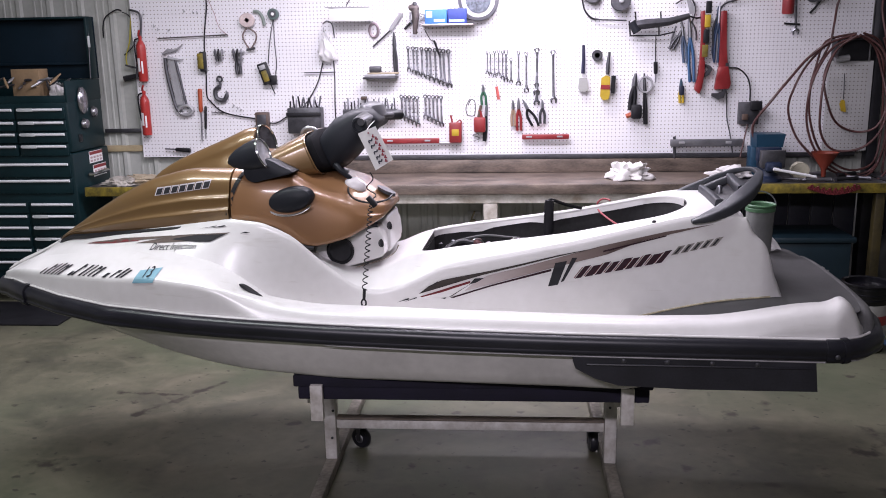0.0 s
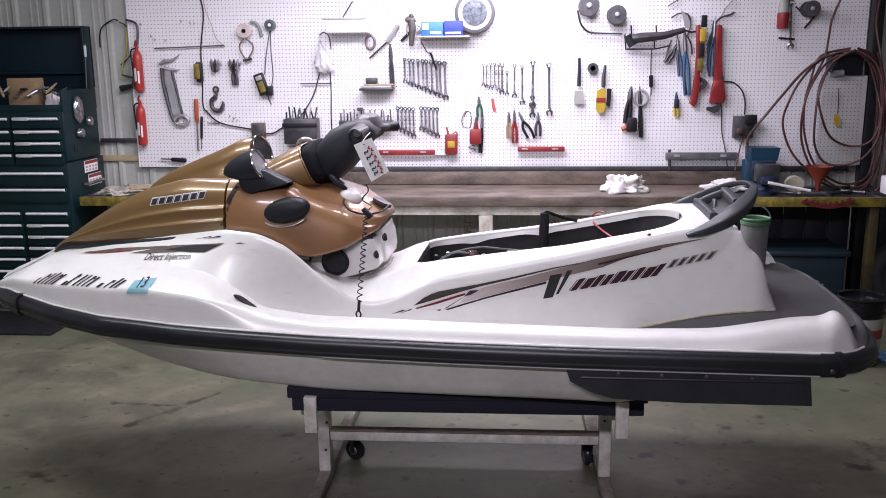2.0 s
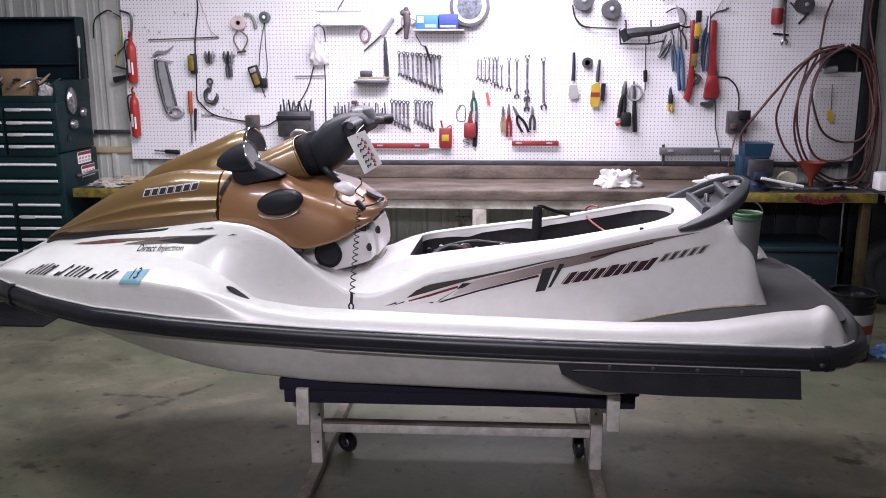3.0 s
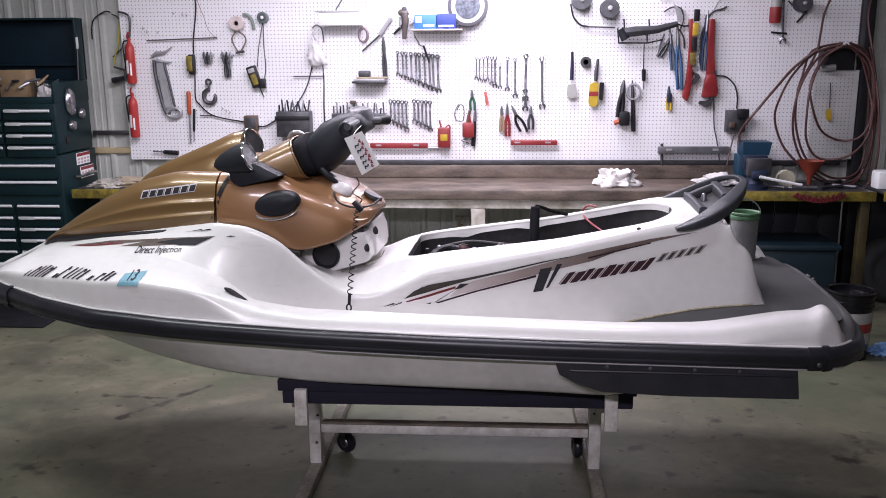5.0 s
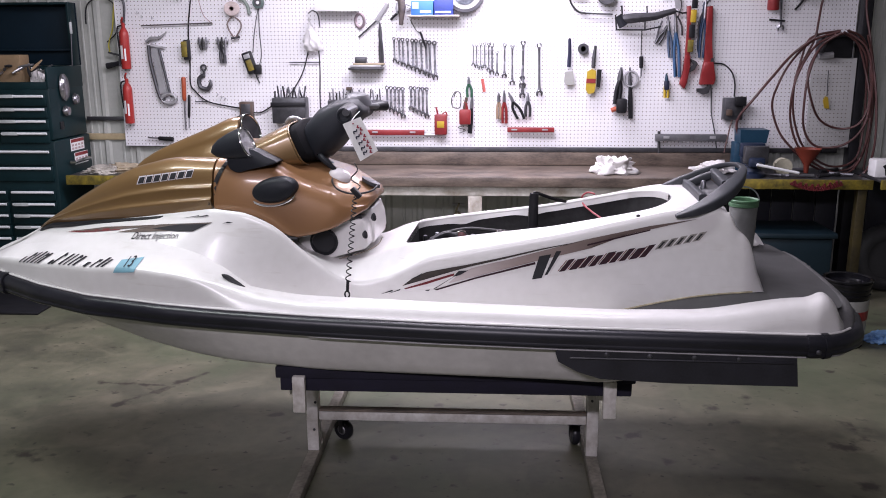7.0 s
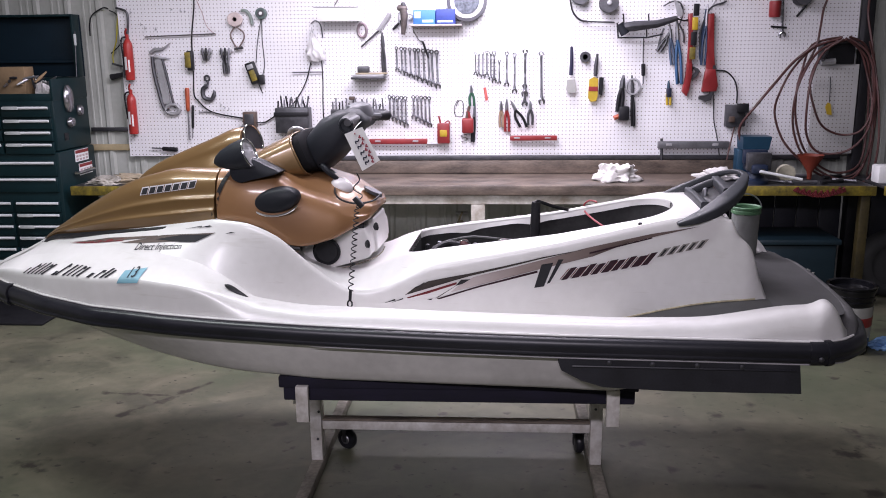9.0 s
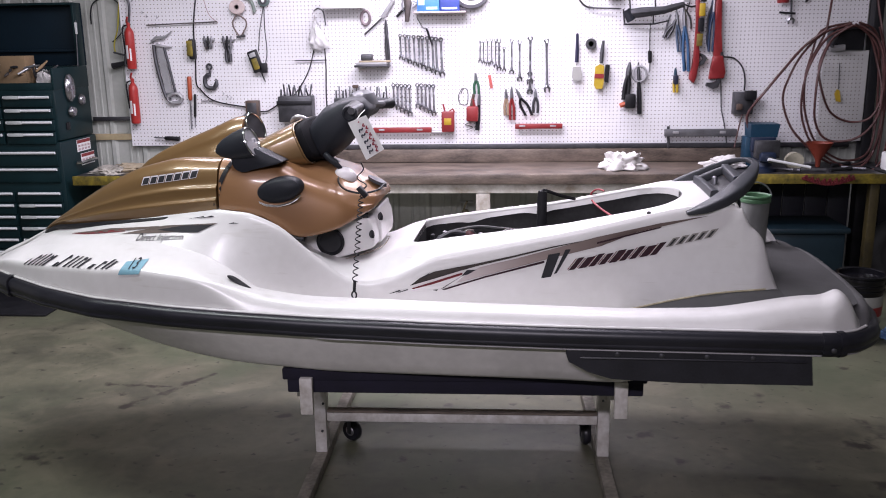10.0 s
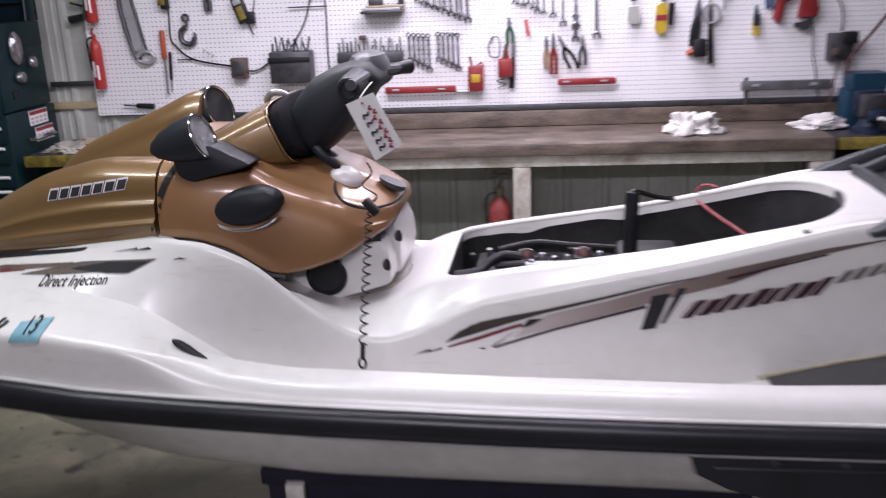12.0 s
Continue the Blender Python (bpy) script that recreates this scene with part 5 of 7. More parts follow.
part("arm", tube([(ax, 4.5, bz + 0.03), (ax + 0.06, 4.55, az - 0.02), (bx, 4.55, az - 0.01)], 0.016, 8), DARKSTEEL, ob)
part("arm", tube([(ax + 0.01, 4.55, bz + 0.01), (ax + 0.10, 4.55, bz + 0.02)], 0.02, 8), PALEGREY, ob)
thing("yellow_tag", plate([(2.355, 1.281), (2.373, 1.273), (2.387, 1.199), (2.357, 1.203), (2.343, 1.251)], 4.575, 4.585), YELLOWP, "yellow plastic tag hanging on a cord", "tag")
cord([(2.359, 1.449), (2.364, 1.347), (2.366, 1.281)], 0.003, DARKSTEEL, "thin cord holding the yellow tag", y=4.58)


def hose(pts, y, label="red-brown air hose coiled on the wall hanger", r=0.0075):
    n = len(pts)
    p3 = [(x, y + 0.03 * math.sin(i * 1.7), z) for i, (x, z) in enumerate(pts)]
    thing("air_hose", tube(smooth_path(p3, 12 * n), r, 8), HOSE, label, "hose", "hoses on the hanger")


hose(((2.380, 1.693), (2.226, 1.638), (2.094, 1.515), (2.015, 1.372), (1.997, 1.226), (2.055, 1.060), (2.136, 0.948), (2.272, 0.835), (2.421, 0.790), (2.562, 0.834), (2.610, 1.020), (2.614, 1.276), (2.587, 1.528), (2.523, 1.652), (2.414, 1.700)), 4.50)
hose(((2.406, 1.686), (2.252, 1.620), (2.140, 1.460), (2.093, 1.279), (2.121, 1.095), (2.206, 0.926), (2.353, 0.813), (2.501, 0.794), (2.599, 0.907), (2.615, 1.129), (2.588, 1.420), (2.536, 1.599), (2.430, 1.686)), 4.47)
hose(((2.394, 1.700), (2.221, 1.653), (2.155, 1.496), (2.123, 1.351), (2.152, 1.148), (2.241, 0.943), (2.396, 0.829), (2.556, 0.867), (2.612, 1.053), (2.596, 1.347), (2.547, 1.563), (2.412, 1.693)), 4.53)
hose(((2.370, 1.686), (2.261, 1.602), (2.188, 1.442), (2.166, 1.260), (2.195, 1.076), (2.287, 0.964), (2.448, 0.982), (2.563, 1.111), (2.598, 1.312), (2.571, 1.528)), 4.44)
hose(((2.353, 1.679), (2.257, 1.567), (2.197, 1.424), (2.227, 1.260), (2.310, 1.131), (2.440, 1.075), (2.545, 1.111), (2.596, 1.257), (2.567, 1.456), (2.499, 1.617), (2.388, 1.686)), 4.49)
hose(((2.316, 2.007), (2.284, 1.885), (2.258, 1.763), (2.233, 1.638), (2.168, 1.459)), 4.56, "red-brown air hose hanging from above")
hose(((2.207, 1.653), (2.091, 1.551), (1.976, 1.426), (1.859, 1.282), (1.771, 1.135), (1.792, 1.024), (1.845, 0.949), (1.865, 0.911)), 4.46, "red-brown air hose running down to the vise", 0.0085)
hose(((1.819, 1.279), (1.783, 1.150), (1.744, 1.000), (1.724, 0.905)), 4.6, "thin red cord hanging to the bench", 0.005)
hose(((2.522, 1.670), (2.577, 1.528), (2.614, 1.276), (2.627, 0.983), (2.601, 0.797), (2.461, 0.741), (2.277, 0.767), (2.129, 0.797)), 4.42)
hose(((2.544, 2.000), (2.548, 1.845), (2.581, 1.634), (2.629, 1.349), (2.649, 1.057), (2.637, 0.797)), 4.52, "red-brown air hose hanging beside the post")

# ---- watercraft ----
craft = empty("personal_watercraft", "white and gold personal watercraft with seat removed on a stand", "watercraft", pose(0, 1.91, 0, 0, 0, -2.5))
WB = ((-1.87, 0.0), (-1.84, 0.09), (-1.77, 0.21), (-1.61, 0.34), (-1.39, 0.47), (-1.17, 0.55), (-0.9, 0.58), (1.22, 0.58), (1.30, 0.545), (1.37, 0.47), (1.41, 0.3), (1.42, 0.0))
ZB = ((-1.87, 0.742), (-1.83, 0.757), (-1.75, 0.777), (-1.65, 0.789), (-1.4, 0.783), (-1.0, 0.763), (-0.7, 0.744), (-0.4, 0.731), (0.0, 0.721), (0.4, 0.716), (1.42, 0.715))
ZG = ((-1.865, 0.782), (-1.83, 0.80), (-1.78, 0.818), (-1.7, 0.845), (-1.6, 0.869), (-1.3, 0.895), (-1.0, 0.905), (-0.85, 0.89), (-0.7, 0.855), (-0.6, 0.825), (-0.45, 0.804), (0.0, 0.793), (0.6, 0.783), (0.868, 0.791), (0.954, 0.804), (1.04, 0.821), (1.114, 0.834), (1.176, 0.840), (1.205, 0.840), (1.224, 0.852), (1.25, 0.861), (1.274, 0.848), (1.294, 0.822), (1.312, 0.785), (1.325, 0.755), (1.345, 0.745), (1.42, 0.740))
ZC = ((-1.85, 0.75), (-1.6, 0.728), (-1.5, 0.712), (-1.37, 0.680), (-1.25, 0.650), (-1.05, 0.602), (-0.87, 0.569), (-0.69, 0.548), (-0.37, 0.535), (0.4, 0.532), (0.6, 0.528), (0.75, 0.565), (1.42, 0.58))
WC = ((-1.85, 0.0), (-1.6, 0.2), (-1.5, 0.27), (-1.3, 0.355), (-1.05, 0.41), (-0.8, 0.45), (-0.4, 0.48), (1.42, 0.5))
ZK = ((-1.85, 0.75), (-1.6, 0.66), (-1.3, 0.55), (-1.0, 0.45), (-0.6, 0.40), (0.55, 0.40), (0.8, 0.47), (1.42, 0.5))
WS = ((-1.86, 0.02), (-1.6, 0.25), (-1.3, 0.38), (-1.0, 0.43), (-0.8, 0.44), (-0.7, 0.425), (-0.6, 0.395), (-0.5, 0.37), (-0.4, 0.348), (-0.2, 0.322), (0.0, 0.30), (0.3, 0.292), (0.8, 0.294), (0.95, 0.303), (1.06, 0.314), (1.10, 0.306), (1.125, 0.275), (1.15, 0.25), (1.42, 0.25))
ZS = ((-1.865, 0.787), (-1.83, 0.809), (-1.78, 0.830), (-1.7, 0.862), (-1.6, 0.898), (-1.3, 0.955), (-1.0, 0.975), (-0.8, 0.93), (-0.7, 0.86), (-0.6, 0.77), (-0.5, 0.72), (-0.4, 0.68), (0.4, 0.68), (0.6, 0.705), (0.7, 0.731), (0.81, 0.758), (0.92, 0.781), (1.06, 0.799), (1.1, 0.80), (1.17, 0.787), (1.34, 0.78), (1.42, 0.75))
WT = ((-1.86, 0.01), (-1.7, 0.1), (-1.5, 0.2), (-1.2, 0.29), (-1.0, 0.32), (-0.8, 0.37), (-0.7, 0.385), (-0.6, 0.382), (-0.5, 0.366), (-0.35, 0.342), (-0.2, 0.318), (0.0, 0.292), (0.4, 0.286), (0.8, 0.286), (0.95, 0.29), (1.06, 0.304), (1.10, 0.296), (1.125, 0.262), (1.15, 0.235), (1.42, 0.235))
ZT = ((-1.865, 0.792), (-1.837, 0.815), (-1.784, 0.838), (-1.7, 0.873), (-1.6, 0.92), (-1.5, 0.965), (-1.23, 1.012), (-1.0, 1.037), (-0.78, 1.072), (-0.66, 1.062), (-0.56, 1.015), (-0.45, 0.907), (-0.35, 0.825), (-0.27, 0.806), (-0.19, 0.825), (-0.05, 0.892), (0.02, 0.905), (0.41, 0.982), (0.79, 1.072), (0.94, 1.088), (0.99, 1.083), (1.0, 1.06), (1.012, 1.02), (1.05, 0.993), (1.08, 0.945), (1.088, 0.884), (1.096, 0.864), (1.108, 0.855), (1.116, 0.838), (1.121, 0.812), (1.127, 0.793), (1.14, 0.784), (1.34, 0.781), (1.42, 0.752))
ZI = ((-1.865, 0.795), (-1.837, 0.82), (-1.784, 0.842), (-1.7, 0.878), (-1.6, 0.927), (-1.5, 0.975), (-1.23, 1.02), (-1.0, 1.045), (-0.78, 1.08), (-0.6, 1.0), (-0.5, 0.9), (-0.36, 0.855), (-0.27, 0.872), (-0.19, 0.91), (-0.14, 0.925), (0.01, 0.95), (0.41, 1.004), (0.81, 1.083), (0.94, 1.092), (0.99, 1.086), (1.0, 1.063), (1.012, 1.023), (1.05, 0.996), (1.08, 0.948), (1.088, 0.887), (1.096, 0.867), (1.108, 0.858), (1.116, 0.841), (1.121, 0.815), (1.127, 0.796), (1.14, 0.787), (1.34, 0.782), (1.42, 0.752))
LIP = ((-0.13, 0.016), (0.0, 0.020), (0.06, 0.032), (0.1, 0.018), (0.26, 0.014), (0.33, 0.030), (0.37, 0.018), (0.6, 0.020), (0.84, 0.018))
OPEN0, OPEN1 = -0.13, 0.835


def deck_ring(x, inside=None):
    """Half sections at x: the outer skin from the rub rail to the body's shoulder, and the top from there inwards."""
    wb, zb, zg = soft(WB, x, 0.012), soft(ZB, x), soft(ZG, x, 0.02 if x > 1.0 else 0.04)
    ws, zs, wt, zt, zi = soft(WS, x), soft(ZS, x), soft(WT, x), soft(ZT, x, 0.012 if x > 0.98 else 0.028), soft(ZI, x, 0.012 if x > 0.98 else 0.03)
    ws, wt = min(ws, wb * 0.85), min(wt, wb * 0.75)
    roll = min(0.04, wb * 0.1)
    ws, wt = min(ws, (wb - roll * 2.7) * 0.93), min(wt, (wb - roll * 2.7) * 0.86)
    f = min(1, max(0, (x + 0.80) / 0.16))
    f = f * f * (3 - 2 * f)
    g = min(1, max(0, (x - 0.45) / 0.15))
    wi = wb - roll * 2.7
    outer = [(wb - roll * 0.2, zb + 0.02), (wb - roll * 0.2, zb + 0.03), (wb - roll * 0.25, zg - 0.055), (wb - roll * 0.65, zg - 0.02), (wb - roll * 1.4, zg), (wb - roll * 2.3, zg + 0.001)]
    outer += [(wi + 0.003, (zg + 0.005) * (1 - f) + zg * f), (wi, (zg + 0.006) * (1 - f) + (zg - 0.006) * f), (wi - 0.004, (zg + 0.012) * (1 - f) + max(zs, zg - 0.04) * f), ((ws + wi) / 2, ((zs + zg) / 2 + 0.012) * (1 - f) + zs * f), (ws + 0.018 * g, zs), (ws, zs), (ws, zs), (ws + (wt - ws) * 0.05 * g, zs + (zt - zs) * 0.06 * g), (ws * 0.6 + wt * 0.4, zs * 0.6 + zt * 0.4), (wt, zt - 0.012), (wt - 0.012, zt + 0.002)]
    bow = [(wb - roll * 0.25, zg - 0.03), (wb - roll * 0.3, zg - 0.006), (wb - roll * 0.55, zg + 0.004)]
    bow += [(bow[2][0] + (ws - bow[2][0]) * k, bow[2][1] + (zs - bow[2][1]) * k) for k in (0.12, 0.3, 0.45, 0.6, 0.8)]
    for k, (w, z) in enumerate(bow):
        outer[2 + k] = (w * (1 - f) + outer[2 + k][0] * f, z * (1 - f) + outer[2 + k][1] * f)
    inside = OPEN0 < x < OPEN1 if inside is None else inside
    w2 = min(0.215, wt * 0.78)
    if inside:
        w2 *= math.sqrt(max(0.003, 1 - max(0, (x - 0.68) / 0.157) ** 2))
        w2 -= 0.05 - math.sqrt(max(0, 0.0025 - max(0, OPEN0 + 0.05 - x) ** 2))
    w0 = min(0.215, wt * 0.78)
    c = min(1, max(0, (x - OPEN1) / 0.06, (OPEN0 - x) / 0.06))
    h = min(1, max(0, (x + 0.58) / 0.12)) * min(1, max(0, (-0.02 - x) / 0.14))
    (ew, ez), (iw, iz) = outer[-1], (w0 + 0.005, zi)
    steep = [(max(w0 + 0.03, wt - 0.05), zi - 0.012), (w0 + 0.022, zi - 0.004)]
    slope = [(ew + (iw - ew) * k, ez + (iz - ez) * k) for k in (0.3, 0.72)]
    top = [outer[-1]] + [(a[0] * (1 - h) + b[0] * h, a[1] * (1 - h) + b[1] * h) for a, b in zip(steep, slope)] + [(iw, iz)]
    if inside:
        top += [(w2 + 0.004, zi + 0.002), (w2 - 0.004, zi - 0.006), (w2 - 0.004, zi - 0.010), (w2 - 0.004, zi - 0.012)]
    else:
        top += [(w0 * 0.8, zi + 0.001 * c), (w0 * 0.5, zi + 0.004 * c), (w0 * 0.25, zi + 0.005 * c), (0.0, zi + 0.006 * c)]
    return outer, top


def full_ring(x, half, times=2):
    near = [Vector((x, -w, z)) for w, z in half]
    far = [Vector((x, w, z)) for w, z in half]
    return chaikin(near, times), chaikin(far, times)


def stations(a, b, step):
    return list(np.linspace(a, b, int(round((b - a) / step)) + 1))


bm = bmesh.new()
xs = stations(-1.865, -1.75, 0.012) + stations(-1.73, OPEN0 - 0.004, 0.024) + [OPEN0 - 0.001]
xo = [OPEN0 + 0.001] + stations(OPEN0 + 0.005, OPEN0 + 0.05, 0.0075) + stations(OPEN0 + 0.07, 0.68, 0.025) + stations(0.69, OPEN1 - 0.001, 0.0085)
xr = [OPEN1 + 0.001] + stations(OPEN1 + 0.012, 0.98, 0.02) + stations(0.99, 1.20, 0.0085) + stations(1.212, 1.352, 0.007)
for side in (0, 1):
    loft([full_ring(x, deck_ring(x)[0], 3)[side] for x in xs + xo + xr], bm=bm)
    for group_x, well in ((xs + xo[:1], False), (xo, True), (xo[-1:] + xr, False)):
        loft([full_ring(x, deck_ring(x, well)[1])[side] for x in group_x], bm=bm)
    for x in (xo[0], xo[-1]):
        loft([full_ring(x, deck_ring(x, well)[1])[side] for well in (False, True)], bm=bm)
bmesh.ops.remove_doubles(bm, verts=bm.verts, dist=0.0004)
part("deck", bm, GEL, craft, "glossy white moulded deck", 40)

bm = bmesh.new()
rings = []
for x in stations(-1.865, 1.13, 0.03):
    wb, zb = soft(WB, x, 0.012) - 0.012, soft(ZB, x)
    wc, zc, zk = min(soft(WC, x), wb * 0.93), soft(ZC, x), soft(ZK, x)
    half = [(wb, zb + 0.02), (wb, zb - 0.03), (wb - 0.005, zb - 0.045), (wc + 0.02, zc + 0.02), (wc, zc), (wc * 0.92, zc - 0.008), (wc * 0.5, (zc + zk) / 2), (0, zk)]
    near, far = full_ring(x, half, 1)
    rings.append(near + far[::-1][1:])
# deck white toned down: shade and floor bounce put into the hull colour
part("hull", loft(rings, caps=True), mat("shaded_hull_gelcoat", (0.69, 0.665, 0.645), 0.32, 0, 0.14, 3, 30, coat=0.25, coat_rough=0.12), craft, "off-white planing hull with shade in its tone")

rings = []
for x in stations(1.0, 1.40, 0.02):
    wb, zb = soft(WB, x, 0.012) - 0.015, soft(ZB, x)
    rings.append([Vector((x, y * wb, zb - 0.02)) for y in np.linspace(-1, 1, 9)])
part("stern_underside", loft(rings), GEL, craft)

PALETRIM = mat("pale_trim", (0.38, 0.37, 0.38), 0.5)
RAIL = ((-0.004, 0.032), (0.008, 0.035), (0.02, 0.032), (0.029, 0.022), (0.032, 0.010), (0.0315, -0.002), (0.0285, -0.008), (0.0285, -0.012), (0.0305, -0.015), (0.029, -0.022), (0.02, -0.029), (-0.004, -0.030))


def rail(side, pts, grow=1.0, ends=True):
    """The rub rail's section swept along the edge of the deck."""
    rings = []
    for i, p in enumerate(pts):
        d = Vector(pts[min(i + 1, len(pts) - 1)]) - Vector(pts[max(i - 1, 0)])
        out = Vector((d.y, -d.x, 0)).normalized()
        rings.append([Vector((q.x, side * q.y, q.z)) for q in (Vector(p) + out * a * grow + Vector((0, 0, b * grow)) for a, b in RAIL)])
    return loft(rings, True, ends)


path = [(x, -soft(WB, x, 0.012) + 0.006, soft(ZB, x) - 0.004) for x in stations(-1.84, 1.385, 0.02)]
path = [(-1.868, 0, 0.731), (-1.86, -0.05, 0.733)] + path + [(1.41, -0.3, 0.711), (1.416, -0.18, 0.711), (1.42, 0, 0.711)]
for side in (1, -1):
    part("bumper", rail(side, path), RUBBER, craft, "black rubber rub rail", 50)
    for a, b in ((10, 17), (153, 157)):
        sleeve = part("rail_joint", rail(side, path[a:b], 1.14), RUBBER, craft, "black sleeve over the rail joint", 50)
        part("joint_flange", rail(side, path[b - 2:b], 1.24), RUBBER, sleeve, smooth=50)
trim = [(x, -soft(WB, x, 0.012) + 0.001, soft(ZB, x) + 0.034) for x in stations(-1.80, 1.34, 0.02)]
for side in (1, -1):
    part("rail_trim", tube([(x, side * y, z) for x, y, z in trim], 0.0042, 6), GEL, craft, "thin white lip above the rub rail", 50)
    part("lower_trim", tube([(x, side * (y - 0.012), z - 0.071) for x, y, z in trim[70:]], [0.0008, 0.0014, 0.002] + [0.0026] * (len(trim) - 73), 6), PALETRIM, craft, "thin pale lip below the rub rail", 50)

bm = bmesh.new()
liner = []
for x in xo:
    w, z = deck_ring(x, True)[1][-1]
    liner.append([Vector((x, s * (w + a), zz)) for s, a, zz in ((-1, 0.008, z + 0.006), (-1, 0.008, z - 0.02), (-1, 0.008, 0.64), (1, 0.008, 0.64), (1, 0.008, z - 0.02), (1, 0.008, z + 0.006))])
loft(liner, bm=bm)
for r in (liner[0], liner[-1]):
    bm.faces.new([bm.verts.new(p) for p in r])
lip_up, lip_low = [], []
for side, row in ((-1, xo), (1, xo[::-1])):
    for x in row:
        w, z = deck_ring(x, True)[1][-1]
        pull = 0.004 if OPEN0 + 0.05 < x < 0.7 else 0.0
        lip_up.append(Vector((x, side * (w + 0.001), z + 0.004)))
        lip_low.append(Vector((x, side * (w - pull), z - soft(LIP, x, 0.02))))
part("well_lip", loft([lip_up, lip_low], True), GEL, craft, "white turned-down lip of the seat well", 60)
BAYGREY = mat("dusty_black_liner", (0.034, 0.033, 0.035), 0.7, 0, 0.4, 9, 70)
part("engine_bay", bm, BAYGREY, craft, "dark open engine bay")

bm = bmesh.new()
rings_n = []
for x in stations(0.62, 1.20, 0.02):
    wb = soft(WB, x, 0.012)
    ws, zs = soft(WS, x), soft(ZS, x)
    wo, zo = wb - 0.092, max(zs, soft(ZG, x, 0.04) - 0.036)
    rings_n.append([Vector((x, -wo, zo - 0.0)), Vector((x, -(wo + ws) / 2, zs + 0.005)), Vector((x, -ws - 0.004, zs + 0.005))])
loft(rings_n, bm=bm)
loft([[Vector((p.x, -p.y, p.z)) for p in r] for r in rings_n], bm=bm)


def stern_edge(w):
    """How far aft the platform reaches at w from the middle."""
    return float(np.interp(w, (0, 0.18, 0.3, 0.39, 0.47, 0.545, 0.58), (1.42, 1.417, 1.41, 1.393, 1.37, 1.30, 1.22)))


cols = []
for y in np.linspace(-0.46, 0.46, 29):
    reach = stern_edge(abs(y) + 0.03) - 0.040
    lift = 0.796 + 0.006 * min(1, max(0, (abs(y) - 0.36) / 0.1))
    cols.append([Vector((x, y, lift + (0.004 if x > 1.13 else -0.010) - 0.008 * max(0, (x - 1.2) / 0.2))) for x in np.linspace(1.105, reach, 10)])
loft(cols, bm=bm)
part("foot_mat", bm, MATGREY, craft, "dark grey textured foot mat")
edge_y = np.linspace(-0.575, 0.575, 81)
edge = [Vector((stern_edge(abs(y)), y, 0)) for y in edge_y]
rings = []
for i, p in enumerate(edge):
    d = edge[min(i + 1, 80)] - edge[max(i - 1, 0)]
    n = Vector((-d.y, d.x, 0)).normalized()
    k = min(1, max(0, (abs(p.y) - 0.36) / 0.13))
    top = 0.792 - 0.042 * k * k * (3 - 2 * k)
    rings.append([p + n * a + Vector((0, 0, z)) for a, z in ((-0.003, 0.718), (0.0, top - 0.040), (0.006, top - 0.018), (0.016, top - 0.006), (0.030, top), (0.046, top + 0.001), (0.060, top - 0.012))])
part("stern_rim", loft(rings), mat("worn_grey_edge", (0.115, 0.113, 0.115), 0.6, 0, 0.25, 12, 120), craft, "worn grey rounded rim of the stern platform", 60)

BEAD = mat("yellowed_sealant", (0.50, 0.44, 0.30), 0.7, 0, 0.3, 25, 120)
for side in (-1, 1):
    bead = [(x, side * (soft(WS, x) + 0.004), soft(ZS, x) + 0.008) for x in stations(0.60, 1.08, 0.03)]
    part("joint_bead", tube(bead, 0.0032, 6), BEAD, craft, "yellowed sealant bead along the foot mat")

# gold bonnet: side ridges and a raised middle
HB = ((-1.60, 0.922), (-1.47, 0.983), (-1.23, 1.014), (-1.0, 1.037), (-0.78, 1.066))
HR = ((-1.60, 0.932), (-1.555, 0.958), (-1.385, 1.065), (-1.27, 1.13), (-1.13, 1.196), (-0.97, 1.236), (-0.78, 1.235))
HM = ((-1.60, 0.938), (-1.5, 1.0), (-1.4, 1.06), (-1.21, 1.11), (-1.0, 1.175), (-0.82, 1.195), (-0.78, 1.2))
HW = ((-1.605, 0.06), (-1.55, 0.165), (-1.4, 0.235), (-1.2, 0.285), (-1.0, 0.31), (-0.78, 0.325))
rings = []
for x in stations(-1.60, -0.80, 0.018):
    zb, zr, zm, w = soft(HB, x, 0.02), soft(HR, x, 0.04), soft(HM, x, 0.04), soft(HW, x, 0.03)
    zr = max(zr, zb + 0.004)
    half = [(w * 0.97, zb - 0.02), (w, zb), (w * 1.02, zb + (zr - zb) * 0.16), (w * 1.03, zb + (zr - zb) * 0.22), (w * 0.985, zb + (zr - zb) * 0.26), (w * 0.985, zb + (zr - zb) * 0.40), (w * 0.99, zb + (zr - zb) * 0.46), (w * 0.945, zb + (zr - zb) * 0.52), (w * 0.93, zb + (zr - zb) * 0.68), (w * 0.90, zb + (zr - zb) * 0.82), (w * 0.80, zr - 0.006), (w * 0.7, zr), (w * 0.58, zr - 0.004), (w * 0.4, zr * 0.6 + zm * 0.4), (w * 0.2, zm), (0, zm)]
    near, far = full_ring(x, half)
    rings.append(near + far[::-1][1:])
part("hood", loft(rings, caps=True), GOLD, craft, "metallic gold bonnet")

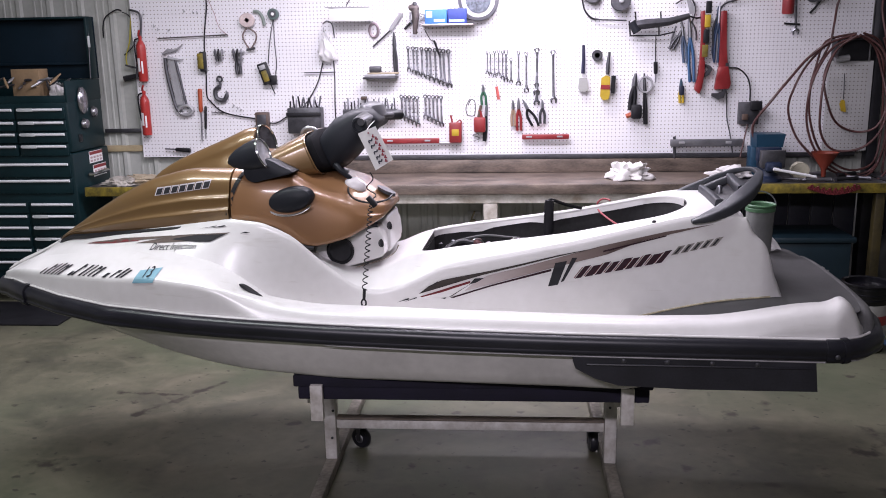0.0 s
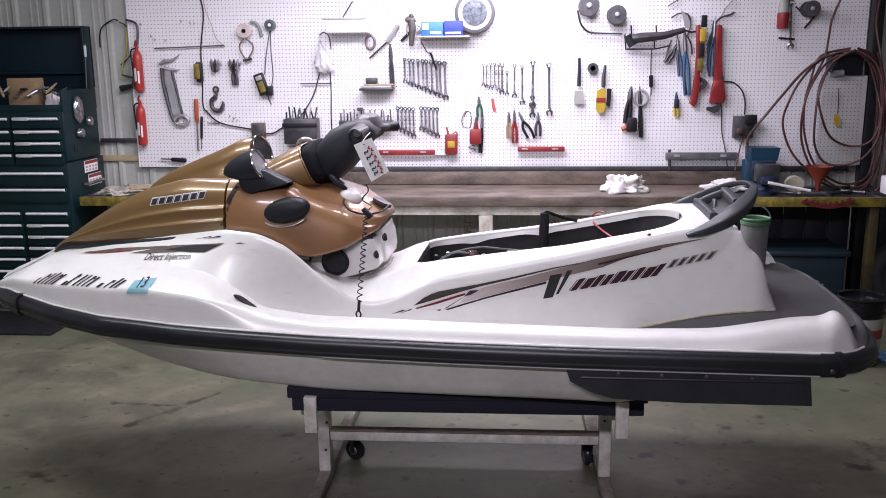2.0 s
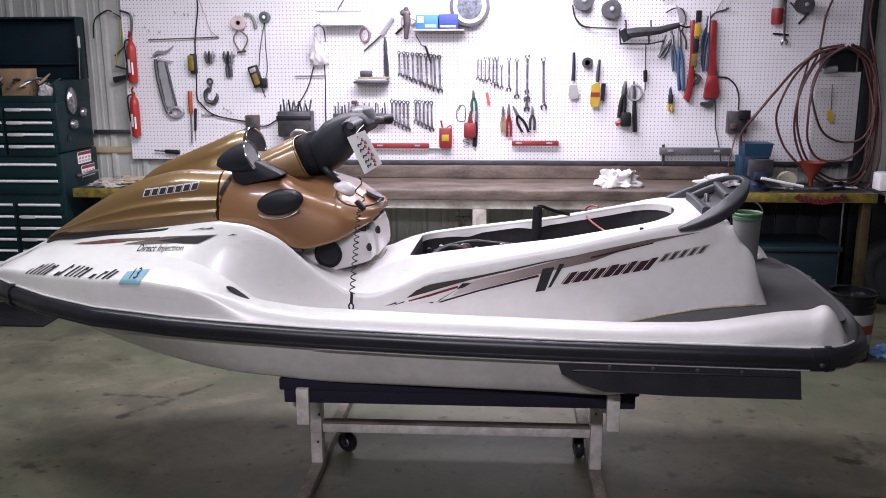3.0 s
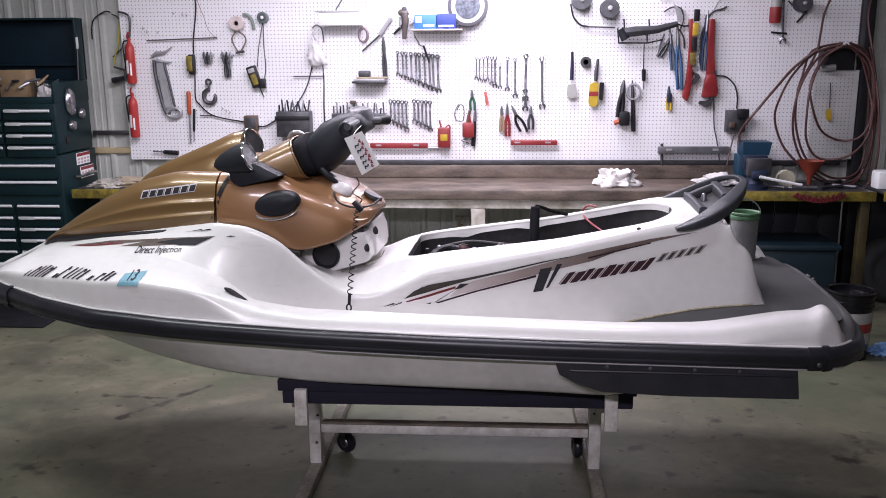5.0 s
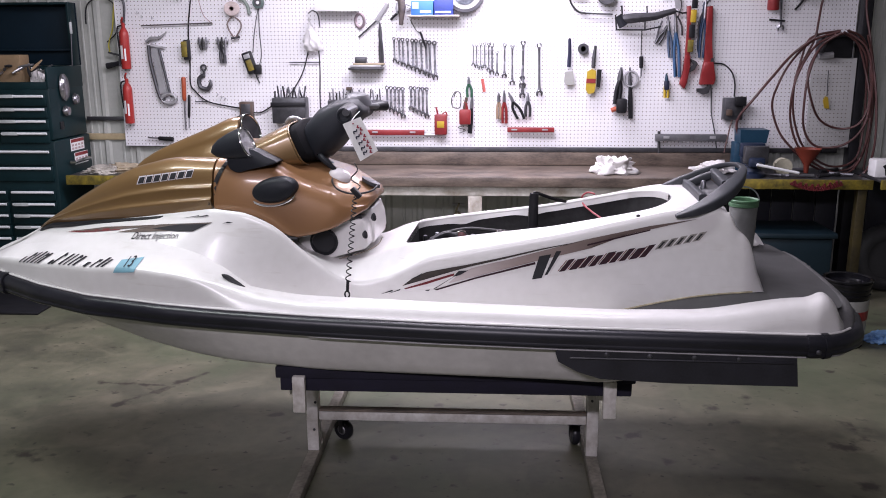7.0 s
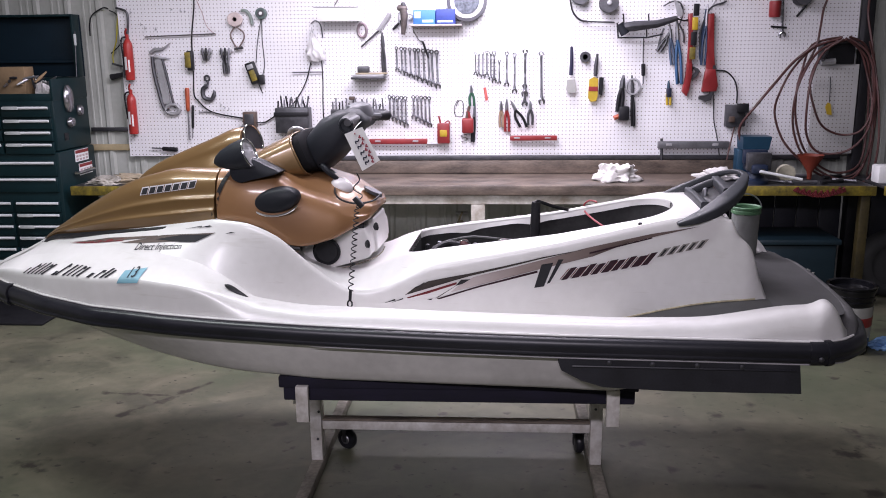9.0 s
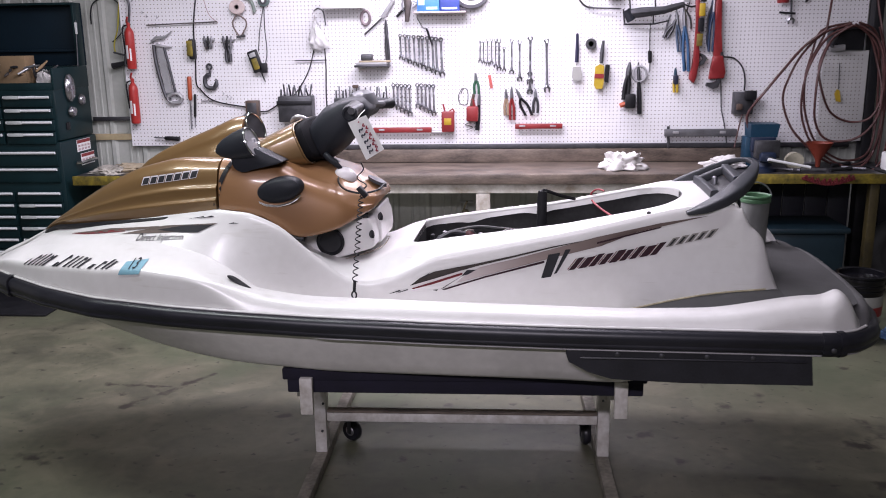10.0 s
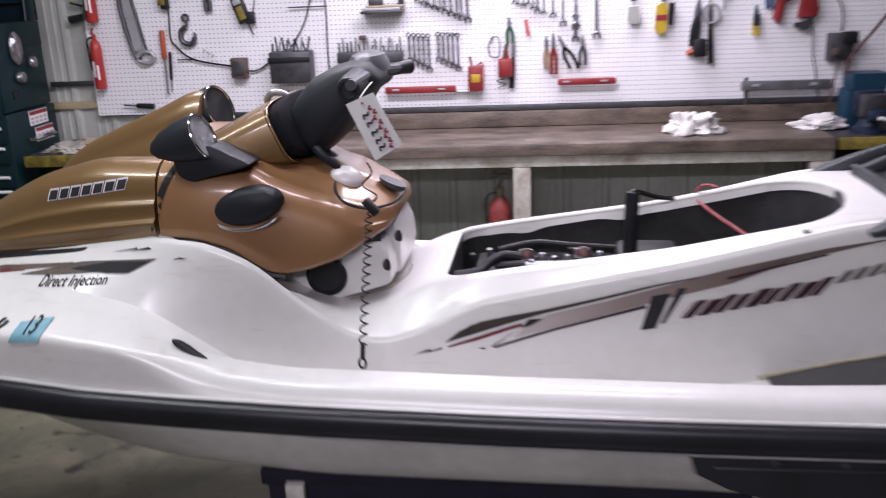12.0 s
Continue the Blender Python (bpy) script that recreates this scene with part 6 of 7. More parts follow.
CB = ((-0.81, 1.062), (-0.7, 1.055), (-0.62, 1.03), (-0.56, 0.985), (-0.52, 0.962), (-0.46, 0.967), (-0.38, 0.988), (-0.30, 1.03), (-0.24, 1.062))
CR = ((-0.81, 1.232), (-0.7, 1.235), (-0.58, 1.225), (-0.5, 1.17), (-0.38, 1.125), (-0.28, 1.085), (-0.24, 1.075))
CM = ((-0.81, 1.275), (-0.7, 1.272), (-0.62, 1.258), (-0.57, 1.235), (-0.54, 1.215), (-0.5, 1.205), (-0.38, 1.175), (-0.30, 1.125), (-0.24, 1.092))
CW = ((-0.81, 0.325), (-0.7, 0.335), (-0.55, 0.325), (-0.45, 0.30), (-0.35, 0.27), (-0.29, 0.215), (-0.26, 0.17), (-0.24, 0.12))
rings = []
for x in stations(-0.79, -0.270, 0.0125):
    zb, zr, zm, w = soft(CB, x, 0.02), soft(CR, x, 0.03), soft(CM, x, 0.015), soft(CW, x, 0.03)
    half = [(w * 0.9, zb + 0.0), (w * 0.97, zb), (w, zb + 0.01), (w * 0.98, zb * 0.5 + zr * 0.5), (w * 0.92, zr - 0.03), (w * 0.80, zr), (w * 0.70, zr + (zm - zr) * 0.12), (w * 0.56, zr + (zm - zr) * 0.42), (w * 0.42, zr + (zm - zr) * 0.74), (w * 0.33, zm - 0.006), (w * 0.2, zm), (0, zm)]
    near, far = full_ring(x, half)
    rings.append(near + far[::-1][1:])
for dx, k in ((0.006, 0.93), (0.010, 0.8), (0.0125, 0.55)):
    mid = sum(rings[-1], Vector()) / len(rings[-1])
    rings.append([mid + (p - mid) * k + Vector((dx - 0.004, 0, 0)) for p in rings[-1]])
part("cowl", loft(rings, caps=True), ORANGE, craft, "metallic bronze steering cowl")

for side in (-1, 1):
    seal = [(x, side * (soft(HW, x, 0.03) * 1.0 + 0.003), soft(HB, x, 0.02) - 0.012) for x in stations(-1.58, -0.81, 0.03)]
    part("hood_seal", tube(seal, 0.010, 6), BLACK, craft, "black rubber hood seal")
    seal = [(x, side * (soft(CW, x, 0.03) * 0.97 + 0.002), soft(CB, x, 0.02) - 0.004) for x in stations(-0.79, -0.5, 0.02)]
    part("cowl_seal", tube(seal, 0.007, 6), BLACK, craft, "black rubber cowl seal")

# stand
GRIMYPAINT = mat("grimy_white_paint", (0.30, 0.275, 0.23), 0.7, 0, 0.3, 9, 60, 0.001, dark=(0.06, 0.055, 0.042))
STANDPAINT = mat("chipped_white_paint", (0.74, 0.72, 0.70), 0.55, 0, 0.2, 16, 60, 0.001, dark=(0.42, 0.38, 0.34))
stand = empty("watercraft_stand", "low white timber stand with dark carpeted bunks under the hull", "stand", pose(0, 1.925, 0, 0, 0, 0.3))
for side in (-1, 1):
    y = side * 0.42
    part("bunk", box(-0.575, 0.672, y - 0.045, y + 0.045, 0.497, 0.540, 0.006), CARPET, stand, "navy carpeted bunk")
    part("bunk_base", box(-0.56, 0.66, y - 0.04, y + 0.04, 0.449, 0.499, 0.006), CARPET, stand, "navy carpeted bunk")
    for x in (-0.49, 0.583):
        part("bracket", box(x - 0.022, x + 0.022, side * 0.474 - 0.012, side * 0.474 + 0.012, 0.378 if side < 0 else 0.44, 0.51, 0.003), STANDPAINT, stand)
for x in (-0.527, 0.575):
    part("post", box(x - 0.023, x + 0.023, -0.12, -0.06, 0.05, 0.40, 0.004), STANDPAINT, stand)
    part("arm", box(x - 0.023, x + 0.023, -0.376, 0.376, 0.397, 0.448, 0.004), STANDPAINT, stand)
    part("foot", box(x - 0.023, x + 0.023, -0.62, 0.62, 0.003, 0.048, 0.004), GRIMYPAINT, stand)
for x, turn in ((-0.44, 60), (0.528, 8)):
    at = Matrix.Translation((x, 0.09, 0.048)) @ pose(0, 0, 0, 0, 90, turn)
    wheel = part("caster_wheel", lathe([(0.026, -0.017), (0.040, -0.015), (0.046, -0.006), (0.046, 0.006), (0.040, 0.015), (0.026, 0.017)], at, 24), RUBBER, stand, "black caster wheel")
    part("hub", lathe([(0.004, -0.020), (0.018, -0.020), (0.024, -0.014), (0.024, 0.014), (0.018, 0.020), (0.004, 0.020)], at, 14), STEEL, wheel, "dull steel hub")
    for side in (-1, 1):
        part("caster_fork", box(-0.06, 0.010, -0.010, 0.010, side * 0.021 - 0.0015, side * 0.021 + 0.0015, 0.001, at), DARKSTEEL, stand)
    part("caster_plate", box(x - 0.028, x + 0.028, 0.062, 0.118, 0.096, 0.102, 0.002), DARKSTEEL, stand)
for p in ((-0.512, -0.122, 0.259), (-0.520, -0.122, 0.143), (0.570, -0.122, 0.286), (-0.476, -0.476, 0.477), (0.592, -0.476, 0.507)):
    part("bolt_head", lathe([(0.0055, 0), (0.005, 0.003), (0.002, 0.004)], Matrix.Translation(p) @ pose(0, 0, 0, 90, 0, 0), 8), DARKSTEEL, stand)
part("crossbar", box(-0.50, 0.55, -0.122, -0.086, 0.184, 0.220, 0.004), STANDPAINT, stand)
BARETIMBER = mat("bare_grimy_timber", (0.27, 0.22, 0.18), 0.8, 0, 0.4, 14, 90, 0.001, dark=(0.03, 0.024, 0.02), stretch=(0.3, 1, 1))
part("tread", box(-0.50, 0.55, -0.124, -0.084, 0.222, 0.229, 0.002), BARETIMBER, stand, "bare grimy timber strip on the crossbar")

# far mirror fairing on the bonnet
FZ = ((-1.36, 1.04), (-1.294, 1.151), (-1.196, 1.211), (-1.070, 1.263), (-0.946, 1.313), (-0.873, 1.348))
rings = []
for x in stations(-1.36, -0.835, 0.02):
    zt, f = soft(FZ, x, 0.03), (x + 1.37) / 0.53
    w, lo = 0.035 + 0.075 * min(1, f * 1.3), soft(HM, x, 0.04) - 0.02
    lo = min(lo, zt - 0.02)
    h = zt - lo
    rings.append(chaikin([Vector((x, 0.17 - w * a, lo + h * c)) for a, c in ((1.25, 0), (1.1, 0.3), (0.85, 0.55), (0.8, 0.75), (0.5, 1), (0, 1.02), (-0.6, 0.95), (-1.0, 0.5), (-1.2, 0))], 2))
part("mirror_fairing", loft(rings, caps=True), GOLD, craft, "gold fairing of the far mirror")


def ring_path(c, r, m, n=24):
    return [m @ Vector((r[0] * math.cos(a), r[1] * math.sin(a), 0)) + Vector(c) for a in np.linspace(0, 2 * math.pi, n, endpoint=False)]


# pale base colour stands in for the bright reflection in the near mirror
BRIGHTGLASS = mat("bright_reflection_glass", (0.80, 0.79, 0.82), 0.16, 0.55, 0.05, 14, 60)


def mirror(center, k0, glass, yaw):
    """A mirror housing that looks aft, with an oval glass in a rim."""
    c = Vector(center)
    tilt = pose(0, 0, 0, 0, 0, yaw) @ pose(0, 0, 0, 0, 69, 0)
    rings = []
    for d, k in ((-0.125, 0.12), (-0.112, 0.4), (-0.085, 0.68), (-0.045, 0.9), (-0.012, 1.0), (0, 1.0), (0.002, 0.95), (-0.006, 0.9)):
        rings.append(ring_path(c + Vector((d * k0, 0, d * k0 * 0.28)), (0.054 * k * k0, 0.042 * k * k0), tilt))
    ob = part("mirror_housing", loft(rings, True, True), GREYPLASTIC, craft, "charcoal mirror housing")
    g = [ring_path(c + Vector((0.002, 0, 0)), (0.049 * k * k0, 0.038 * k * k0), tilt) for k in (1.0, 0.9, 0.5, 0.02)]
    part("mirror_glass", loft(g, True, True), glass, ob, "oval mirror glass")
    rim = ring_path(c + Vector((0.004, 0, 0)), (0.052 * k0, 0.04 * k0), tilt, 28)
    part("mirror_rim", tube(rim + rim[:1], 0.0035, 6), CHROME, ob, "bright mirror rim")
    return ob


mirror((-0.666, -0.310, 1.300), 1.0, BRIGHTGLASS, -13)
# near-black base stands in for the dark reflection in the far mirror
mirror((-0.806, 0.160, 1.300), 1.2, mat("dark_reflection_glass", (0.05, 0.05, 0.056), 0.2, 0.0, 0.1, 14, 60), -24)
# wing that carries the near mirror
wing = [(-0.741, -0.290, 1.241), (-0.722, -0.290, 1.280), (-0.654, -0.290, 1.280), (-0.601, -0.290, 1.256), (-0.557, -0.290, 1.232), (-0.604, -0.290, 1.218), (-0.662, -0.290, 1.205), (-0.700, -0.290, 1.195), (-0.731, -0.290, 1.209)]
wing = smooth_path(wing + wing[:1], 40)[:-1]
ringsw = []
mx, mz = sum(p[0] for p in wing) / 40 - 0.02, sum(p[2] for p in wing) / 40
for k, y, dz in ((0.5, -0.320, 0.0), (0.9, -0.318, 0.0), (0.97, -0.314, 0.0), (1.0, -0.305, 0.0), (1.0, -0.27, 0.0), (0.95, -0.22, -0.005)):
    ringsw.append([Vector((mx + (p[0] - mx) * k, y, mz + (p[2] - mz) * k + dz)) for p in wing])
part("mirror_base", loft(ringsw, True, True), GREYPLASTIC, craft, "charcoal mirror base")

# oval intake pad with a bright lower lip
pad = [[Vector((-0.572 + 0.083 * k * math.cos(a), y, 1.135 + (0.046 if math.sin(a) > 0 else 0.046) * k * math.sin(a) + 0.012 * math.cos(a) * k)) for a in np.linspace(0, 2 * math.pi, 28, endpoint=False)] for k, y in ((0.98, -0.29), (0.96, -0.322), (0.89, -0.332), (0.65, -0.341), (0.3, -0.345))]
part("intake_pad", loft(pad, True, True), GREYPLASTIC, craft, "charcoal oval intake pad")
lip = [(-0.572 + 0.086 * math.cos(a), -0.326, 1.131 + 0.050 * math.sin(a) + 0.012 * math.cos(a)) for a in np.linspace(math.pi * 1.15, math.pi * 1.85, 14)]
part("intake_lip", tube(lip, [0.001] + [0.004] * 12 + [0.001], 6), CHROME, craft, "bright lip of the intake")

# gold nacelle that carries the steering, with its boot and pad


def boxy_ring(top, bottom, w, p=0.5, grow=1.0, shift=(0, 0, 0)):
    """A rounded-box ring across the craft, its near edge from top to bottom."""
    a, b = Vector((top[0], 0, top[2])), Vector((bottom[0], 0, bottom[2]))
    mid, ax = (a + b) / 2 + Vector(shift), (a - b) / 2 * grow

    def sq(v):
        return math.copysign(abs(v) ** p, v)
    return [mid + ax * sq(math.cos(t)) + Vector((0, w * grow * sq(math.sin(t)), 0)) for t in np.linspace(0, 2 * math.pi, 40, endpoint=False)]


rim_top, rim_low = (-0.566, -0.200, 1.350), (-0.500, -0.200, 1.196)
rings = [boxy_ring((-0.753, -0.200, 1.260), (-0.668, -0.200, 1.177), 0.225), boxy_ring((-0.678, -0.200, 1.296), (-0.593, -0.200, 1.186), 0.218), boxy_ring((-0.620, -0.200, 1.325), (-0.545, -0.200, 1.187), 0.208), boxy_ring((-0.580, -0.200, 1.344), (-0.508, -0.200, 1.193), 0.2), boxy_ring(rim_top, rim_low, 0.197), boxy_ring(rim_top, rim_low, 0.197, 0.5, 0.93), boxy_ring(rim_top, rim_low, 0.197, 0.5, 0.9, (-0.02, 0, -0.01))]
part("nacelle", loft(rings, True, True), GOLD, craft, "gold painted steering nacelle", 40)
BOOT = mat("boot_rubber", (0.012, 0.012, 0.014), 0.85, 0, 0.2, 10, 80, spec=0.1)
rings = [boxy_ring(rim_top, rim_low, 0.197, 0.55, 0.9, (-0.03, 0, -0.015)), boxy_ring(rim_top, rim_low, 0.197, 0.55, 0.9, (0.008, 0, 0.003)), boxy_ring(rim_top, rim_low, 0.190, 0.6, 0.94, (0.014, 0, 0.005)), boxy_ring(rim_top, rim_low, 0.185, 0.6, 0.95, (0.026, 0, 0.010)), boxy_ring(rim_top, rim_low, 0.180, 0.6, 0.90, (0.034, 0, 0.013)), boxy_ring(rim_top, rim_low, 0.17, 0.6, 0.78, (0.036, 0, 0.014)), boxy_ring(rim_top, rim_low, 0.16, 0.6, 0.5, (0.034, 0, 0.014))]
part("steering_boot", loft(rings, True, True), BOOT, craft, "black steering boot", 45)
collar = boxy_ring(rim_top, rim_low, 0.197, 0.5, 0.98, (0.004, 0, 0.0))
part("collar_trim", tube(collar + collar[:1], 0.0032, 8), GOLD, craft, "gold collar trim")
part("collar_clip", tube(smooth_path([(-0.612, 0.02, 1.318), (-0.606, 0.00, 1.342), (-0.588, -0.01, 1.357), (-0.566, -0.01, 1.357), (-0.548, 0.00, 1.344)], 16), [0.006] + [0.009] * 14 + [0.006], 10), mat("dull_bright_clip", (0.42, 0.41, 0.43), 0.3, 0.5, 0.2, 20, 80), craft, "dull bright clip over the collar")
PADLINE = (((-0.530, -0.120, 1.318), (-0.485, -0.120, 1.205), 0.115), ((-0.508, -0.120, 1.352), (-0.441, -0.120, 1.212), 0.13), ((-0.467, -0.120, 1.397), (-0.396, -0.120, 1.251), 0.13), ((-0.411, -0.120, 1.424), (-0.347, -0.120, 1.310), 0.125), ((-0.360, -0.120, 1.436), (-0.312, -0.120, 1.360), 0.115), ((-0.326, -0.120, 1.430), (-0.296, -0.120, 1.384), 0.09), ((-0.314, -0.120, 1.417), (-0.298, -0.120, 1.395), 0.05))
part("handlebar_pad", loft([boxy_ring(a, b, w, 0.62) for a, b, w in PADLINE], True, True), GREYPLASTIC, craft, "charcoal handlebar pad", 50)
part("handlebar", tube(smooth_path([(-0.322, -0.260, 1.400), (-0.323, -0.100, 1.403), (-0.332, 0.100, 1.397), (-0.313, 0.300, 1.382)], 14), 0.013, 10), DARKSTEEL, craft)
grip = part("grip", tube([(-0.331, -0.242, 1.389), (-0.332, -0.234, 1.390), (-0.335, -0.215, 1.393), (-0.340, -0.100, 1.398)], [0.023, 0.026, 0.027, 0.027], 18), BLACK, craft, "black rubber grip")
part("grip_end", lathe([(0.026, -0.006), (0.0275, 0.0), (0.026, 0.005), (0.020, 0.006), (0.017, 0.002), (0.002, 0.001)], Matrix.Translation((-0.331, -0.243, 1.389)) @ pose(0, 0, 0, 90, 0, 0), 22), GREYPLASTIC, grip, "rounded grip end with a sunk middle")
part("grip", tube([(-0.329, 0.260, 1.381), (-0.309, 0.330, 1.380), (-0.292, 0.370, 1.379)], [0.017, 0.018, 0.021], 14), BLACK, craft, "black rubber grip")
part("lever_perch", tube([(-0.348, 0.100, 1.366), (-0.343, 0.260, 1.371)], 0.024, 12), GREYPLASTIC, craft)
hood_top = [[Vector((p[0] + 0.05 * k * math.cos(a), 0.08 + 0.12 * math.sin(a) * k, p[2] + dz)) for a in np.linspace(0, 2 * math.pi, 20, endpoint=False)] for p, k, dz in (((-0.349, 0.080, 1.420), 1.05, -0.02), ((-0.349, 0.080, 1.420), 1.0, 0.0), ((-0.349, 0.080, 1.429), 0.8, 0.012), ((-0.349, 0.080, 1.433), 0.3, 0.018))]
part("gauge_pod", loft(hood_top, True, True), mat("pod_grey", (0.052, 0.053, 0.062), 0.4, 0, 0.15, 12, 200, 0.0003), craft, "charcoal instrument pod")
part("steering_neck", tube([(-0.530, 0.000, 1.170), (-0.442, 0.000, 1.138), (-0.376, -0.020, 1.113)], [0.075, 0.05, 0.03], 14), GREYPLASTIC, craft)
part("throttle_sleeve", tube(smooth_path([(-0.456, -0.115, 1.233), (-0.430, -0.130, 1.211), (-0.396, -0.125, 1.182)], 10), [0.010, 0.012, 0.012, 0.012, 0.011, 0.011, 0.010, 0.010, 0.009, 0.008], 10), GREYPLASTIC, craft, "dark grey cable sleeve")
part("throttle_cable", tube(smooth_path([(-0.480, -0.100, 1.254), (-0.468, -0.106, 1.244), (-0.452, -0.118, 1.230)], 6), 0.0075, 10), CHROME, craft, "bright cable ferrule")

# console under the cowl
def moulded(outline, y0, y1, edge=0.012):
    """A box of rounded outline in x and z, with rounded near and far edges."""
    pts = [Vector((x, 0, z)) for x, z in outline]
    for _ in range(3):
        pts = [q for a, b in zip(pts, pts[1:] + pts[:1]) for q in (a.lerp(b, 0.12), a.lerp(b, 0.88))] if len(pts) < 16 else [q for a, b in zip(pts, pts[1:] + pts[:1]) for q in (a.lerp(b, 0.25), a.lerp(b, 0.75))]
    mid = sum(pts, Vector()) / len(pts)
    size = max((p - mid).length for p in pts)
    rings = []
    for y, inset in ((y0, edge), (y0 + edge * 0.15, edge * 0.5), (y0 + edge * 0.5, edge * 0.15), (y0 + edge, 0), (y1 - edge, 0), (y1, edge)):
        k = 1 - inset / size
        rings.append([mid + (p - mid) * k + Vector((0, y, 0)) for p in pts])
    return loft(rings, True, True)


part("console", moulded(((-0.53, 0.945), (-0.38, 1.003), (-0.288, 1.016), (-0.270, 0.982), (-0.262, 0.906), (-0.38, 0.870), (-0.52, 0.835)), -0.205, 0.2), GEL, craft, "white console under the cowl", 50)
part("console_step", moulded(((-0.35, 1.0), (-0.292, 1.042), (-0.268, 1.034), (-0.258, 0.985), (-0.252, 0.905), (-0.35, 0.89)), -0.115, 0.12), GEL, craft, "white raised step of the console", 50)
c = Vector((-0.427, -0.206, 0.928))
part("speaker_hole", lathe([(0.05, 0), (0.052, 0.006), (0.044, 0.008), (0.04, 0.004), (0.001, 0.003)], Matrix.Translation(c) @ pose(0, 0, 0, 90, 0, 0), 28), BLACK, craft, "round black duct mouth")
for p in ((-0.274, -0.209, 0.957), (-0.258, -0.118, 1.004)):
    part("console_clip", lathe([(0.010, -0.01), (0.012, 0.004), (0.004, 0.008)], Matrix.Translation(p) @ pose(0, 0, 0, 70, 0, 40) @ Matrix.Diagonal((0.7, 1.3, 1, 1)), 12), BLACK, craft)
part("rubber_gasket", tube(smooth_path([(-0.370, -0.196, 1.006), (-0.330, -0.196, 1.018), (-0.290, -0.186, 1.020)], 8), 0.010, 8), BLACK, craft)

GRIME = mat("brown_grime", (0.36, 0.29, 0.22), 0.8, 0, 0.4, 30, 200)
part("console_seam", tube(smooth_path([(-0.498, -0.205, 0.870), (-0.448, -0.200, 0.852), (-0.375, -0.197, 0.862), (-0.282, -0.195, 0.890), (-0.240, -0.140, 0.905), (-0.226, -0.120, 0.930)], 20), 0.0016, 6), GRIME, craft, "grimy joint round the console")

MILKWHITE = mat("milky_cap", (0.62, 0.58, 0.60), 0.2, 0, 0.06, 12, 60, coat=0.6)
# clear cap and oval badge on the cowl's tail
dome = Matrix.Translation((-0.380, -0.125, 1.158)) @ pose(0, 0, 0, 42, 22, 0) @ Matrix.Diagonal((1.25, 0.95, 1, 1))
part("filler_cap", lathe([(0.034, -0.02), (0.034, 0.0), (0.031, 0.009), (0.022, 0.017), (0.010, 0.021), (0.001, 0.022)], dome, 24), MILKWHITE, craft, "milky white filler cap", 60)
cap = [[Vector((-0.278 + 0.034 * k * math.cos(a), -0.05 + 0.03 * k * math.sin(a), 1.128 - 0.45 * 0.034 * k * math.cos(a) + h)) for a in np.linspace(0, 2 * math.pi, 20, endpoint=False)] for k, h in ((1.0, -0.01), (1.0, 0.003), (0.7, 0.004))]
part("oval_badge", loft(cap, True, True), DARKSTEEL, craft, "dark oval badge")

# grab handle behind the seat well
HANDLEGREY = mat("grey_moulding", (0.040, 0.043, 0.05), 0.45, 0, 0.2, 10, 200, 0.0004, spec=0.3)


def band(pts, widths, thicks, n):
    """A moulded bar of rounded-box section, wide across its run and level."""
    path = [Vector(p) for p in smooth_path(pts, n)]
    k = np.linspace(0, 1, len(pts))
    rings = []
    for i, p in enumerate(path):
        d = (path[min(i + 1, n - 1)] - path[max(i - 1, 0)]).normalized()
        side = d.cross(Vector((0, 0, 1))).normalized()
        up = side.cross(d).normalized()
        w, h = np.interp(i / (n - 1), k, widths) / 2, np.interp(i / (n - 1), k, thicks) / 2
        rings.append([p + side * (w * math.copysign(abs(math.cos(t)) ** 0.42, math.cos(t))) + up * (h * math.copysign(abs(math.sin(t)) ** 0.42, math.sin(t))) for t in np.linspace(0, 2 * math.pi, 24, endpoint=False)])
    return loft(rings, True, True)


part("grab_handle", band([(0.812, -0.292, 1.060), (0.866, -0.284, 1.075), (0.928, -0.262, 1.099), (0.986, -0.217, 1.129), (1.038, -0.140, 1.156), (1.074, -0.054, 1.174), (1.094, 0.020, 1.182), (1.082, 0.080, 1.188), (1.045, 0.140, 1.176), (0.985, 0.195, 1.142), (0.920, 0.230, 1.106), (0.860, 0.250, 1.076), (0.815, 0.262, 1.052)], (0.026, 0.054, 0.066, 0.064, 0.050, 0.034, 0.024, 0.024, 0.034, 0.055, 0.07, 0.07, 0.05), (0.011, 0.028, 0.038, 0.040, 0.034, 0.024, 0.018, 0.016, 0.020, 0.030, 0.034, 0.030, 0.016), 72), HANDLEGREY, craft, "charcoal moulded grab handle", 40)
part("latch_wall", band([(0.914, 0.150, 1.096), (0.914, 0.040, 1.100), (0.916, -0.080, 1.098), (0.922, -0.170, 1.092)], (0.022, 0.022, 0.024, 0.03), (0.046, 0.048, 0.05, 0.05), 14), HANDLEGREY, craft, "charcoal front wall of the latch recess")
part("latch_wall", band([(1.012, 0.120, 1.150), (1.010, 0.000, 1.146), (1.012, -0.120, 1.138)], (0.03, 0.034, 0.04), (0.034, 0.036, 0.04), 12), HANDLEGREY, craft)
part("latch_cheek", band([(0.912, 0.105, 1.104), (0.960, 0.105, 1.128), (1.010, 0.100, 1.150)], (0.03, 0.034, 0.03), (0.03, 0.03, 0.028), 10), HANDLEGREY, craft)
part("latch_floor", box(-0.05, 0.055, -0.17, 0.17, -0.018, 0.018, 0.006, Matrix.Translation((0.955, 0.0, 1.092)) @ pose(0, 0, 0, 0, -24, 0)), BLACK, craft)
